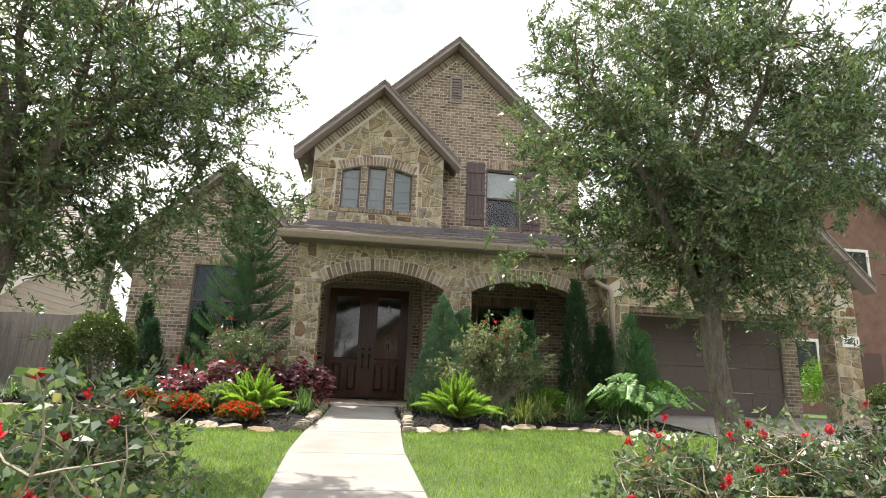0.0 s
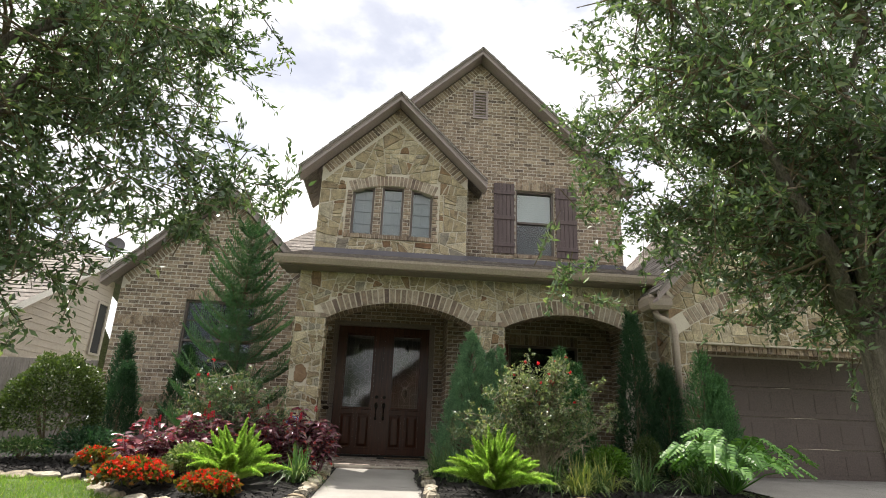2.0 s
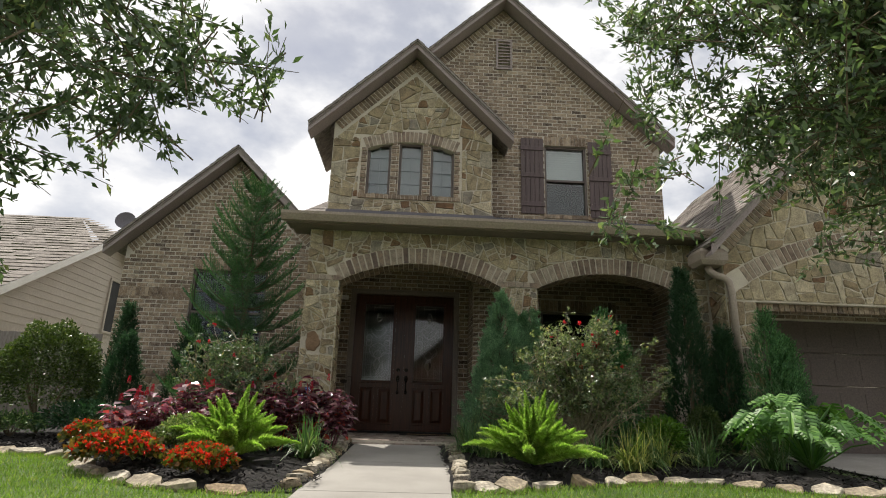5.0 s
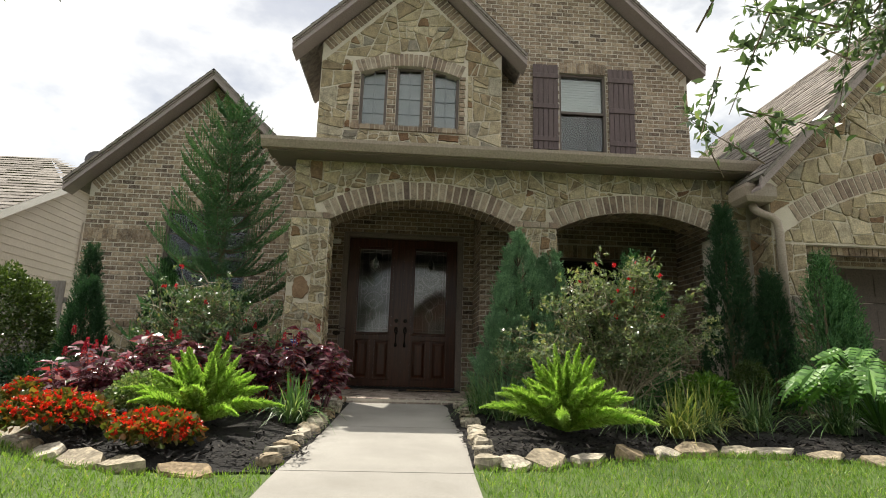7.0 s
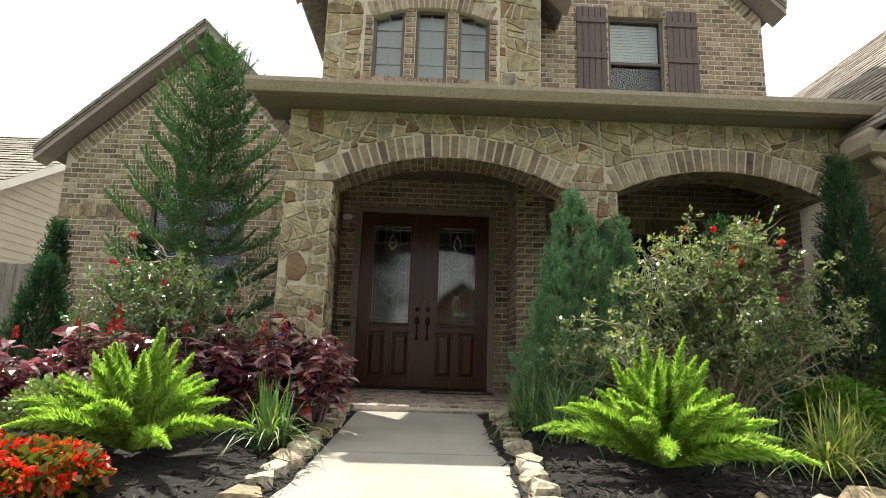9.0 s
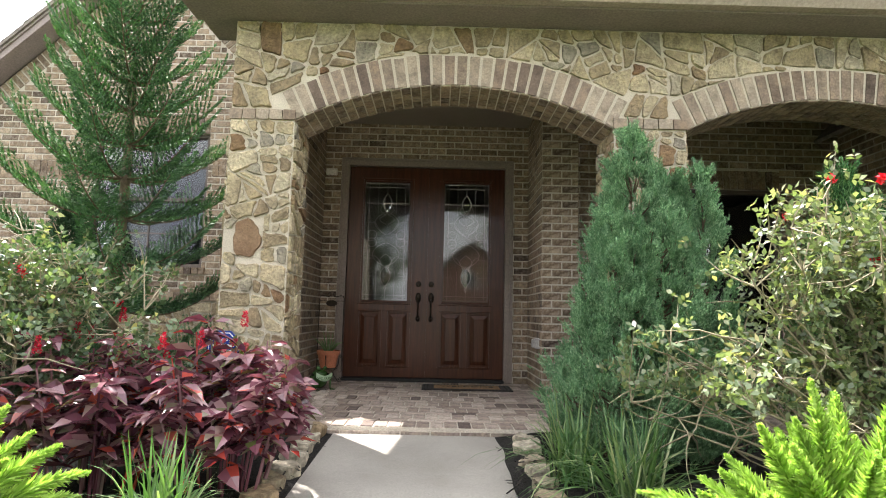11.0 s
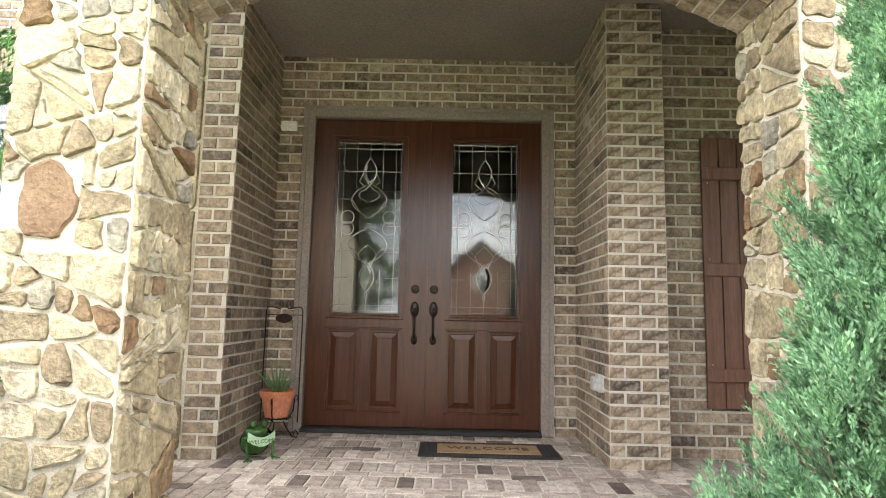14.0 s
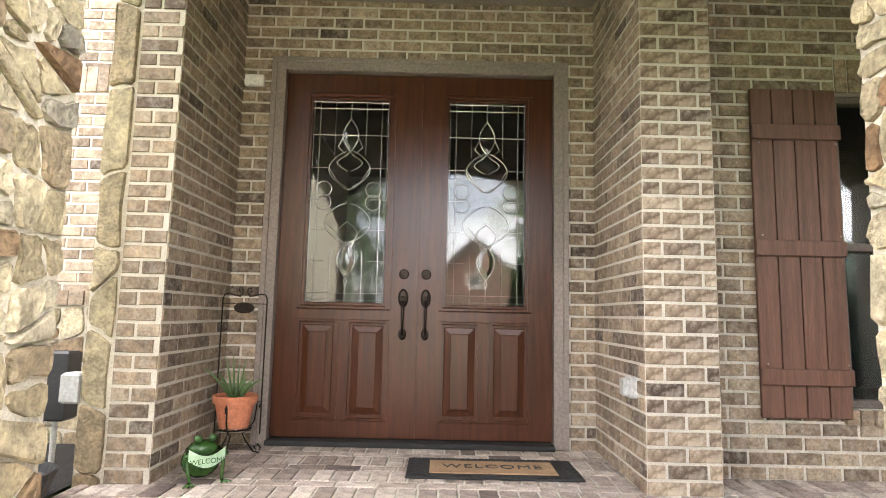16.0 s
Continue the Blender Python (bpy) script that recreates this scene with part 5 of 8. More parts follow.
M_EYE = surface("cream_paint", (0.70, 0.66, 0.50), (0.78, 0.74, 0.58), 9.0, 40.0, 0.3, 0.02)
M_GREYBOX = surface("grey_plastic", (0.38, 0.38, 0.36), (0.45, 0.45, 0.43), 6.0, 60.0, 0.5, 0.04)
M_PLASTIC = surface("black_plastic", (0.014, 0.014, 0.015), (0.026, 0.026, 0.027), 8.0, 60.0, 0.45, 0.05)
L_ALOE = leafy("aloe_leaves", [(0.0, (0.06, 0.13, 0.05)), (1.0, (0.13, 0.23, 0.09))], 0.35, 0.2)


def ring_box(m, x0, x1, z0, z1, w, y0, y1, bev=0.006):
    """A rectangular moulding of width w."""
    m.box(x0, x0 + w, y0, y1, z0, z1, bev)
    m.box(x1 - w, x1, y0, y1, z0, z1, bev)
    m.box(x0 + w, x1 - w, y0, y1, z0, z0 + w, bev)
    m.box(x0 + w, x1 - w, y0, y1, z1 - w, z1, bev)


def raised_panel(m, x0, x1, z0, z1, y):
    """A panel with sloped edges that comes proud of its sunken ground."""
    steps_ = [(0.0, 0.010), (0.020, 0.010), (0.026, 0.014), (0.062, 0.002), (0.068, -0.002)]
    k = len(m.v)
    for d, dy in steps_:
        m.v += [(x0 + d, y + dy, z0 + d), (x1 - d, y + dy, z0 + d), (x1 - d, y + dy, z1 - d), (x0 + d, y + dy, z1 - d)]
    for s in range(len(steps_) - 1):
        for i in range(4):
            j = (i + 1) % 4
            m.f.append((k + s * 4 + i, k + s * 4 + j, k + s * 4 + 4 + j, k + s * 4 + 4 + i))
    e = k + (len(steps_) - 1) * 4
    m.f.append((e, e + 1, e + 2, e + 3))


def ornament(cx, cz, s):
    """Lines of the leaded pattern, about the middle of a pane; s is its half height."""
    out = []

    def both(pts):
        out.append([(cx + x * s, cz + z * s) for x, z in pts])
        out.append([(cx - x * s, cz + z * s) for x, z in pts])

    def curve(f, n=18):
        return [f(i / n) for i in range(n + 1)]
    # upper leaf
    both(curve(lambda t: (0.075 * math.sin(math.pi * t) ** 0.9, 0.80 - 0.33 * t)))
    both([(0.075, 0.62), (0.12, 0.52), (0.04, 0.44), (0.0, 0.47)])
    # upper scrolls, that cross
    both(curve(lambda t: (0.03 + 0.17 * math.sin(math.pi * t) ** 0.8 * (1 if t < 0.9 else 0.8), 0.48 - 0.36 * t)))
    both(curve(lambda t: (0.02 + 0.10 * math.sin(math.pi * t), 0.44 - 0.16 * t)))
    both(curve(lambda t: (0.19 - 0.19 * t, 0.30 - 0.20 * math.sin(t * 1.6))))
    # side rosettes
    for zz in (0.10, -0.03):
        both(curve(lambda t: (0.24 + 0.075 * math.cos(6.283 * t), zz + 0.075 * math.sin(6.283 * t))))
    # lower loop and leaf
    both(curve(lambda t: (0.02 + 0.20 * math.sin(math.pi * t) ** 0.7, -0.04 - 0.38 * t)))
    both(curve(lambda t: (0.10 * math.sin(math.pi * t), -0.22 - 0.24 * t)))
    both(curve(lambda t: (0.20 - 0.16 * t, -0.26 - 0.22 * t * t)))
    both(curve(lambda t: (0.085 * math.sin(math.pi * t) ** 0.9, -0.42 - 0.34 * t)))
    both([(0.0, -0.76), (0.015, -0.80), (0.0, -0.84)])
    return out


def front_door():
    y = DOOR_Y
    # casing and sill
    e = thing("door_casing", (DX, y, 0), "taupe painted casing of the front door", "door frame", "", "structure")
    inv = Matrix.Translation((-DX, -y, 0))
    zt = 2.60
    for x0, x1, z0, z1 in ((DX - CASE, DX - 0.925, 0.0, zt), (DX + 0.925, DX + CASE, 0.0, zt), (DX - 0.925, DX + 0.925, zt - 0.09, zt)):
        m = Mesh()
        m.box(x0, x1, y - 0.012, y + 0.10, z0, z1, 0.008)
        w = 0.035
        if x1 - x0 < 0.2:
            o0 = x0 if x0 < DX else x1 - w
            m.box(o0, o0 + w, y - 0.028, y - 0.011, z0, z1, 0.007)
        else:
            m.box(x0 - 0.06, x1 + 0.06, y - 0.028, y - 0.011, z1 - w, z1, 0.007)
        o = m.make("casing_board", M_CASING, e)
        o.matrix_parent_inverse = inv
    m = Mesh()
    m.box(DX - 0.925, DX + 0.925, y - 0.05, y + 0.12, 0.001, 0.035, 0.006)
    o = m.make("threshold", M_BLACK, e, "black door sill")
    o.matrix_parent_inverse = inv
    door = thing("front_door", (DX, y + 0.05, 0.04), "polished mahogany double door with leaded glass, closed", "door")
    dinv = Matrix.Translation((-DX, -(y + 0.05), -0.04))

    def add(n, m, mat, parent=door, label="", smooth=False):
        o = m.make(n, mat, parent, label, smooth)
        if parent is door:
            o.matrix_parent_inverse = dinv
        return o
    yb = y + 0.045          # face of the leaf
    for sg in (-1, 1):
        a, b = (DX - 0.922, DX - 0.004) if sg < 0 else (DX + 0.004, DX + 0.922)
        g0, g1 = (-0.84, -0.305) if sg < 0 else (0.105, 0.64)
        z0, z1, gz0, gz1 = 0.04, 2.505, 0.915, 2.325
        leaf = Mesh()
        # stiles and rails
        leaf.box(a, g0 - 0.035, yb, yb + 0.045, z0, z1, 0.003)
        leaf.box(g1 + 0.035, b, yb, yb + 0.045, z0, z1, 0.003)
        leaf.box(g0 - 0.035, g1 + 0.035, yb, yb + 0.045, gz1 + 0.035, z1, 0.003)
        leaf.box(g0 - 0.035, g1 + 0.035, yb, yb + 0.045, 0.80, gz0 - 0.035, 0.003)
        leaf.box(g0 - 0.035, g1 + 0.035, yb, yb + 0.045, z0, 0.155, 0.003)
        mid = (g0 + g1) / 2
        leaf.box(mid - 0.03, mid + 0.03, yb, yb + 0.045, 0.155, 0.80, 0.003)
        leaf.box(g0 - 0.035, g1 + 0.035, yb + 0.02, yb + 0.04, 0.155, 0.80)
        body = add("leaf", leaf, M_DARKWOOD)
        for p0, p1 in ((g0 - 0.035, mid - 0.03), (mid + 0.03, g1 + 0.035)):
            pm = Mesh()
            raised_panel(pm, p0 + 0.012, p1 - 0.012, 0.167, 0.788, yb + 0.002)
            ring_box(pm, p0 - 0.006, p1 + 0.006, 0.149, 0.806, 0.022, yb - 0.012, yb + 0.006, 0.006)
            add("panel", pm, M_DARKWOOD)
        mo = Mesh()
        ring_box(mo, g0 - 0.045, g1 + 0.045, gz0 - 0.045, gz1 + 0.045, 0.028, yb - 0.018, yb + 0.02, 0.008)
        ring_box(mo, g0 - 0.02, g1 + 0.02, gz0 - 0.02, gz1 + 0.02, 0.022, yb - 0.006, yb + 0.03, 0.006)
        add("glass_moulding", mo, M_DARKWOOD)
        gl = Mesh()
        gl.box(g0 - 0.01, g1 + 0.01, yb + 0.012, yb + 0.018, gz0 - 0.01, gz1 + 0.01)
        pane = add("pane", gl, M_LEADGLASS, label="textured leaded glass pane")
        pane.visible_shadow = False
        ca = Mesh()
        yc = yb + 0.009

        def line(pts, r=0.0032):
            ca.tube([(p[0], yc, p[1]) for p in pts], [r] * len(pts), 5)
        w, h = g1 - g0, gz1 - gz0
        for q in (0.02, 0.10, 0.90, 0.98):
            line([(g0 + w * q, gz0), (g0 + w * q, gz1)])
        for q in (0.012, 0.045, 0.82, 0.955, 0.988):
            line([(g0, gz0 + h * q), (g1, gz0 + h * q)])
        for q in (0.20, 0.35, 0.50, 0.655):
            line([(g0, gz0 + h * q), (g0 + w * 0.22, gz0 + h * q)])
            line([(g1 - w * 0.22, gz0 + h * q), (g1, gz0 + h * q)])
        for q in (0.30, 0.70):
            line([(g0 + w * q, gz0), (g0 + w * q, gz0 + h * 0.25)])
            line([(g0 + w * q, gz0 + h * 0.72), (g0 + w * q, gz1)])
        line([(mid, gz0), (mid, gz0 + h * 0.08)])
        line([(mid, gz0 + h * 0.90), (mid, gz1)])
        for pts in ornament(mid, (gz0 + gz1) / 2, h / 2):
            line(pts, 0.0042)
        cm = ca.make("leading", M_CAME, pane)
        # bevelled lenses of the pattern
        bv = Mesh()
        cz, s = (gz0 + gz1) / 2, h / 2
        for zc, hh, ww in ((0.635, 0.15, 0.065), (-0.59, 0.15, 0.07)):
            k = len(bv.v)
            for t in range(16):
                w_ = 2 * math.pi * t / 16
                bv.v.append((mid + ww * s * math.sin(w_), yc + 0.004, cz + (zc + hh * math.cos(w_)) * s))
            for t in range(16):
                w_ = 2 * math.pi * t / 16
                bv.v.append((mid + 0.55 * ww * s * math.sin(w_), yc - 0.003, cz + (zc + 0.65 * hh * math.cos(w_)) * s))
            for t in range(16):
                bv.f.append((k + t, k + (t + 1) % 16, k + 16 + (t + 1) % 16, k + 16 + t))
            bv.f.append(tuple(k + 16 + t for t in range(16)))
        bv.make("bevel", M_BEVEL, pane)
        # lock and grip
        hx = DX + sg * 0.075
        d = Mesh()
        d.lathe([(0.034, 0.0), (0.034, 0.006), (0.028, 0.012), (0.018, 0.013), (0.018, 0.020), (0.010, 0.022)], (0, 0, 0), 20)
        bolt = add("deadbolt", d, M_IRON, smooth=False)
        bolt.matrix_parent_inverse = Matrix()
        bolt.matrix_basis = pose(hx - DX, yb - (y + 0.05), 1.115 - 0.04, 90, 0, 0)
        hm = Mesh()
        for zc, rx, rz in ((0.955, 0.034, 0.062), (0.715, 0.026, 0.038)):
            k = len(hm.v)
            n = 18
            for yy, sc in ((yb + 0.001, 1.0), (yb - 0.006, 1.0), (yb - 0.014, 0.72)):
                hm.v += [(hx + rx * sc * math.cos(2 * math.pi * t / n), yy, zc + rz * sc * math.sin(2 * math.pi * t / n)) for t in range(n)]
            for q in range(2):
                for t in range(n):
                    hm.f.append((k + q * n + t, k + q * n + (t + 1) % n, k + (q + 1) * n + (t + 1) % n, k + (q + 1) * n + t))
            hm.f.append(tuple(k + 2 * n + t for t in range(n)))
        hm.tube([(hx, yb - 0.012, 0.93), (hx, yb - 0.040, 0.915), (hx, yb - 0.052, 0.86), (hx, yb - 0.050, 0.79), (hx, yb - 0.035, 0.735), (hx, yb - 0.010, 0.715)], [0.010, 0.010, 0.011, 0.009, 0.008, 0.008], 8)
        hm.box(hx - 0.010, hx + 0.010, yb - 0.045, yb - 0.012, 0.958, 0.966, 0.003)
        add("handle", hm, M_IRON, label="bronze grip handle", smooth=True)
    m = Mesh()
    m.box(DX - 0.022, DX + 0.022, yb - 0.016, yb + 0.001, 0.04, 2.505, 0.006)
    add("astragal", m, M_DARKWOOD)
    # hall behind the glass
    h = Mesh()
    h.face((-1.5, y + 0.21, -0.02), (1.5, y + 0.21, -0.02), (1.5, 19.0, -0.02), (-1.5, 19.0, -0.02))
    h.face((-1.5, 19.0, -0.02), (1.5, 19.0, -0.02), (1.5, 19.0, 3.1), (-1.5, 19.0, 3.1))
    h.face((-1.5, y + 0.2, -0.02), (-1.5, 19.0, -0.02), (-1.5, 19.0, 3.1), (-1.5, y + 0.2, 3.1))
    h.face((1.5, y + 0.2, -0.02), (1.5, 19.0, -0.02), (1.5, 19.0, 3.1), (1.5, y + 0.2, 3.1))
    h.face((-1.5, y + 0.2, 3.1), (1.5, y + 0.2, 3.1), (1.5, 19.0, 3.1), (-1.5, 19.0, 3.1))
    structure(h.make("wall_hall", M_HALL), "dim entrance hall behind the door glass", "room")


def doormat():
    e = thing("doormat", (0.38, 12.99, 0.0), "black rubber mat with a tan coir panel reading welcome", "doormat")
    m = Mesh()
    m.box(-0.47, 0.47, -0.20, 0.20, 0.003, 0.014, 0.004)
    for i in range(26):
        x = -0.44 + i * 0.0352
        for yy in (-0.178, 0.178):
            m.box(x - 0.008, x + 0.008, yy - 0.008, yy + 0.008, 0.0138, 0.018, 0.002)
    for yy in (-0.12, -0.06, 0.0, 0.06, 0.12):
        for x in (-0.445, -0.41, 0.41, 0.445):
            m.box(x - 0.007, x + 0.007, yy - 0.007, yy + 0.007, 0.0138, 0.018, 0.002)
    m.make("rubber_border", M_BLACK, e)
    c = Mesh()
    c.box(-0.345, 0.345, -0.125, 0.125, 0.010, 0.020, 0.003)
    c.make("coir_panel", M_COIR, e)
    t = bpy.data.curves.new("lettering", "FONT")
    t.body, t.size, t.align_x, t.align_y, t.extrude, t.space_character = "WELCOME", 0.105, "CENTER", "CENTER", 0.001, 1.15
    t.materials.append(M_BLACK)
    o = new("lettering", t)
    o.parent = e
    o.location = (0, 0, 0.0212)


def plant_stand():
    c = (-1.12, 13.16)
    e = thing("plant_stand", (c[0], c[1], 0), "black wrought-iron plant stand with a blank oval plaque", "plant stand")
    r = 0.005
    m = Mesh()
    for sx in (-1, 1):
        m.tube([(0.135 * sx, 0.06, 0.12), (0.135 * sx, 0.06, 0.92), (0.125 * sx, 0.06, 0.945), (0.10 * sx, 0.06, 0.95), (0.06 * sx, 0.06, 0.94), (0.03 * sx, 0.06, 0.935), (0.012 * sx, 0.06, 0.96), (0.018 * sx, 0.06, 0.985), (0.036 * sx, 0.06, 0.985), (0.040 * sx, 0.06, 0.968), (0.028 * sx, 0.06, 0.962)], [r] * 11, 6)
    m.tube([(-0.135, 0.06, 0.89), (0.135, 0.06, 0.89)], [0.003] * 2, 6)
    m.make("back_frame", M_IRON, e)
    p = Mesh()
    k = 20
    p.prism([(0.062 * math.cos(2 * math.pi * t / k), 0.865 + 0.034 * math.sin(2 * math.pi * t / k)) for t in range(k)], 0.052, 0.060, lambda q, d: (q[0], d, q[1]))
    p.make("plaque", M_IRON, e)
    for a in (35, 145, 270):
        w = Vector((math.cos(radians(a)), math.sin(radians(a)), 0))
        q = Mesh()
        prof = [(0.145, 0.27), (0.150, 0.30), (0.135, 0.31), (0.128, 0.285), (0.120, 0.20), (0.085, 0.145), (0.05, 0.13), (0.07, 0.09), (0.12, 0.02), (0.155, 0.008), (0.165, 0.035), (0.145, 0.06), (0.125, 0.045), (0.135, 0.03)]
        q.tube([(w.x * d, w.y * d, z) for d, z in prof], [r] * len(prof), 6)
        q.make("leg", M_IRON, e)
    g = Mesh()
    g.tube([(0.10 * math.cos(t * 0.5236), 0.10 * math.sin(t * 0.5236), 0.165) for t in range(13)], [r] * 13, 6)
    g.make("pot_ring", M_IRON, e)
    f = thing("flower_pot", (c[0], c[1], 0.172), "terracotta flower pot with a small aloe in the stand", "flower pot")
    b = Mesh()
    b.lathe([(0.082, 0.0), (0.112, 0.135), (0.112, 0.138), (0.124, 0.140), (0.128, 0.178), (0.124, 0.184), (0.116, 0.182), (0.112, 0.160), (0.0, 0.155)], (0, 0, 0), 28)
    b.make("pot", M_TERRA, f, smooth=False)
    rr = random.Random(9)
    for k in range(15):
        a = rr.uniform(0, 6.28)
        L = rr.uniform(0.2, 0.34)
        o = rr.uniform(0.1, 1.0)
        s = Mesh()
        pts, w = [], []
        for i in range(6):
            q = i / 5
            pts.append((math.cos(a) * (0.02 + L * o * q), math.sin(a) * (0.02 + L * o * q) * 0.7, 0.155 + L * (q * (1.25 - 0.6 * o) - 0.5 * o * q ** 2.5)))
            w.append(0.011 * (1 - q) + 0.001)
        s.tube(pts, w, 5)
        s.make("leaf", L_ALOE, f, smooth=True)


def frog():
    """A garden figurine: one plain mesh."""
    m = Mesh()
    n = 20
    # squat body
    for cx, cy, cz, rx, ry, rz in ((0, 0, 0.085, 0.095, 0.085, 0.085), (0.0, -0.03, 0.150, 0.075, 0.065, 0.042), (-0.035, -0.07, 0.205, 0.021, 0.021, 0.021), (0.035, -0.07, 0.205, 0.021, 0.021, 0.021)):
        k = len(m.v)
        rings = 9
        for i in range(rings + 1):
            t = math.pi * i / rings
            for j in range(n):
                a = 2 * math.pi * j / n
                m.v.append((cx + rx * math.sin(t) * math.cos(a), cy + ry * math.sin(t) * math.sin(a), cz - rz * math.cos(t)))
        for i in range(rings):
            for j in range(n):
                m.f.append((k + i * n + j, k + i * n + (j + 1) % n, k + (i + 1) * n + (j + 1) % n, k + (i + 1) * n + j))
    for sx in (-1, 1):
        m.tube([(0.055 * sx, -0.05, 0.12), (0.085 * sx, -0.10, 0.09), (0.075 * sx, -0.12, 0.012)], [0.013, 0.010, 0.008], 7)
        for d in (-0.5, 0.0, 0.5):
            m.tube([(0.075 * sx, -0.12, 0.008), (0.075 * sx + 0.05 * math.sin(d + 0.3 * sx), -0.12 - 0.05 * math.cos(d), 0.005)], [0.007, 0.005], 6)
        m.tube([(0.07 * sx, -0.02, 0.15), (0.10 * sx, -0.10, 0.13), (0.085 * sx, -0.125, 0.135)], [0.012, 0.009, 0.011], 7)
    ob = m.make("frog_figurine", M_FROG, smooth=True)
    ob.matrix_basis = pose(-1.13, 12.74, 0.002, 0, 0, 35)
    ob.scale = (1.0, 1.0, 1.0)
    tagged(ob, "glossy green metal frog figurine on the porch bricks", "figurine")
    b = thing("welcome_banner", (-1.045, 12.625, 0.145), "pale green curved tin banner reading welcome, held by the frog", "sign")
    s = Mesh()
    for i in range(8):
        t0, t1 = i / 8, (i + 1) / 8
        s.face((-0.085 + 0.17 * t0, -0.02 * math.sin(3.14 * t0), 0.03 - 0.035 * math.sin(3.14 * t0)), (-0.085 + 0.17 * t1, -0.02 * math.sin(3.14 * t1), 0.03 - 0.035 * math.sin(3.14 * t1)), (-0.085 + 0.17 * t1, -0.02 * math.sin(3.14 * t1), -0.025 - 0.035 * math.sin(3.14 * t1)), (-0.085 + 0.17 * t0, -0.02 * math.sin(3.14 * t0), -0.025 - 0.035 * math.sin(3.14 * t0)))
    o = s.make("sheet", M_PALEGREEN, b)
    t = bpy.data.curves.new("lettering", "FONT")
    t.body, t.size, t.align_x, t.align_y, t.extrude = "WELCOME", 0.034, "CENTER", "CENTER", 0.0005
    t.materials.append(M_FROG)
    o2 = new("lettering", t)
    o2.parent = b
    o2.matrix_basis = pose(0, -0.024, -0.028, 90, 0, 0)
    b.matrix_basis = pose(-1.045, 12.60, 0.150, 0, 0, 35)


def small_things():
    e = thing("door_sensor", (-1.235, DOOR_Y - 0.02, 2.42), "small white chime box on the brick beside the door", "sensor")
    m = Mesh()
    m.box(-0.065, 0.065, -0.014, 0.012, -0.042, 0.042, 0.008)
    m.make("cover", M_WHITE, e)
    e = thing("outlet_box", (1.085, 12.74, 0.50), "grey weatherproof outlet box on the brick", "outlet")
    m = Mesh()
    m.box(-0.03, 0.022, -0.038, 0.038, -0.055, 0.055, 0.008)
    m.make("box", M_GREYBOX, e)
    m = Mesh()
    m.box(-0.062, -0.029, -0.03, 0.03, -0.045, 0.045, 0.01)
    m.make("cover", M_GREYBOX, e)
    # clutter behind the left pier
    e = thing("control_box", (-2.06, 13.0, 0.42), "black plastic timer box on a stake", "control box")
    m = Mesh()
    m.box(-0.08, 0.08, -0.06, 0.06, -0.20, 0.18, 0.012)
    m.make("case", M_PLASTIC, e)
    m = Mesh()
    m.tube([(0, 0.0, -0.46), (0, 0, -0.19)], [0.015, 0.015], 8)
    m.make("stake", M_GREYBOX, e)
    e = thing("outlet_box", (-1.73, COL_Y + 0.03, 0.45), "grey weatherproof outlet box on the stone", "outlet")
    m = Mesh()
    m.box(-0.05, 0.04, -0.05, 0.05, -0.075, 0.075, 0.012)
    m.make("box", M_GREYBOX, e)
    e = thing("planter_bowl", (-1.78, 12.25, -0.02), "low black metal planter bowl behind the pier", "planter")
    m = Mesh()
    m.lathe([(0.10, 0.0), (0.17, 0.05), (0.20, 0.13), (0.205, 0.16), (0.195, 0.16), (0.18, 0.12), (0.0, 0.10)], (0, 0, 0), 24)
    m.make("bowl", M_PLASTIC, e, smooth=False)


def lettering(e):
    cu = bpy.data.curves.new("lettering", "FONT")
    cu.body = "Secured by"
    cu.size, cu.extrude = 0.030, 0.0008
    cu.align_x = "CENTER"
    tmp = bpy.data.objects.new("lettering", cu)
    me = bpy.data.meshes.new_from_object(tmp)
    bpy.data.objects.remove(tmp)
    me.materials.clear()
    me.materials.append(M_WHITE)
    ob = new("lettering", me)
    ob.parent = e
    ob.location = (0, -0.0075, 0.630)
    ob.rotation_euler = (math.pi / 2, 0, 0)


def yard_sign():
    e = thing("yard_sign", (-1.28, 10.50, bed_level(-1.28, 10.50)), "small blue octagonal yard sign on a stake", "sign")
    m = Mesh()
    m.prism([(0.11 * math.cos(math.pi / 8 + k * math.pi / 4), 0.59 + 0.11 * math.sin(math.pi / 8 + k * math.pi / 4)) for k in range(8)], 0, 0.008, lambda p, d: (p[0], d, p[1]))
    m.make("board", M_SIGNBLUE, e)
    m = Mesh()
    m.prism([(0.098 * math.cos(math.pi / 8 + k * math.pi / 4), 0.59 + 0.098 * math.sin(math.pi / 8 + k * math.pi / 4)) for k in range(8)], -0.003, -0.0005, lambda p, d: (p[0], d, p[1]))
    m.make("border", M_WHITE, e)
    m = Mesh()
    m.prism([(0.092 * math.cos(math.pi / 8 + k * math.pi / 4), 0.59 + 0.092 * math.sin(math.pi / 8 + k * math.pi / 4)) for k in range(8)], -0.006, -0.0035, lambda p, d: (p[0], d, p[1]))
    m.make("face", M_SIGNBLUE, e)
    lettering(e)
    for z, w in ((0.60, 0.07), (0.565, 0.06)):
        b = Mesh()
        b.box(-w, w, -0.009, -0.0065, z - 0.008, z + 0.008)
        b.make("printed_bar", M_WHITE, e)
    m = Mesh()
    m.tube([(0, 0.014, 0), (0, 0.014, 0.64)], [0.006, 0.006], 6)
    m.make("stake", M_GREYBOX, e)


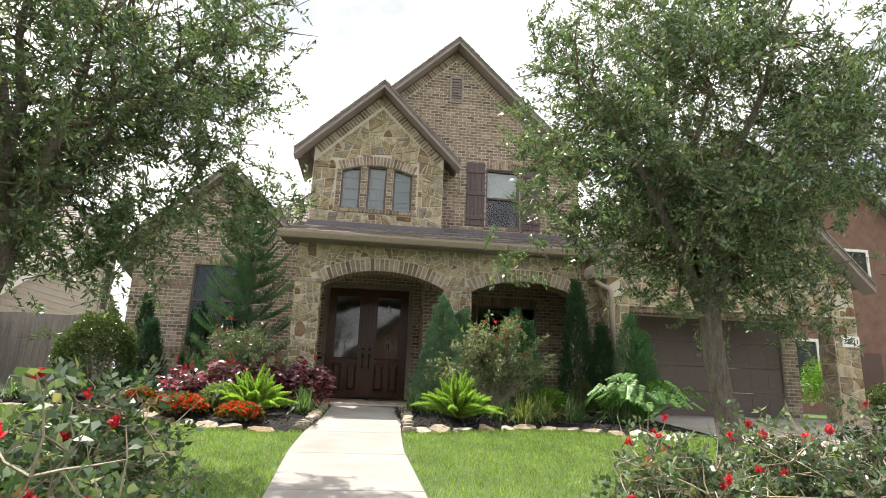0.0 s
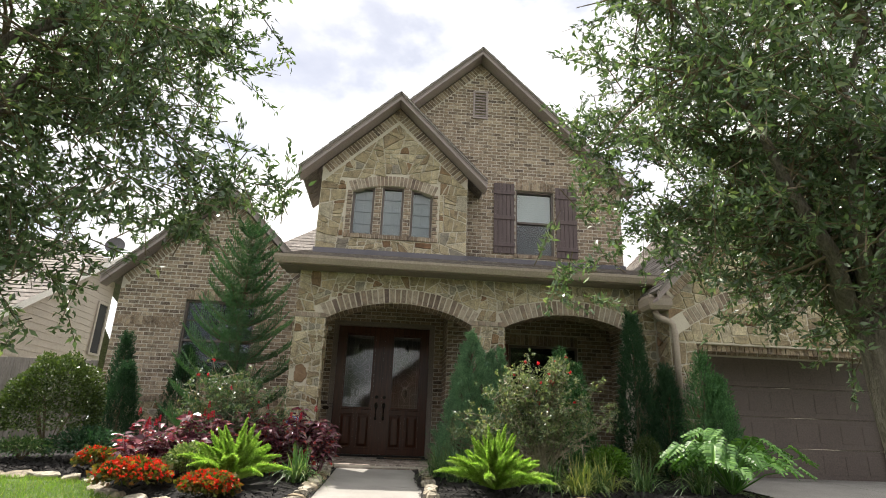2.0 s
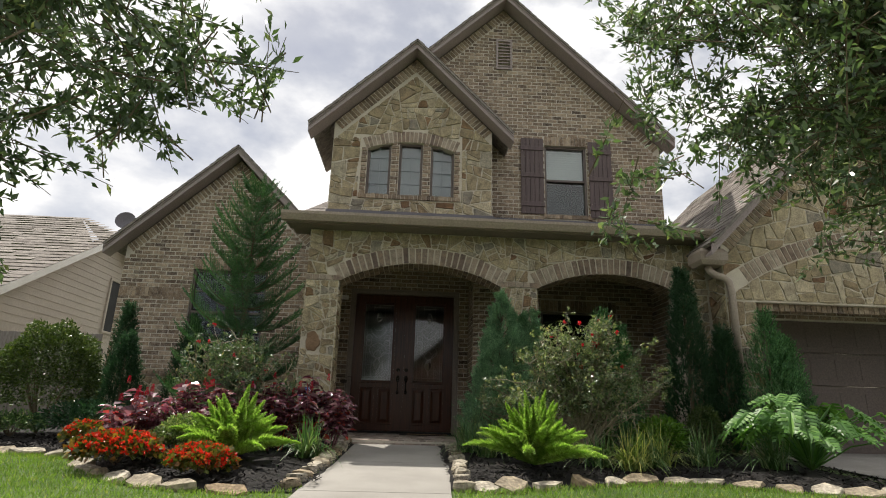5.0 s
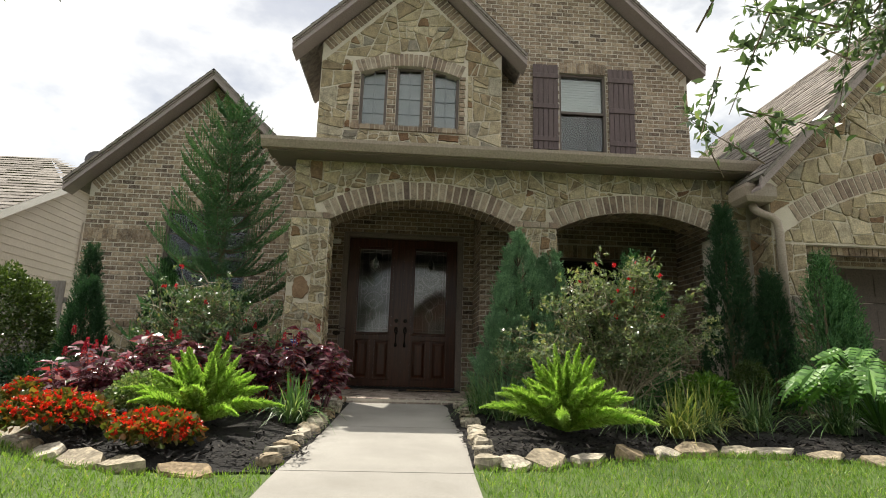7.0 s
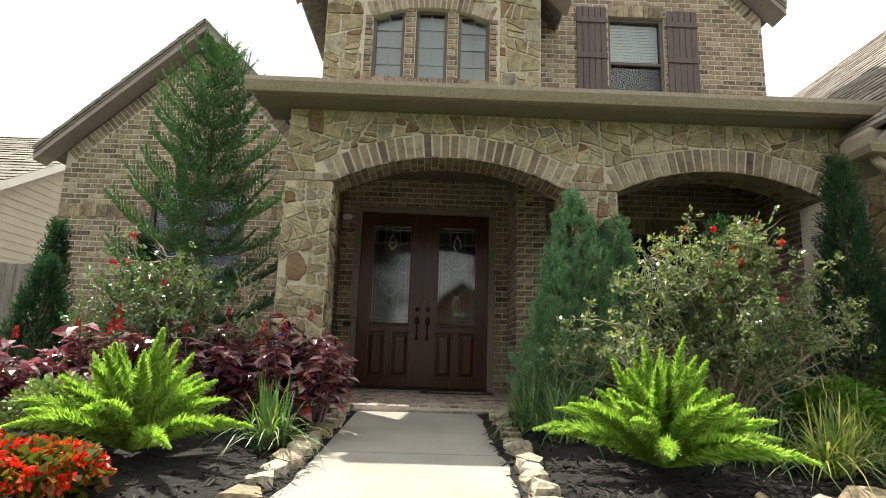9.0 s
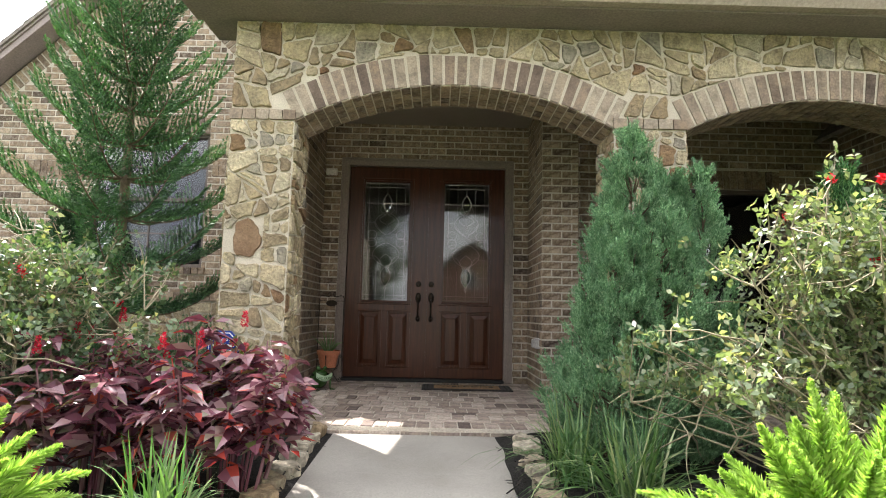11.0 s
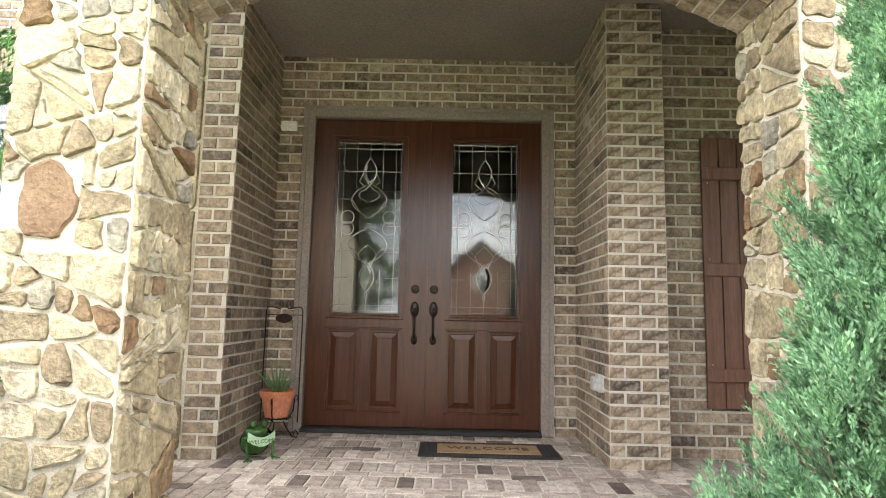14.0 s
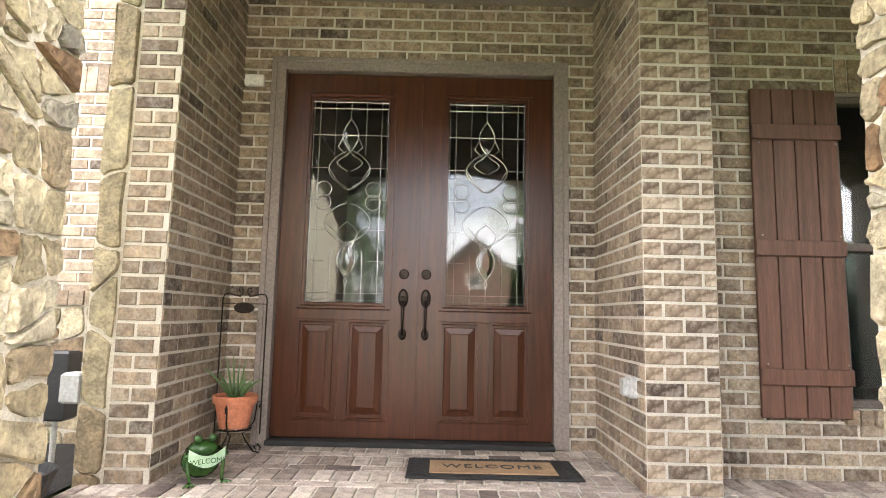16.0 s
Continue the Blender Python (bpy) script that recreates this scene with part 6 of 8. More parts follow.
def bed_level(x, y):
    return yard_height(x, y) + 0.05


M_SIGNBLUE = surface("blue_sign_paint", (0.012, 0.035, 0.22), (0.018, 0.05, 0.28), 5.0, 60.0, 0.4, 0.02)
yard_sign()
front_door()
doormat()
plant_stand()
frog()
small_things()

# ---------------------------------------------------------------- plants
def quads_mesh(name, verts, mat, parent=None, label="", smooth=False, kind=""):
    """verts: (N, 4, 3). One mesh of loose four-cornered leaves."""
    n = len(verts)
    me = bpy.data.meshes.new(name)
    me.vertices.add(n * 4)
    me.vertices.foreach_set("co", np.ascontiguousarray(verts, dtype=np.float32).ravel())
    me.loops.add(n * 4)
    me.loops.foreach_set("vertex_index", np.arange(n * 4, dtype=np.int32))
    me.polygons.add(n)
    me.polygons.foreach_set("loop_start", np.arange(0, n * 4, 4, dtype=np.int32))
    me.polygons.foreach_set("loop_total", np.full(n, 4, dtype=np.int32))
    me.materials.append(mat)
    me.update(calc_edges=True)
    me.validate()
    ob = new(name, me)
    if parent:
        ob.parent = parent
    return tagged(ob, label, "", "", kind)


def unit(a):
    return a / np.maximum(np.linalg.norm(a, axis=-1, keepdims=True), 1e-9)


def leaf_quads(pos, way, length, width, rng, fold=0.25, face_up=0.0):
    """Pointed leaves at pos that grow along way; length and width are numbers or arrays."""
    n = len(pos)
    way = unit(way)
    rand = rng.normal(size=(n, 3))
    if face_up:
        rand = rand * (1 - face_up) + np.array([0, 0, 1.0]) * face_up
    side = unit(np.cross(way, rand))
    nrm = np.cross(side, way)
    L = np.broadcast_to(np.asarray(length, float), (n,))[:, None] * rng.uniform(0.7, 1.2, (n, 1))
    W = np.broadcast_to(np.asarray(width, float), (n,))[:, None] * rng.uniform(0.8, 1.15, (n, 1)) * 0.5
    mid = pos + way * L * 0.45 + nrm * W * fold
    tip = pos + way * L - nrm * L * 0.12
    return np.stack([pos, mid + side * W, tip, mid - side * W], axis=1)


def sphere_dirs(n, rng):
    return unit(rng.normal(size=(n, 3)))


L_OAK = leafy("oak_leaves", [(0.0, (0.050, 0.088, 0.045)), (0.5, (0.098, 0.152, 0.082)), (0.9, (0.168, 0.236, 0.135)), (1.0, (0.25, 0.28, 0.14))], 0.30, 0.34, 0.7, (1.3, 1.45, 0.7))
L_JUNIPER = leafy("juniper_scale_leaves", [(0.0, (0.045, 0.12, 0.055)), (0.6, (0.095, 0.22, 0.095)), (1.0, (0.19, 0.34, 0.155))], 0.8, 0.25, 0.2, (1.2, 1.5, 0.9))
L_ARBOR = leafy("arborvitae_scale_leaves", [(0.0, (0.09, 0.19, 0.11)), (0.6, (0.185, 0.345, 0.205)), (1.0, (0.35, 0.52, 0.34))], 0.7, 0.25, 0.25, (1.3, 1.5, 0.9), 8.0, 0.66, 1.3)
L_VARI = leafy("variegated_liriope_blades", [(0.0, (0.10, 0.17, 0.05)), (0.5, (0.20, 0.27, 0.08)), (1.0, (0.50, 0.48, 0.20))], 0.4, 0.3)
L_PINKFLOWER = leafy("pink_red_petals", [(0.0, (0.45, 0.03, 0.06)), (1.0, (0.70, 0.14, 0.18))], 0.5, 0.3, 0.3, (1.3, 0.9, 0.9))
L_DARKJUN = leafy("dark_juniper_leaves", [(0.0, (0.018, 0.050, 0.026)), (0.6, (0.034, 0.085, 0.042)), (1.0, (0.06, 0.125, 0.06))], 0.6, 0.25, 0.3, (1.2, 1.5, 0.9))
L_FERN = leafy("foxtail_fern_needles", [(0.0, (0.22, 0.36, 0.07)), (0.6, (0.36, 0.52, 0.13)), (1.0, (0.52, 0.66, 0.22))], 0.5, 0.42, 0.3, (1.3, 1.5, 0.7))
L_BOX = leafy("boxwood_leaves", [(0.0, (0.030, 0.055, 0.015)), (0.7, (0.070, 0.11, 0.030)), (1.0, (0.12, 0.16, 0.05))], 0.35, 0.25)
L_LIME = leafy("bright_green_leaves", [(0.0, (0.07, 0.16, 0.025)), (0.7, (0.12, 0.25, 0.04)), (1.0, (0.2, 0.34, 0.07))], 0.4, 0.35)
L_ROSE = leafy("rose_leaves", [(0.0, (0.075, 0.11, 0.06)), (0.55, (0.16, 0.215, 0.12)), (0.88, (0.28, 0.32, 0.21)), (1.0, (0.36, 0.32, 0.19))], 0.32, 0.34, 0.7)
L_REDROSE = leafy("red_rose_leaves", [(0.0, (0.04, 0.075, 0.038)), (0.55, (0.085, 0.14, 0.072)), (0.9, (0.17, 0.235, 0.145)), (1.0, (0.27, 0.25, 0.12))], 0.35, 0.28, 0.6)
L_PETAL = leafy("red_petals", [(0.0, (0.50, 0.012, 0.025)), (0.7, (0.68, 0.03, 0.05)), (1.0, (0.75, 0.10, 0.13))], 0.5, 0.3, 0.3, (1.3, 0.9, 0.9))
L_BEGONIA = leafy("begonia_leaves", [(0.0, (0.05, 0.075, 0.015)), (0.5, (0.11, 0.125, 0.03)), (0.8, (0.20, 0.09, 0.03)), (1.0, (0.30, 0.22, 0.05))], 0.35, 0.3)
L_BEGFLOWER = leafy("begonia_petals", [(0.0, (0.60, 0.015, 0.012)), (0.7, (0.74, 0.045, 0.02)), (1.0, (0.78, 0.20, 0.06))], 0.45, 0.3, 0.3, (1.3, 0.9, 0.8))
L_BURG = leafy("burgundy_leaves", [(0.0, (0.10, 0.032, 0.055)), (0.45, (0.21, 0.085, 0.12)), (0.80, (0.40, 0.26, 0.29)), (0.90, (0.13, 0.18, 0.06)), (0.93, (0.42, 0.07, 0.06)), (1.0, (0.46, 0.10, 0.08))], 0.25, 0.32, 0.8, (1.3, 0.75, 0.85))
L_SPIKE = leafy("crimson_flower_spikes", [(0.0, (0.32, 0.006, 0.025)), (1.0, (0.56, 0.02, 0.06))], 0.6, 0.2, 0.3, (1.3, 0.9, 0.9))
L_PALE = leafy("pale_variegated_leaves", [(0.0, (0.08, 0.14, 0.05)), (0.6, (0.16, 0.24, 0.09)), (1.0, (0.38, 0.42, 0.24))], 0.4, 0.3)
L_LIRI = leafy("liriope_blades", [(0.0, (0.05, 0.12, 0.045)), (0.6, (0.10, 0.19, 0.07)), (0.86, (0.20, 0.28, 0.14)), (1.0, (0.46, 0.49, 0.33))], 0.4, 0.3)
L_PHILO = leafy("philodendron_leaves", [(0.0, (0.05, 0.13, 0.03)), (0.6, (0.11, 0.25, 0.06)), (1.0, (0.18, 0.34, 0.09))], 0.42, 0.36)
L_PINE = leafy("norfolk_pine_needles", [(0.0, (0.028, 0.082, 0.040)), (0.6, (0.056, 0.142, 0.064)), (1.0, (0.11, 0.235, 0.105))], 0.45, 0.22)
L_GRASS = leafy("grass_blades", [(0.0, (0.10, 0.19, 0.035)), (0.6, (0.17, 0.29, 0.06)), (0.9, (0.25, 0.36, 0.09)), (1.0, (0.40, 0.38, 0.17))], 0.5, 0.35)
M_BARK = surface("grey_oak_bark", (0.10, 0.083, 0.068), (0.22, 0.19, 0.16), 10.0, 38.0, 0.95, 0.9, 0.03, stretch=(3, 3, 0.7))
M_TWIG = surface("brown_twig", (0.09, 0.065, 0.04), (0.18, 0.14, 0.09), 12.0, 60.0, 0.85, 0.3)
M_CANE = surface("grey_brown_cane", (0.16, 0.145, 0.09), (0.36, 0.31, 0.22), 9.0, 60.0, 0.7, 0.3)


def wander(start, way, length, n, r, bend=0.25, lift=0.0):
    """A wandering line of n + 1 points."""
    p, d = Vector(start), Vector(way).normalized()
    out = [tuple(p)]
    for _ in range(n):
        d = (d + Vector((r.gauss(0, bend), r.gauss(0, bend), r.gauss(0, bend) + lift)) * (1 / math.sqrt(n))).normalized()
        p = p + d * (length / n)
        out.append(tuple(p))
    return out


def oak_tree(name, base, height, fork_z, radius, crown_c, crown_r, count, seed, label, lean=(0, 0), hang=None, gap=0.45, leaf=0.066):
    r = random.Random(seed)
    rng = np.random.default_rng(seed)
    e = thing(name, base, label, "tree")
    fork = Vector((lean[0], lean[1], fork_z))
    t = Mesh()
    pts, rad = [], []
    for i in range(9):
        q = i / 8
        pts.append((fork.x * q + 0.015 * math.sin(q * 7), fork.y * q, fork.z * q - 0.05 * (1 - q)))
        rad.append(radius * (1.35 - 0.45 * min(1, q * 5) - 0.1 * q))
    t.tube(pts, rad, 14)
    t.make("trunk", M_BARK, e, smooth=True)
    cc, cr = Vector(crown_c) - Vector(base), Vector(crown_r)
    limbs, tips, twigs = Mesh(), [], Mesh()
    for k in range(9):
        a = 2 * math.pi * k / 9 + r.uniform(-0.25, 0.25)
        up = r.uniform(0.05, 0.9)
        goal = cc + Vector((math.cos(a) * cr.x * r.uniform(0.5, 0.85), math.sin(a) * cr.y * r.uniform(0.5, 0.85), cr.z * (up - 0.25)))
        start = fork + Vector((0, 0, r.uniform(-0.15, 0.25)))
        d = goal - start
        pts = [tuple(start + d * q + Vector((r.gauss(0, 0.05), r.gauss(0, 0.05), 0.22 * math.sin(q * 3.14) * d.length * 0.3))) for q in (0, 0.2, 0.4, 0.6, 0.8, 1)]
        limbs.tube(pts, [radius * s for s in (0.55, 0.42, 0.32, 0.22, 0.14, 0.06)], 8)
        for q in pts[1:]:
            for _ in range(5):
                line = wander(q, Vector((r.gauss(0, 1), r.gauss(0, 1), r.gauss(0.15, 0.7))), r.uniform(0.5, 1.0), 4, r, 0.5)
                twigs.tube(line, [0.014, 0.011, 0.008, 0.005, 0.003], 5, False)
                tips += line[1:]
    limbs.make("limb", M_BARK, e, smooth=True)
    # clumps of leaves within an uneven crown, denser outwards
    n_cl = count // 220
    dirs = sphere_dirs(n_cl, rng)
    rr = rng.uniform(gap, 1.0, (n_cl, 1)) ** 0.6
    cl = dirs * rr * np.array(cr) + np.array(cc)
    wob = np.array([noise.noise(Vector(p) * 0.9) for p in cl])
    cl = cl[wob > -0.22]
    cl = (cl[:, None, :] + rng.normal(size=(len(cl), 5, 3)) * np.array([0.14, 0.14, 0.10])).reshape(-1, 3)
    tip_arr = np.array(tips)
    near = tip_arr[rng.integers(0, len(tip_arr), len(cl) // 3)]
    cl = np.concatenate([cl, near])
    if hang is not None:
        for hx, hy, hz, hr, hn in hang:
            cl = np.concatenate([cl, np.array([hx, hy, hz]) - np.array(base) + rng.normal(size=(hn, 3)) * np.array([hr, hr, hr * 0.6])])
    shoot = unit(rng.normal(size=(len(cl), 3)) + np.array([0, 0, 0.1]) + unit(cl - np.array(cc)) * 0.7)
    per = 34
    s = rng.uniform(-0.5, 1.0, (len(cl), per, 1)) * rng.uniform(0.18, 0.34, (len(cl), 1, 1))
    pos = cl[:, None, :] + shoot[:, None, :] * s + rng.normal(size=(len(cl), per, 3)) * 0.018
    way = shoot[:, None, :] * 0.7 + rng.normal(size=(len(cl), per, 3)) * 0.75
    q = leaf_quads(pos.reshape(-1, 3), way.reshape(-1, 3), leaf, leaf * 0.36, rng, 0.3)
    quads_mesh("crown", q, L_OAK, e)
    for c, d in list(zip(cl, shoot))[:: 1]:
        a = Vector(c) - Vector(d) * 0.2
        twigs.tube([tuple(a), tuple(Vector(c) + Vector(d) * 0.28)], [0.005, 0.002], 3, False)
    twigs.make("twigs", M_TWIG, e, kind="stuff")
    return e


def foxtail_fern(at, spread, height, n, seed, label):
    """Bottle-brush plumes that rise from one crown, the outer ones arching down to the ground."""
    rng = np.random.default_rng(seed)
    r = random.Random(seed)
    e = thing("foxtail_fern", at, label, "fern", "foxtail ferns by the walk")
    allq = []
    stems = Mesh()
    for k in range(n):
        a = k * 2.39996 + r.uniform(-0.25, 0.25)
        out = min(1.0, 0.10 + 0.92 * ((k + 0.5) / n) ** 1.0)
        L = height * r.uniform(0.8, 1.15)
        w = Vector((math.cos(a), math.sin(a), 0))
        turn = r.uniform(-0.12, 0.12)
        pts = []
        for i in range(12):
            q = i / 11
            reach = spread * out * r.uniform(0.995, 1.005) * (q ** 1.1)
            z = L * (q * (1.30 - 0.50 * out) - 0.52 * out * out * q ** 2.6)
            side = turn * q * q
            pts.append(np.array([w.x * reach - w.y * side, w.y * reach + w.x * side, max(z, 0.02) + 0.03]))
        pts = np.array(pts)
        stems.tube([tuple(p) for p in pts], [0.006] * 12, 4, False)
        m = 900
        t = rng.uniform(0.10, 1.0, m)
        seg = np.clip((t * 11).astype(int), 0, 10)
        f = (t * 11 - seg)[:, None]
        p = pts[seg] * (1 - f) + pts[seg + 1] * f
        along = unit(pts[seg + 1] - pts[seg])
        rad = unit(np.cross(along, rng.normal(size=(m, 3))))
        wide = 0.078 * np.minimum(1.0, (1.03 - t) * 2.2 + 0.10) * np.minimum(1, t * 3.5) * rng.uniform(0.85, 1.08, m)
        allq.append(leaf_quads(p, rad + along * 1.05, wide, 0.0115, rng, 0.1))
    stems.make("stems", L_FERN, e, kind="stuff")
    quads_mesh("fronds", np.concatenate(allq), L_FERN, e)
    return e


def arborvitae(at, radius, height, tufts, seed, label, tops):
    """A broad evergreen of many upright feathery tufts round bare brown twigs. tops: (dx, dy, share of height, share of radius)."""
    rng = np.random.default_rng(seed)
    r = random.Random(seed)
    e = thing("arborvitae", at, label, "evergreen")
    t = Mesh()
    parts_ = []
    for dx, dy, sh, sr in tops:
        t.tube([(dx * 0.3, dy * 0.3, 0), (dx, dy, height * sh * 0.45), (dx, dy, height * sh * 0.8)], [0.03, 0.014, 0.004], 6, False)
        n = int(tufts * sh * sr / sum(q[2] * q[3] for q in tops))
        u = rng.uniform(0, 1, n) ** 1.25
        prof = np.minimum(1.0, u * 3 + 0.74) * (1 - u) ** 0.72 * 1.14
        a = rng.uniform(0, 2 * math.pi, n)
        rr = rng.uniform(0.50, 0.96, n) * prof * radius * sr
        c = np.stack([dx + np.cos(a) * rr, dy + np.sin(a) * rr, u * height * sh * 0.93], axis=1)
        lean = (0.55 - 0.35 * u)[:, None]
        grow = unit(np.stack([np.cos(a), np.sin(a), np.zeros(n)], axis=1) * lean + np.array([0, 0, 1.0]) + rng.normal(size=(n, 3)) * 0.13)
        size = (0.23 - 0.09 * u) * rng.uniform(0.65, 1.25, n)
        for k in range(0, n, 6):
            p, q = c[k], grow[k]
            t.tube([(dx, dy, max(0.0, p[2] - 0.10)), tuple(p), tuple(p + q * size[k] * 0.6)], [0.006, 0.004, 0.002], 4, False)
        nb, nl = 10, 36
        along = rng.uniform(0.0, 0.62, (n, nb, 1))
        start = c[:, None, :] + grow[:, None, :] * along * size[:, None, None]
        bw = unit(grow[:, None, :] + unit(rng.normal(size=(n, nb, 3))) * 0.42)
        bl = size[:, None, None] * (1.0 - along) * rng.uniform(0.6, 1.05, (n, nb, 1))
        s = rng.uniform(0.0, 1.0, (n, nb, nl, 1))
        pos = start[:, :, None, :] + bw[:, :, None, :] * s * bl[:, :, None, :] + rng.normal(size=(n, nb, nl, 3)) * 0.0035
        way = bw[:, :, None, :] + rng.normal(size=(n, nb, nl, 3)) * 0.30
        parts_.append(leaf_quads(pos.reshape(-1, 3), way.reshape(-1, 3), 0.0165, 0.0056, rng, 0.3))
    t.make("twigs", M_TWIG, e, kind="stuff")
    quads_mesh("foliage", np.concatenate(parts_), L_ARBOR, e)
    return e


def conifer(at, radius, height, count, seed, label, mat, tops=1, leaf=0.062, category="juniper"):
    """An upright juniper: flat sprays that point up and outwards."""
    rng = np.random.default_rng(seed)
    e = thing("juniper", at, label, category, "upright junipers by the house")
    t = Mesh()
    t.tube([(0, 0, 0), (0, 0, height * 0.8)], [0.03, 0.008], 6)
    t.make("trunk", M_TWIG, e)
    parts_ = []
    for k in range(tops):
        ox, oy = (0, 0) if k == 0 else (rng.uniform(0.25, 0.8) * radius, rng.uniform(-0.4, 0.2) * radius)
        hh = height * (1 if k == 0 else rng.uniform(0.72, 0.92))
        rad = radius * (1 if k == 0 else 0.68)
        n = count // tops // 22
        u = rng.uniform(0.0, 1.0, n)
        prof = np.minimum(1.0, (u * 5 + 0.45)) * (1 - u) ** 0.88 * 1.14
        a = rng.uniform(0, 2 * math.pi, n)
        rr = rng.uniform(0.55, 1.03, n) ** 0.5 * prof * rad * (1 + 0.15 * np.sin(a * 5 + u * 20))
        c = np.stack([ox + np.cos(a) * rr, oy + np.sin(a) * rr, u * hh * 0.95 + 0.02], axis=1)
        grow = unit(np.stack([np.cos(a) * 0.5, np.sin(a) * 0.5, np.full(n, 1.0)], axis=1) + rng.normal(size=(n, 3)) * 0.22)
        s = rng.uniform(0, 1, (n, 22, 1))
        pos = c[:, None, :] + grow[:, None, :] * s * (0.16 if leaf > 0.05 else 0.085) + rng.normal(size=(n, 22, 3)) * (0.006 if leaf > 0.05 else 0.004)
        sidev = unit(np.cross(grow, rng.normal(size=(n, 3))))
        way = grow[:, None, :] + sidev[:, None, :] * rng.choice([-0.8, 0.8], (n, 22, 1)) * rng.uniform(0.3, 1.0, (n, 22, 1))
        parts_.append(leaf_quads(pos.reshape(-1, 3), way.reshape(-1, 3), leaf * 0.62, leaf * (0.14 if leaf > 0.05 else 0.20), rng, 0.3))
    quads_mesh("foliage", np.concatenate(parts_), mat, e)
    return e


def mound(name, at, radii, count, leaf, width, mat, seed, label, category, shell=0.8, group="", flowers=None, face_up=0.3):
    """A rounded plant of many leaves, with or without flowers."""
    rng = np.random.default_rng(seed)
    e = thing(name, at, label, category, group)
    d = sphere_dirs(count, rng)
    d[:, 2] = np.abs(d[:, 2]) * 1.0 - 0.35 * (rng.uniform(0, 1, count) < 0.4)
    d = unit(d)
    rr = rng.uniform(shell, 1.03, (count, 1)) * (1 + 0.06 * np.sin(d[:, :1] * 9 + d[:, 1:2] * 7))
    pos = d * rr * np.array(radii) + np.array([0, 0, radii[2] * 0.75])
    pos[:, 2] = np.maximum(pos[:, 2], 0.015)
    way = d + rng.normal(size=(count, 3)) * 0.6
    quads_mesh("foliage", leaf_quads(pos, way, leaf, width, rng, 0.3, face_up), mat, e)
    stems = Mesh()
    r = random.Random(seed)
    for k in range(14):
        a = r.uniform(0, 6.28)
        stems.tube([(0, 0, 0), (math.cos(a) * radii[0] * 0.4, math.sin(a) * radii[1] * 0.4, radii[2] * 0.8), (math.cos(a) * radii[0] * 0.75, math.sin(a) * radii[1] * 0.75, radii[2] * 1.2)], [0.010, 0.006, 0.003], 4, False)
    stems.make("stems", M_TWIG, e, kind="stuff")
    if flowers:
        fn, fmat, size = flowers
        d = sphere_dirs(fn, rng)
        d[:, 2] = np.abs(d[:, 2]) * 1.2
        d = unit(d)
        c = d * np.array(radii) * 1.03 + np.array([0, 0, radii[2] * 0.75])
        pos = np.repeat(c, 9, axis=0) + rng.normal(size=(fn * 9, 3)) * size * 0.22
        way = np.repeat(d, 9, axis=0) * 0.5 + rng.normal(size=(fn * 9, 3))
        quads_mesh("flowers", leaf_quads(pos, way, size, size * 0.75, rng, 0.4), fmat, e, kind="stuff")
    return e


def rose_bush(name, at, radii, canes, leaves_n, blooms, seed, label, leaf=0.05, bloom=0.03, group="", bloom_mat=None, leaf_mat=None, low=0.0):
    """Arching thorny canes with leaflets along their twigs, and red blooms."""
    r = random.Random(seed)
    rng = np.random.default_rng(seed)
    e = thing(name, at, label, "shrub", group)
    m = Mesh()
    spots = []
    for k in range(canes):
        a = r.uniform(0, 6.28)
        o = r.uniform(0.15, 1.0)
        goal = Vector((math.cos(a) * radii[0] * o, math.sin(a) * radii[1] * o, radii[2] * math.sqrt(max(0.12, 1.1 - o * o)) * r.uniform(0.75, 1.08)))
        pts = []
        for i in range(7):
            q = i / 6
            pts.append(Vector((goal.x * q ** 1.3, goal.y * q ** 1.3, goal.z * (q ** 0.8))) + Vector((r.gauss(0, 0.02), r.gauss(0, 0.02), 0)))
        m.tube([tuple(p) for p in pts], [0.011, 0.010, 0.008, 0.007, 0.005, 0.004, 0.003], 5, False)
        for i in range(2, 7):
            for _ in range(3):
                d = Vector((r.gauss(0, 1), r.gauss(0, 1), r.gauss(0.4, 0.7)))
                line = wander(pts[i], d, r.uniform(0.12, 0.30), 3, r, 0.4)
                m.tube(line, [0.0045, 0.0035, 0.0025, 0.0015], 4, False)
                spots += line[1:]
    m.make("canes", M_CANE, e, kind="stuff")
    sp = np.array(spots)
    sp = sp[sp[:, 2] > low]
    n = leaves_n // 5
    c = sp[rng.integers(0, len(sp), n)] + rng.normal(size=(n, 3)) * 0.035
    w = unit(rng.normal(size=(n, 3)) + np.array([0, 0, 0.3]))
    side = unit(np.cross(w, rng.normal(size=(n, 3))))
    qs = []
    for off, sd in ((0.0, 0.9), (0.0, -0.9), (0.55, 0.8), (0.55, -0.8), (1.0, 0.0)):
        qs.append(leaf_quads(c + w * off * leaf, w * (0.5 if sd else 1) + side * sd, leaf, leaf * 0.62, rng, 0.25, 0.45))
    quads_mesh("foliage", np.concatenate(qs), leaf_mat or L_ROSE, e)
    top = sp[np.argsort(-(sp[:, 2] + rng.normal(size=len(sp)) * radii[2] * 0.35))][: blooms * 3]
    c = top[rng.integers(0, len(top), blooms)] + np.array([0, 0, 0.02])
    for q in c:
        pos = q + rng.normal(size=(16, 3)) * bloom * 0.2
        way = rng.normal(size=(16, 3)) + np.array([0, 0, 0.5])
        quads_mesh("bloom", leaf_quads(pos, way, bloom, bloom * 0.9, rng, 0.5), bloom_mat or L_PETAL, e)
    return e


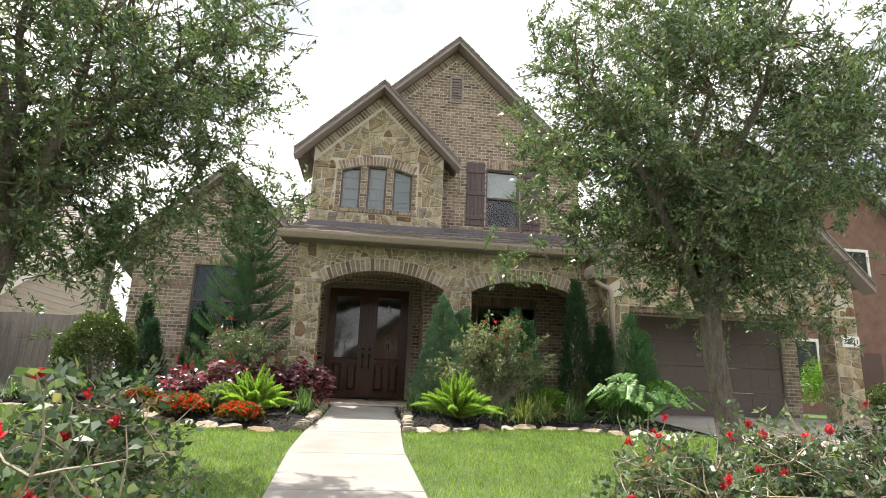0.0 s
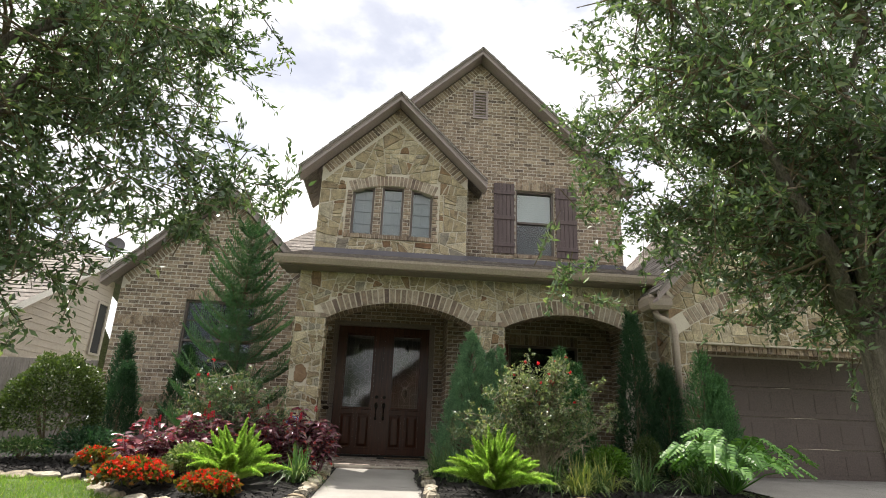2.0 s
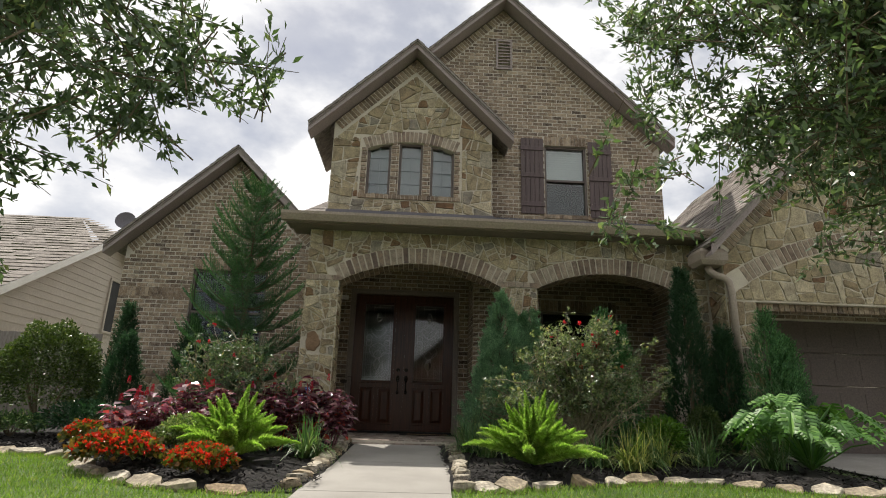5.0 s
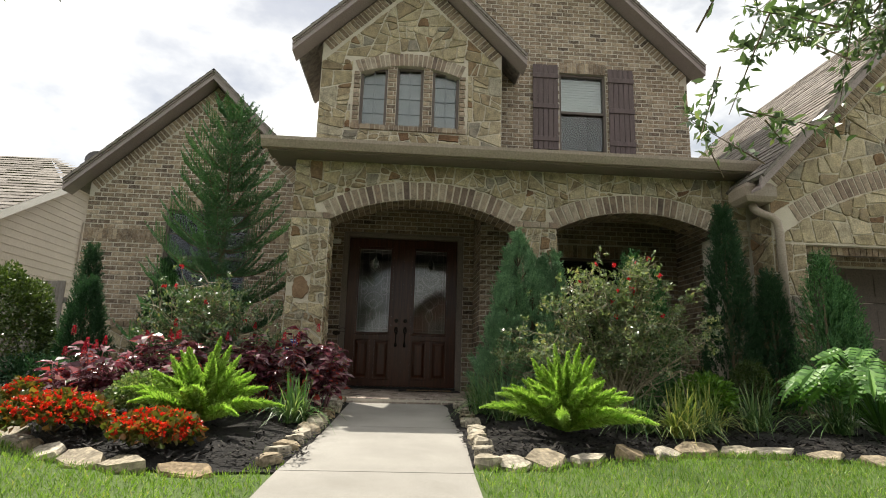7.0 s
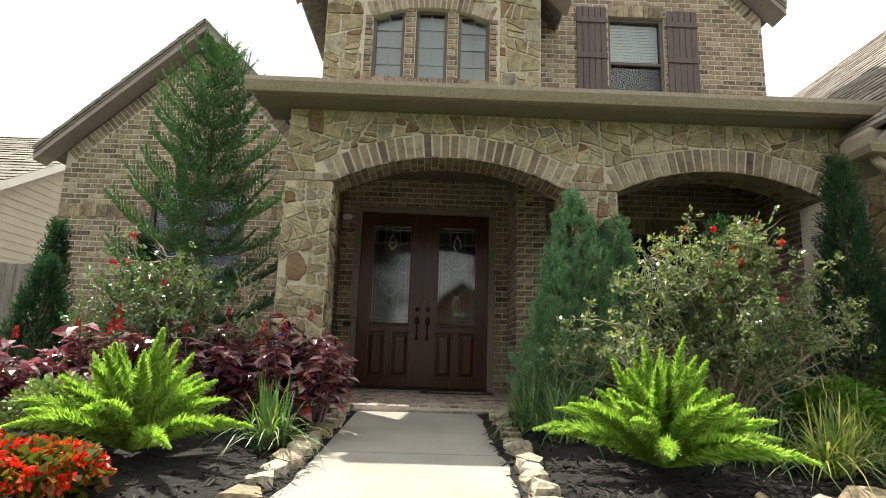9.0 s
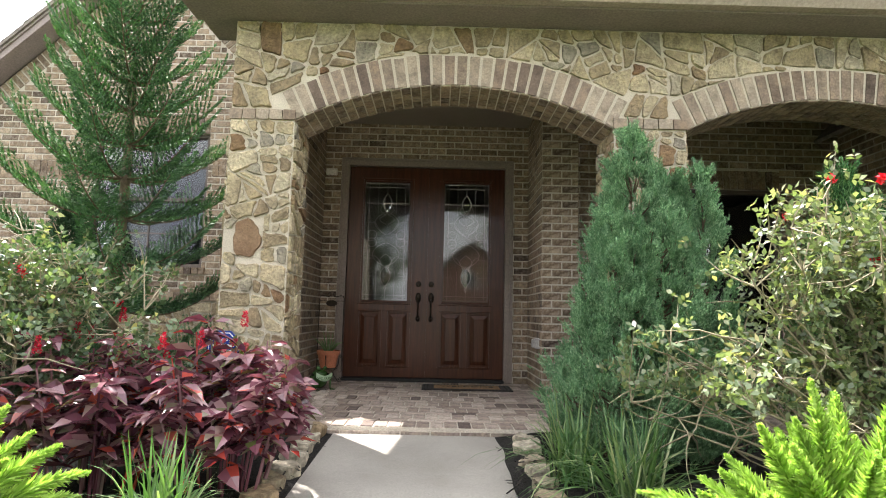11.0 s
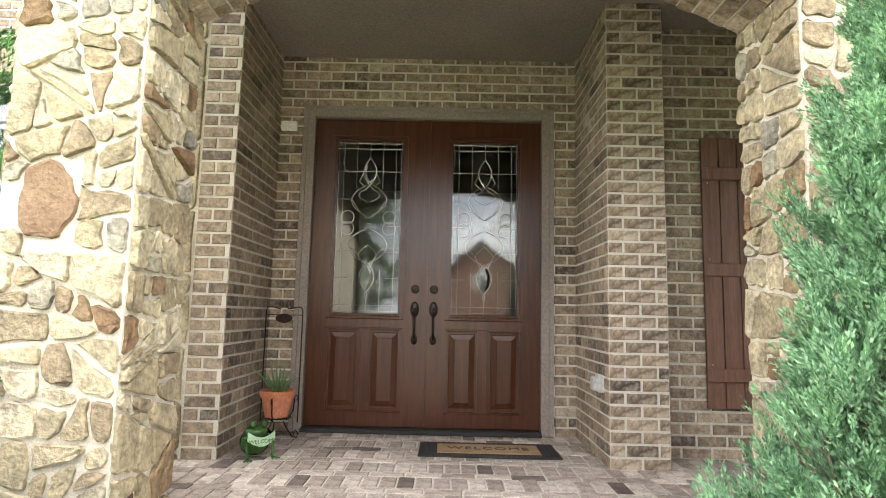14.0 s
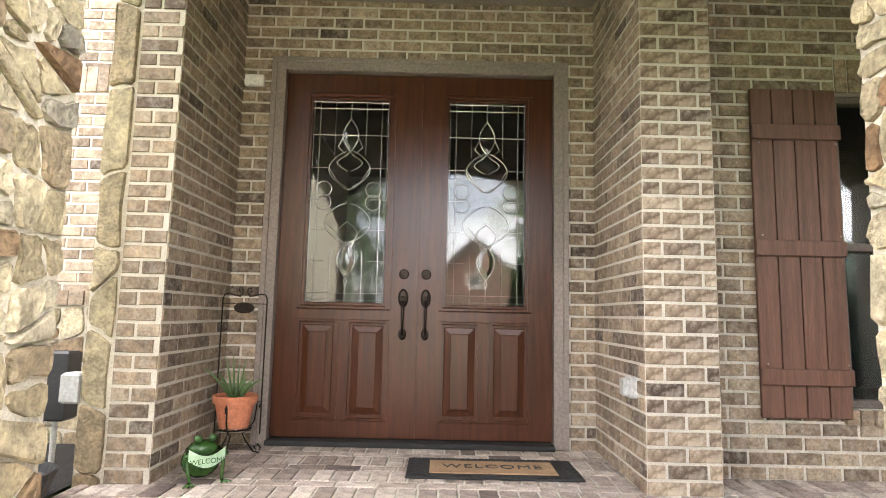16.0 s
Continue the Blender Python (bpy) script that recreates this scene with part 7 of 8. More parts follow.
def grass_clump(at, height, n, seed, label, mat=None, width=0.012, name="liriope", group="liriope clumps in the bed"):
    rng = np.random.default_rng(seed)
    e = thing(name, at, label, "ornamental grass", group)
    k = 5
    a = rng.uniform(0, 2 * math.pi, n)
    out = rng.uniform(0.1, 1.0, n)
    L = height * rng.uniform(0.7, 1.25, n)
    base = np.stack([rng.normal(size=n) * 0.05, rng.normal(size=n) * 0.05, np.zeros(n)], axis=1)
    d = np.stack([np.cos(a), np.sin(a)], axis=1)
    side = np.stack([-d[:, 1], d[:, 0], np.zeros(n)], axis=1)
    rows = []
    for i in range(k + 1):
        q = i / k
        r_ = L * out * (q ** 1.2) * 1.3
        z = L * (q * (1.15 - 0.30 * out) - 1.0 * out * q ** 2.4)
        c = base + np.concatenate([d * r_[:, None], z[:, None]], axis=1)
        w = width * (1 - q ** 3 * 0.95) * 0.5
        rows.append((c + side * w, c - side * w))
    v = np.stack([np.stack(r_, axis=1) for r_ in rows], axis=1).reshape(n * (k + 1) * 2, 3)
    f = []
    for b in range(n):
        o = b * (k + 1) * 2
        f += [(o + 2 * i, o + 2 * i + 1, o + 2 * i + 3, o + 2 * i + 2) for i in range(k)]
    m = Mesh()
    m.v, m.f = [tuple(p) for p in v.tolist()], f
    m.make("blades", mat or L_LIRI, e, kind="stuff")
    return e


def norfolk_pine(at, height, seed, label):
    """Open whorls of upswept branches; rope-like twigs stand along each branch like the barbs of a feather."""
    r = random.Random(seed)
    rng = np.random.default_rng(seed)
    e = thing("norfolk_pine", at, label, "conifer")
    t = Mesh()
    t.tube([(0, 0, 0), (0.02, 0, height * 0.5), (0, 0, height)], [0.05, 0.034, 0.006], 8)
    t.make("trunk", M_TWIG, e, smooth=True)
    needles = []
    wood = Mesh()
    up = np.array([0, 0, 1.0])
    z = 0.42
    while z < height - 0.06:
        q = z / height
        R = 1.02 * (1 - q) ** 0.62 + 0.05
        n = 7 if q < 0.8 else 5
        turn = r.uniform(0, 6.28)
        for k in range(n):
            a = turn + 2 * math.pi * k / n + r.uniform(-0.18, 0.18)
            L = R * r.uniform(0.82, 1.1)
            rise = 0.10 + 0.66 * q
            w = np.array([math.cos(a), math.sin(a), 0])
            sidev = np.array([-math.sin(a), math.cos(a), 0])
            ss = np.linspace(0, 1, 9)
            pts = np.array([w * L * c + up * (z + L * (rise * c ** 1.7 - 0.16 * (1 - q) * math.sin(c * 3.1))) for c in ss])
            wood.tube([tuple(p) for p in pts], [0.011 * (1 - 0.8 * c) for c in ss], 4, False)
            count = max(9, int(25 * L))
            for c in np.linspace(0.10, 1.0, count):
                i = min(int(c * 8), 7)
                f = c * 8 - i
                p = pts[i] * (1 - f) + pts[i + 1] * f
                along = unit(pts[i + 1] - pts[i])
                for sg in (-1, 1):
                    tl = (0.23 * (1 - 0.28 * c) + 0.03) * (0.72 + 0.35 * L) * r.uniform(0.8, 1.1)
                    tw = unit(sidev * sg * 0.80 + along * 0.80 + up * 0.34)
                    m = 84
                    tt = rng.uniform(0, 1, m)[:, None]
                    pp = p + tw * tl * tt + up * 0.05 * tt ** 2
                    dd = unit(np.cross(tw, rng.normal(size=(m, 3)))) + tw * 2.0
                    needles.append(leaf_quads(pp, dd, 0.030, 0.0072, rng, 0.1))
        z += 0.37 * (1 - 0.45 * q) * r.uniform(0.9, 1.1)
    wood.make("branches", M_TWIG, e, kind="stuff")
    quads_mesh("needles", np.concatenate(needles), L_PINE, e)
    return e


def burgundy_plant(at, radii, n, spikes, seed, label):
    rng = np.random.default_rng(seed)
    r = random.Random(seed)
    e = thing("amaranth", at, label, "flowering plant", "burgundy plants at the porch")
    stems = Mesh()
    pos, way, size = [], [], []
    for k in range(26):
        a = r.uniform(0, 6.28)
        o = math.sqrt(r.uniform(0, 1))
        h = radii[2] * r.uniform(0.65, 1.1) * (1.05 - 0.35 * o)
        p1 = Vector((math.cos(a) * radii[0] * o, math.sin(a) * radii[1] * o, h))
        p0 = Vector((p1.x * 0.6, p1.y * 0.6, 0))
        stems.tube([tuple(p0), tuple(p0.lerp(p1, 0.5) + Vector((0, 0, 0.02))), tuple(p1)], [0.008, 0.006, 0.004], 5, False)
        m = n * 3 // 104
        for j in range(m):
            q = r.uniform(0.25, 1.0) ** 0.7
            c = p0.lerp(p1, q)
            b = r.uniform(0, 6.28)
            pos.append(tuple(c))
            way.append((math.cos(b), math.sin(b), r.uniform(-0.35, 0.35)))
            size.append(0.160 * (1.12 - 0.25 * q) * r.uniform(0.65, 1.2))
    stems.make("stems", L_BURG, e, kind="stuff")
    pos, way, size = np.array(pos), np.array(way), np.array(size)
    w = unit(way)
    side = unit(np.cross(w, np.array([0, 0, 1.0]) + rng.normal(size=w.shape) * 0.35))
    up = np.cross(side, w)
    L = size[:, None]
    # a leaf of two blades that meet in a sunken midrib, its tip drooping
    b0, b1, b2 = pos + w * L * 0.12, pos + w * L * 0.55 - up * L * 0.03, pos + w * L - up * L * 0.22
    qs = []
    for sg in (1, -1):
        e1 = pos + w * L * 0.38 + side * sg * L * 0.27 + up * L * 0.07
        e2 = pos + w * L * 0.72 + side * sg * L * 0.17 - up * L * 0.02
        qs.append(np.stack([b0, e1, e2, b1], axis=1))
        qs.append(np.stack([b1, e2, b2, b2 + up * 0.0005], axis=1))
    me_ob = quads_mesh("foliage", np.concatenate(qs), L_BURG, e)
    sp = []
    for k in range(spikes):
        a = r.uniform(0, 6.28)
        o = math.sqrt(r.uniform(0, 1))
        c = np.array([math.cos(a) * radii[0] * o * 0.9, math.sin(a) * radii[1] * o * 0.9, radii[2] * r.uniform(0.85, 1.15) * (1.05 - 0.3 * o)])
        m = 90
        t = rng.uniform(0, 1, m)
        ang = rng.uniform(0, 6.28, m)
        rad = 0.011 * (1 - t) ** 0.7
        p = c + np.stack([np.cos(ang) * rad, np.sin(ang) * rad, t * 0.075], axis=1)
        dw = np.stack([np.cos(ang), np.sin(ang), np.full(m, 1.0)], axis=1)
        sp.append(leaf_quads(p, dw, 0.015, 0.008, rng))
    for q in sp:
        quads_mesh("flower_spike", q, L_SPIKE, e)
    return e


def philodendron(at, spread, seed, label, count=26):
    r = random.Random(seed)
    e = thing("philodendron", at, label, "foliage plant")
    st = Mesh()
    lf = Mesh()
    for k in range(count):
        a = r.uniform(0, 6.28)
        o = r.uniform(0.3, 1.0)
        tip = Vector((math.cos(a) * spread[0] * o, math.sin(a) * spread[1] * o, spread[2] * r.uniform(0.55, 1.0) * (1.15 - 0.5 * o)))
        st.tube([(0, 0, 0.02), tuple(tip * 0.5 + Vector((0, 0, tip.z * 0.25))), tuple(tip)], [0.012, 0.009, 0.006], 5, False)
        d = Vector((math.cos(a), math.sin(a), -r.uniform(0.35, 1.1))).normalized()
        s = Vector((-math.sin(a), math.cos(a), r.uniform(-0.3, 0.3))).normalized()
        u = s.cross(d)
        if u.z < 0:
            u = -u
        L = r.uniform(0.20, 0.33)

        def P(x, y, z=0.0):
            return tip + d * (x * L) + s * (y * L) + u * (z * L)
        # midrib blade with finger lobes on both sides
        for sg in (1, -1):
            lf.face(P(-0.1, 0.0), P(0.0, 0.10 * sg, 0.03), P(0.55, 0.09 * sg, 0.02), P(0.95, 0.0, -0.12))
            for j in range(6):
                x = -0.12 + j * 0.17
                ln = (0.46 - 0.04 * abs(j - 2)) * (1 - 0.09 * j)
                fw = 0.38 + 0.05 * j
                b = ln
                lf.face(P(x, 0.07 * sg, 0.02), P(x + fw * b * 0.55 - 0.02, 0.07 * sg + b * 0.62 * sg, 0.07), P(x + fw * b, 0.05 * sg + b * sg, -0.02), P(x + fw * b * 0.6 + 0.08, 0.07 * sg + b * 0.55 * sg, 0.05), P(x + 0.12, 0.07 * sg, 0.02))
    st.make("stalks", L_PHILO, e, kind="stuff")
    lf.make("leaves", L_PHILO, e, kind="stuff")
    return e


def lawn():
    rng = np.random.default_rng(3)
    n = 150000
    x = rng.uniform(-6.5, 5.0, n)
    y = 2.2 + (rng.uniform(0, 1, n) ** 0.8) * 7.2
    keep = np.ones(n, bool)
    for i in range(n):
        l, r_ = walk_edges(y[i])
        e = edge_y(LEFT_EDGE, x[i]) if x[i] < 0 else edge_y(RIGHT_EDGE, min(max(x[i], 0.61), 4.74))
        if l - 0.02 < x[i] < r_ + 0.02 or (e is not None and y[i] > e - 0.04):
            keep[i] = False
    x, y = x[keep], y[keep]
    n = len(x)
    z = -0.165 - 0.052 * (9.26 - y)
    pos = np.stack([x, y, z], axis=1)
    way = np.stack([rng.normal(size=n) * 0.5, rng.normal(size=n) * 0.5, np.ones(n)], axis=1)
    ob = quads_mesh("grass", leaf_quads(pos, way, 0.048, 0.006, rng, 0.2), L_GRASS)
    tagged(ob, "short bright green lawn grass, some of it straw-coloured", "grass", "", "stuff")


def bed_z(x, y):
    return yard_height(x, y) + 0.06


def on_bed(x, y):
    return (x, y, bed_z(x, y))


def planting():
    oak_tree("oak_tree", (3.42, 5.40, yard_height(3.4, 5.4)), 6.0, 1.70, 0.125, (3.40, 5.4, 3.05), (2.15, 1.75, 1.85), 104000, 3, "young live oak with grey bark on the lawn", (-0.15, 0.0), [(1.45, 5.9, 1.75, 0.18, 8), (1.65, 6.6, 1.75, 0.16, 4), (4.4, 5.8, 1.35, 0.4, 40)], 0.25)
    oak_tree("oak_tree", (-3.32, 5.0, yard_height(-3.3, 5.0)), 6.0, 1.8, 0.13, (-3.0, 5.1, 3.05), (2.05, 1.8, 1.85), 70000, 5, "young live oak with grey bark on the lawn", (0.35, 0.0), [(-1.15, 5.5, 2.05, 0.16, 14), (-0.85, 5.6, 2.05, 0.09, 6), (-1.35, 5.3, 1.65, 0.18, 16), (-2.2, 5.3, 1.45, 0.3, 30), (-2.9, 5.3, 1.5, 0.4, 60), (-3.9, 5.6, 1.35, 0.45, 70)], 0.25)
    foxtail_fern(on_bed(-1.60, 8.68), 0.66, 0.50, 46, 1, "bright lime foxtail fern in dark mulch")
    foxtail_fern(on_bed(1.30, 8.64), 0.72, 0.51, 54, 2, "bright lime foxtail fern in dark mulch")
    arborvitae(on_bed(1.24, 10.34), 0.62, 2.06, 1800, 11, "broad blue-green arborvitae with feathery tufts beside the porch pier", ((0.0, 0.0, 1.0, 0.72), (0.15, -0.08, 0.84, 0.52), (-0.14, -0.08, 0.74, 0.60), (0.30, 0.05, 0.86, 0.46), (0.44, 0.0, 0.88, 0.36)))
    conifer(on_bed(2.62, 10.45), 0.38, 1.78, 34000, 12, "blue-green arborvitae beside the porch", L_JUNIPER, 2)
    conifer(on_bed(3.80, 10.45), 0.32, 2.45, 36000, 13, "tall dark green column juniper by the downspout", L_DARKJUN)
    conifer(on_bed(4.22, 10.3), 0.26, 1.6, 20000, 14, "dark green column juniper by the downspout", L_DARKJUN)
    conifer(on_bed(4.60, 9.95), 0.40, 1.80, 38000, 15, "green juniper at the garage pier", L_JUNIPER, 3)
    conifer(on_bed(-4.55, 12.3), 0.26, 1.95, 18000, 16, "dark green column juniper at the brick wing", L_DARKJUN)
    conifer(on_bed(-4.15, 11.6), 0.34, 1.35, 18000, 17, "dark green juniper at the brick wing", L_DARKJUN)
    conifer(on_bed(-3.45, 12.2), 0.34, 1.75, 18000, 18, "dark green juniper at the brick wing", L_DARKJUN)
    norfolk_pine(on_bed(-2.42, 11.25), 3.75, 4, "young dark green tiered pine beside the porch")
    rose_bush("rose_bush", on_bed(2.02, 9.40), (1.14, 0.50, 1.38), 54, 14000, 22, 21, "open shrub rose with pale twigs and small red blooms", 0.037, 0.026, "shrub roses in the beds", low=0.52)
    rose_bush("rose_bush", on_bed(-2.0, 9.80), (0.88, 0.42, 1.12), 40, 7600, 14, 22, "open shrub rose with pale twigs and small red blooms", 0.037, 0.026, "shrub roses in the beds", low=0.45, leaf_mat=L_REDROSE)
    mound("boxwood_ball", on_bed(-4.62, 10.65), (0.62, 0.56, 0.80), 14000, 0.045, 0.024, L_BOX, 31, "clipped round boxwood with glossy dark leaves", "shrub", 0.75)
    mound("boxwood_ball", on_bed(3.68, 9.95), (0.21, 0.21, 0.35), 4500, 0.025, 0.014, L_BOX, 32, "small clipped boxwood ball", "shrub", 0.8)
    mound("boxwood_ball", on_bed(2.25, 9.9), (0.22, 0.22, 0.26), 3000, 0.025, 0.014, L_BOX, 33, "small clipped boxwood ball", "shrub", 0.8)
    mound("green_shrub", on_bed(2.98, 9.60), (0.30, 0.26, 0.27), 2000, 0.06, 0.03, L_LIME, 34, "small bright green shrub in the bed", "shrub", 0.5)
    mound("green_shrub", on_bed(-2.75, 10.1), (0.28, 0.25, 0.24), 1800, 0.05, 0.025, L_LIME, 35, "small lime green shrub in the bed", "shrub", 0.5)
    mound("pale_shrub", on_bed(-2.12, 8.88), (0.28, 0.26, 0.23), 3600, 0.032, 0.022, L_PALE, 36, "low pale green rounded shrub", "shrub", 0.6)
    mound("begonia", on_bed(-2.50, 8.35), (0.36, 0.32, 0.16), 1700, 0.055, 0.045, L_BEGONIA, 37, "red and orange begonias in a low mound", "flower", 0.5, "begonia mounds", (210, L_BEGFLOWER, 0.026))
    mound("begonia", on_bed(-1.62, 7.95), (0.27, 0.25, 0.13), 1300, 0.055, 0.045, L_BEGONIA, 38, "red and orange begonias in a low mound", "flower", 0.5, "begonia mounds", (165, L_BEGFLOWER, 0.026))
    mound("begonia", on_bed(-3.45, 9.6), (0.22, 0.2, 0.15), 700, 0.05, 0.04, L_BEGONIA, 39, "red and orange begonias in a low mound", "flower", 0.5, "begonia mounds", (70, L_BEGFLOWER, 0.024))
    mound("green_shrub", on_bed(-3.9, 10.3), (0.5, 0.35, 0.25), 2200, 0.06, 0.02, L_DARKJUN, 40, "low spreading dark green shrub", "shrub", 0.4)
    mound("pale_shrub", on_bed(-4.7, 10.3), (0.4, 0.3, 0.17), 1500, 0.05, 0.02, L_LIRI, 41, "low pale green ground cover", "shrub", 0.4)
    burgundy_plant(on_bed(-0.98, 9.75), (0.38, 0.40, 0.78), 1200, 5, 51, "burgundy-leaved amaranth with crimson flower spikes")
    burgundy_plant(on_bed(-1.55, 9.65), (0.38, 0.34, 0.78), 1000, 4, 52, "burgundy-leaved amaranth with crimson flower spikes")
    burgundy_plant(on_bed(-2.2, 9.35), (0.42, 0.30, 0.74), 900, 7, 53, "burgundy-leaved amaranth with crimson flower spikes")
    burgundy_plant(on_bed(-2.75, 9.0), (0.34, 0.26, 0.66), 500, 8, 54, "burgundy-leaved amaranth with crimson flower spikes")
    for k, (x, y, h) in enumerate(((0.95, 9.55, 0.52), (2.05, 8.95, 0.36), (2.60, 9.0, 0.34), (3.25, 9.2, 0.44), (3.95, 9.1, 0.44), (0.78, 9.95, 0.42), (-0.95, 9.1, 0.42), (-5.4, 9.9, 0.4))):
        grass_clump(on_bed(x, y), h, 150, 60 + k, "clump of strap-leaved liriope in dark mulch")
    for k, (x, y) in enumerate(((2.75, 9.15), (2.30, 8.75))):
        grass_clump(on_bed(x, y), 0.42, 170, 90 + k, "clump of yellow-striped liriope in dark mulch", L_VARI)
    mound("pink_begonia", on_bed(-1.18, 10.36), (0.19, 0.17, 0.36), 900, 0.05, 0.03, L_BEGONIA, 42, "bushy begonia with pink-red blooms by the porch pier", "flower", 0.4, "", (45, L_PINKFLOWER, 0.024))
    philodendron(on_bed(4.35, 9.05), (0.85, 0.65, 0.85), 71, "bright green split-leaf philodendron", 58)
    for k, (x, y, rx, h) in enumerate(((-0.86, 1.75, 0.40, 0.66), (-1.45, 1.95, 0.5, 0.74), (-1.15, 2.75, 0.45, 0.72), (-2.2, 2.4, 0.5, 0.82), (1.55, 2.95, 0.52, 0.56), (2.25, 3.1, 0.55, 0.62), (3.0, 3.3, 0.55, 0.68))):
        where = "beside the walk" if x < 0 else "by the oak"
        rose_bush("red_rose", (x, y, yard_height(x, y)), (rx, rx * 0.8, h), 30, 4600 if x < 0 else 3200, 11, 81 + k, "red rose bush with grey-green leaves " + where, 0.042, 0.024, "red roses by the walk", leaf_mat=L_REDROSE)
    lawn()


planting()

# ---------------------------------------------------------------- beyond the yard
M_REDBRICK = surface("red_brick_far", (0.15, 0.085, 0.065), (0.23, 0.135, 0.105), 3.0, 25.0, 0.9, 0.3)


def neighbour_left():
    h = thing("neighbour_house", (-9.0, 16.0, 0), "tan lap-sided neighbour house with a grey shingle roof", "house")
    inv = Matrix.Translation((9.0, -16.0, 0))

    def add(n, m, mat, label=""):
        o = m.make(n, mat, h, label)
        o.matrix_parent_inverse = inv
        return o

    def rake(y):
        return 1.95 + 0.575 * (y - 13.2)
    m = Mesh()
    m.prism([(13.4, -0.5), (19.3, -0.5), (19.3, 4.9), (18.4, 4.85), (13.4, rake(13.4))], 0, 0.2, facing_east(-8.32))
    add("wall", m, M_SIDING)
    z = 0.95
    while z < 4.8:
        y0 = max(13.4, 13.2 + (z + 0.17 - 1.95) / 0.575)
        s = Mesh()
        if y0 < 19.0:
            s.prism([(-8.305, z), (-8.318, z + 0.165), (-8.33, z + 0.165), (-8.33, z)], y0, 19.3, lambda p, d: (p[0], d, p[1]))
            add("siding_board", s, M_SIDING)
        z += 0.165
    b = Mesh()
    for u0, u1, v0, v1 in brick_rows(-0.3, 0.93, lambda z: [(13.4, 19.3)], 5):
        b.prism([(u0, v0), (u1, v0), (u1, v1), (u0, v1)], -0.012, 0.004, facing_east(-8.30))
    o = add("bricks", b, M_BRICK)
    o["kind"] = "stuff"
    r = Mesh()
    r.prism([(13.0, rake(13.0)), (20.0, rake(20.0)), (20.0, rake(20.0) - 0.18), (13.0, rake(13.0) - 0.18)], 0, 0.03, facing_east(-8.0))
    add("rake_board", r, M_WHITE)
    s = Mesh()
    n = 30
    rr = random.Random(2)
    for i in range(n):
        y0, y1 = 13.0 + 7 * i / n, 13.0 + 7 * (i + 1.05) / n
        x = -8.0 - max(0, (y0 - 18.1) * 1.2)
        while x > -17:
            w = rr.uniform(0.25, 0.5)
            lift = rr.choice((0.01, 0.02, 0.03))
            s.face((x - w, y0, rake(y0) + lift), (x, y0, rake(y0) + lift), (x, y1, rake(y1)), (x - w, y1, rake(y1)))
            x -= w
    s.face((-17, 20, rake(20)), (-10.3, 20, rake(20)), (-10.3, 26, 2.0), (-17, 26, 2.0))
    s.face((-10.3, 20, rake(20)), (-8.0, 18.1, rake(18.1)), (-7.6, 22, 3.0), (-8, 25, 2.0))
    add("roof", s, M_SHINGLE)
    w = Mesh()
    ring_box(w, 18.55, 19.15, 2.2, 3.7, 0.06, 0, 0.04, 0.0)
    w.v = [(-8.30 + y_, x_, z_) for x_, y_, z_ in w.v]
    add("window_frame", w, M_SIDING)
    p = Mesh()
    p.face((-8.295, 18.6, 2.25), (-8.295, 19.1, 2.25), (-8.295, 19.1, 3.65), (-8.295, 18.6, 3.65))
    add("pane", p, M_ROOM_SHADE)


def fence():
    e = thing("fence", (-7.0, 13.3, -0.2), "weathered grey cedar board fence between the houses", "fence")
    r = random.Random(4)
    for i in range(22):
        x = -1.3 + i * 0.135 - 0.1
        m = Mesh()
        m.box(x, x + 0.128, -0.01, 0.01, 0.0, 1.75 + r.uniform(-0.01, 0.01), 0.003)
        m.make("board", M_FENCE, e)
    for z in (0.35, 1.4):
        m = Mesh()
        m.box(-1.4, 1.6, 0.012, 0.05, z, z + 0.09, 0.004)
        m.make("rail", M_FENCE, e)
    e2 = thing("fence", (-7.9, 8.5, -0.3), "weathered grey cedar board fence along the side yard", "fence")
    for i in range(62):
        y = -4.2 + i * 0.145
        m = Mesh()
        m.box(-0.01, 0.01, y, y + 0.138, 0.0, 1.7 + r.uniform(-0.01, 0.01), 0.003)
        m.make("board", M_FENCE, e2)
    for z in (0.35, 1.4):
        m = Mesh()
        m.box(-0.05, -0.012, -4.2, 4.8, z, z + 0.09, 0.004)
        m.make("rail", M_FENCE, e2)


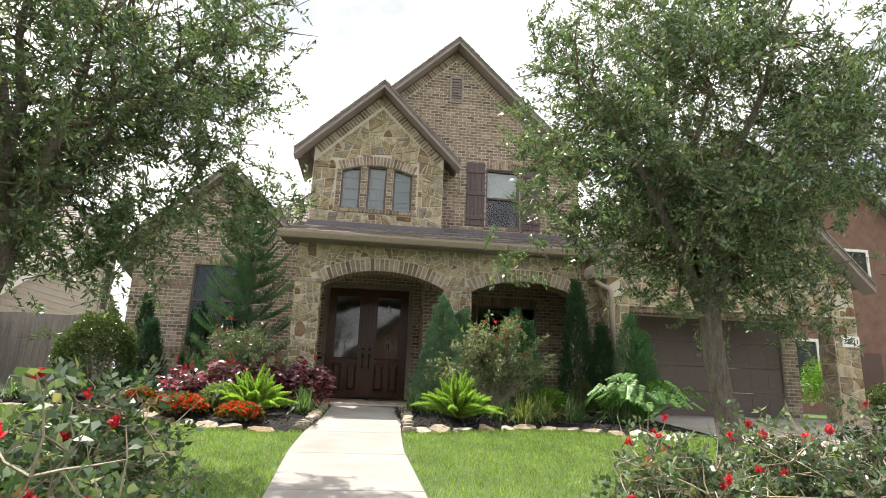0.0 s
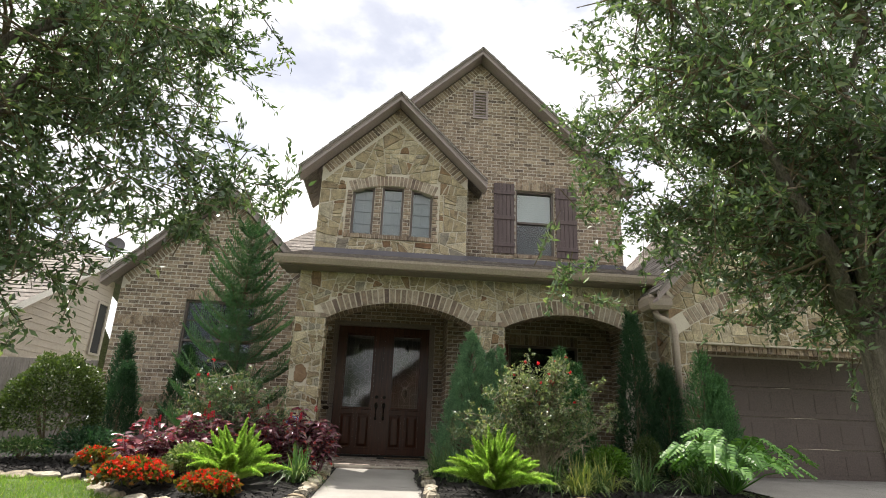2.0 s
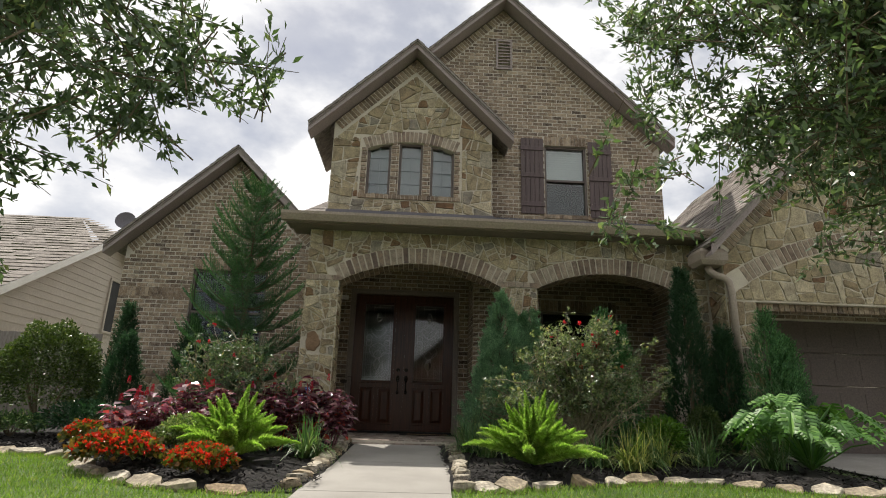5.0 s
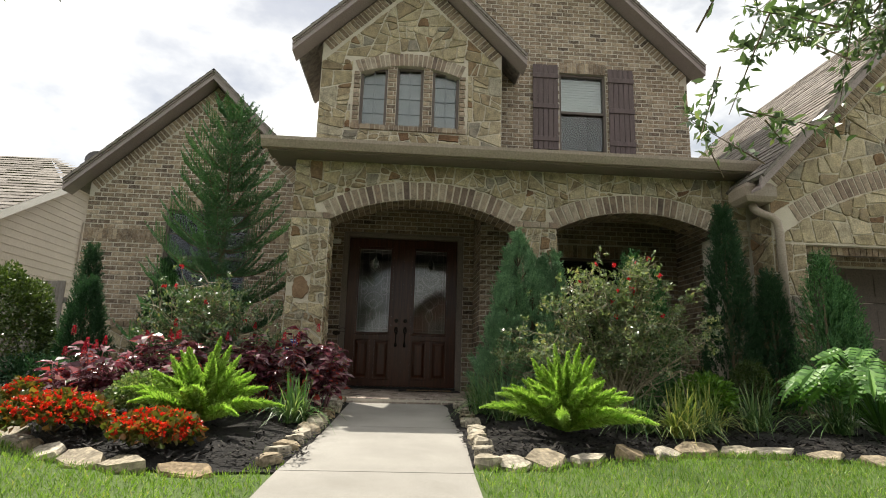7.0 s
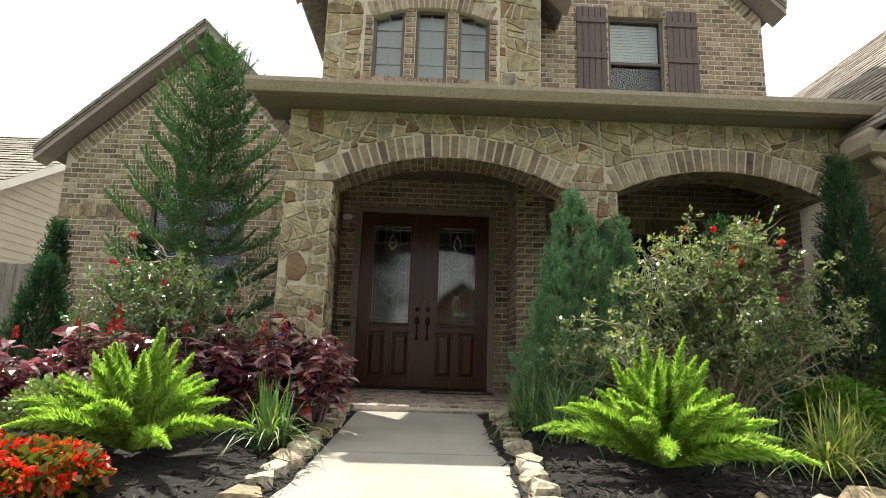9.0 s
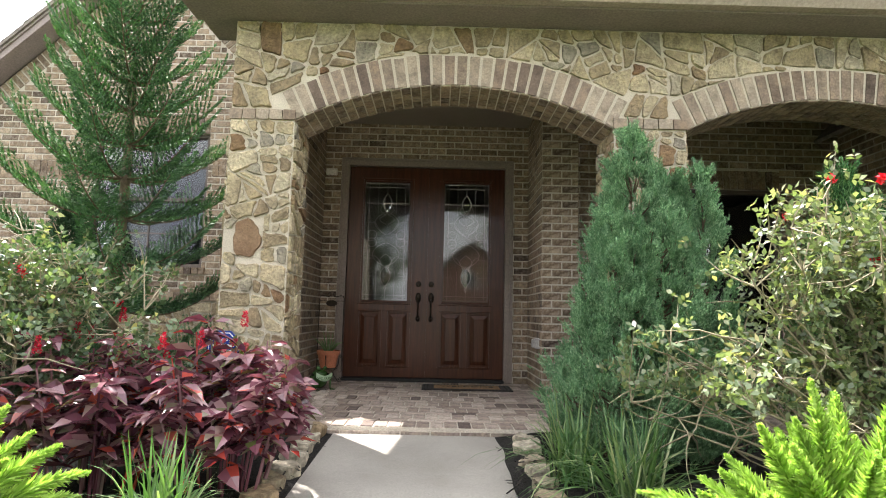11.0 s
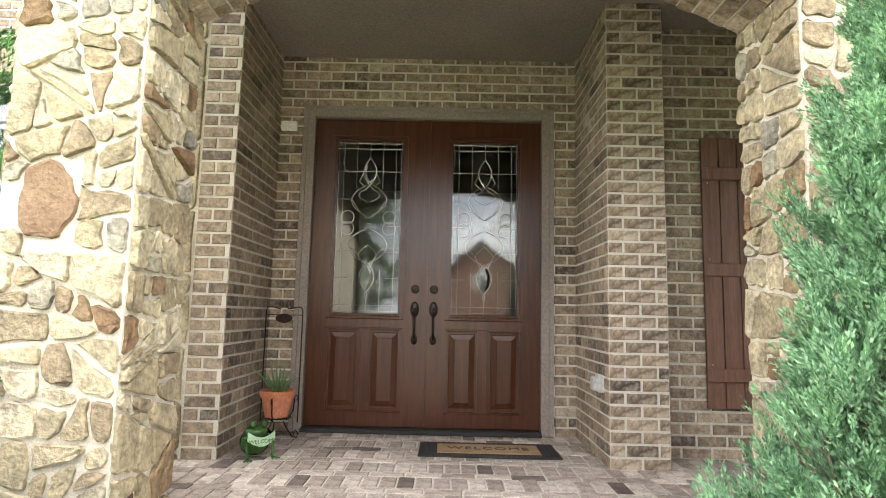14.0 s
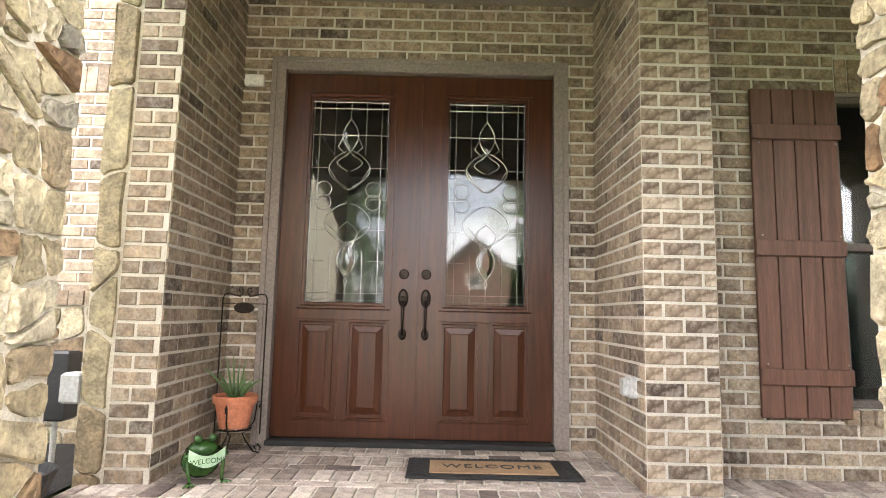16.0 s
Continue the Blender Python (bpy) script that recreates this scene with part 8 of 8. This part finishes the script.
def simple_house(name, at, w, d, eave, ridge, mat, label, turn=0):
    """A plain gabled house far off, with door, windows, wall and roof."""
    h = thing(name, at, label, "house")
    m = Mesh()
    m.prism([(-w / 2, -0.5), (w / 2, -0.5), (w / 2, eave), (0, ridge), (-w / 2, eave)], 0, d, lambda p, q: (p[0], q, p[1]))
    m.make("wall", mat, h)
    t = Mesh()
    o = 0.4
    k = (ridge - eave) / (w / 2)
    for sx in (-1, 1):
        a, b = (sx * (w / 2 + o), eave - o * k), (0, ridge)
        t.prism([(a[0], a[1] + 0.05), (b[0], b[1] + 0.05), (b[0], b[1] + 0.25), (a[0], a[1] + 0.25)], -o, d + o, lambda p, q: (p[0], q, p[1]))
    t.make("roof", M_SHINGLE, h)
    for x, z, ww, hh in ((-w * 0.27, 0.9, 1.3, 1.6), (w * 0.27, 0.9, 1.3, 1.6), (0, eave + 0.3, 1.2, 1.3)):
        wn_ = Mesh()
        ring_box(wn_, x - ww / 2, x + ww / 2, z, z + hh, 0.1, -0.04, 0.02, 0.0)
        f = wn_.make("window", M_WHITE, h)
        g = Mesh()
        g.face((x - ww / 2 + 0.1, -0.012, z + 0.1), (x + ww / 2 - 0.1, -0.012, z + 0.1), (x + ww / 2 - 0.1, -0.012, z + hh - 0.1), (x - ww / 2 + 0.1, -0.012, z + hh - 0.1))
        g.make("pane", M_ROOM_SHADE, f)
    dd = Mesh()
    dd.box(-0.55, 0.55, -0.03, 0.02, -0.1, 2.1, 0.01)
    dd.make("door", M_DARKWOOD, h)
    h.matrix_basis = pose(at[0], at[1], at[2], 0, 0, turn)
    return h


def satellite_dish():
    e = thing("satellite_dish", (-7.97, 18.15, 4.88), "dark grey satellite dish on the neighbour roof edge", "satellite dish")
    m = Mesh()
    n = 20
    for i, (r, y) in enumerate(((0.0, 0.0), (0.12, -0.01), (0.22, -0.035), (0.28, -0.06))):
        m.v += [(r * math.cos(2 * math.pi * t / n), y, 0.35 + 0.85 * r * math.sin(2 * math.pi * t / n)) for t in range(n)]
    for i in range(3):
        for t in range(n):
            m.f.append((i * n + t, i * n + (t + 1) % n, (i + 1) * n + (t + 1) % n, (i + 1) * n + t))
    m.make("dish", M_FLASH, e, smooth=True)
    m = Mesh()
    m.tube([(0, 0.02, 0.35), (0, 0.1, 0.25), (-0.06, 0.1, -0.14)], [0.02, 0.02, 0.02], 8)
    m.make("mast", M_FLASH, e)


neighbour_left()
fence()
satellite_dish()
simple_house("brick_house", (17.0, 18.0, -0.1), 9.0, 10.0, 4.2, 8.6, M_REDBRICK, "red-brown brick neighbour house beyond the garage")
simple_house("brick_house", (3.0, -30.0, -0.8), 11.0, 9.0, 3.6, 8.0, M_REDBRICK, "brown brick house across the street", 180)
simple_house("brick_house", (-14.0, -31.0, -0.8), 11.0, 9.0, 3.6, 7.5, M_SIDING, "tan house across the street", 180)
far_oak = oak_tree("oak_tree", (-5.0, -22.0, -0.8), 6.0, 1.8, 0.14, (-5.0, -22.0, 3.2), (2.6, 2.4, 2.2), 11000, 9, "leafy oak across the street", (0, 0), None, 0.3, 0.17)
for x, y, s in ((9.5, -23.0, 200), (-13.0, -24.0, 110), (16.0, -25.0, 70)):
    copy_thing(far_oak, pose(x, y, -0.8, 0, 0, s))
mound("green_shrub", (11.6, 13.6, -0.1), (0.7, 0.6, 0.9), 3000, 0.07, 0.04, L_LIME, 90, "sunlit green shrub beyond the garage bay", "shrub", 0.4)
mound("green_shrub", (11.3, 11.6, -0.1), (0.5, 0.5, 0.5), 2000, 0.07, 0.04, L_BOX, 91, "green shrub beside the garage pier", "shrub", 0.4)
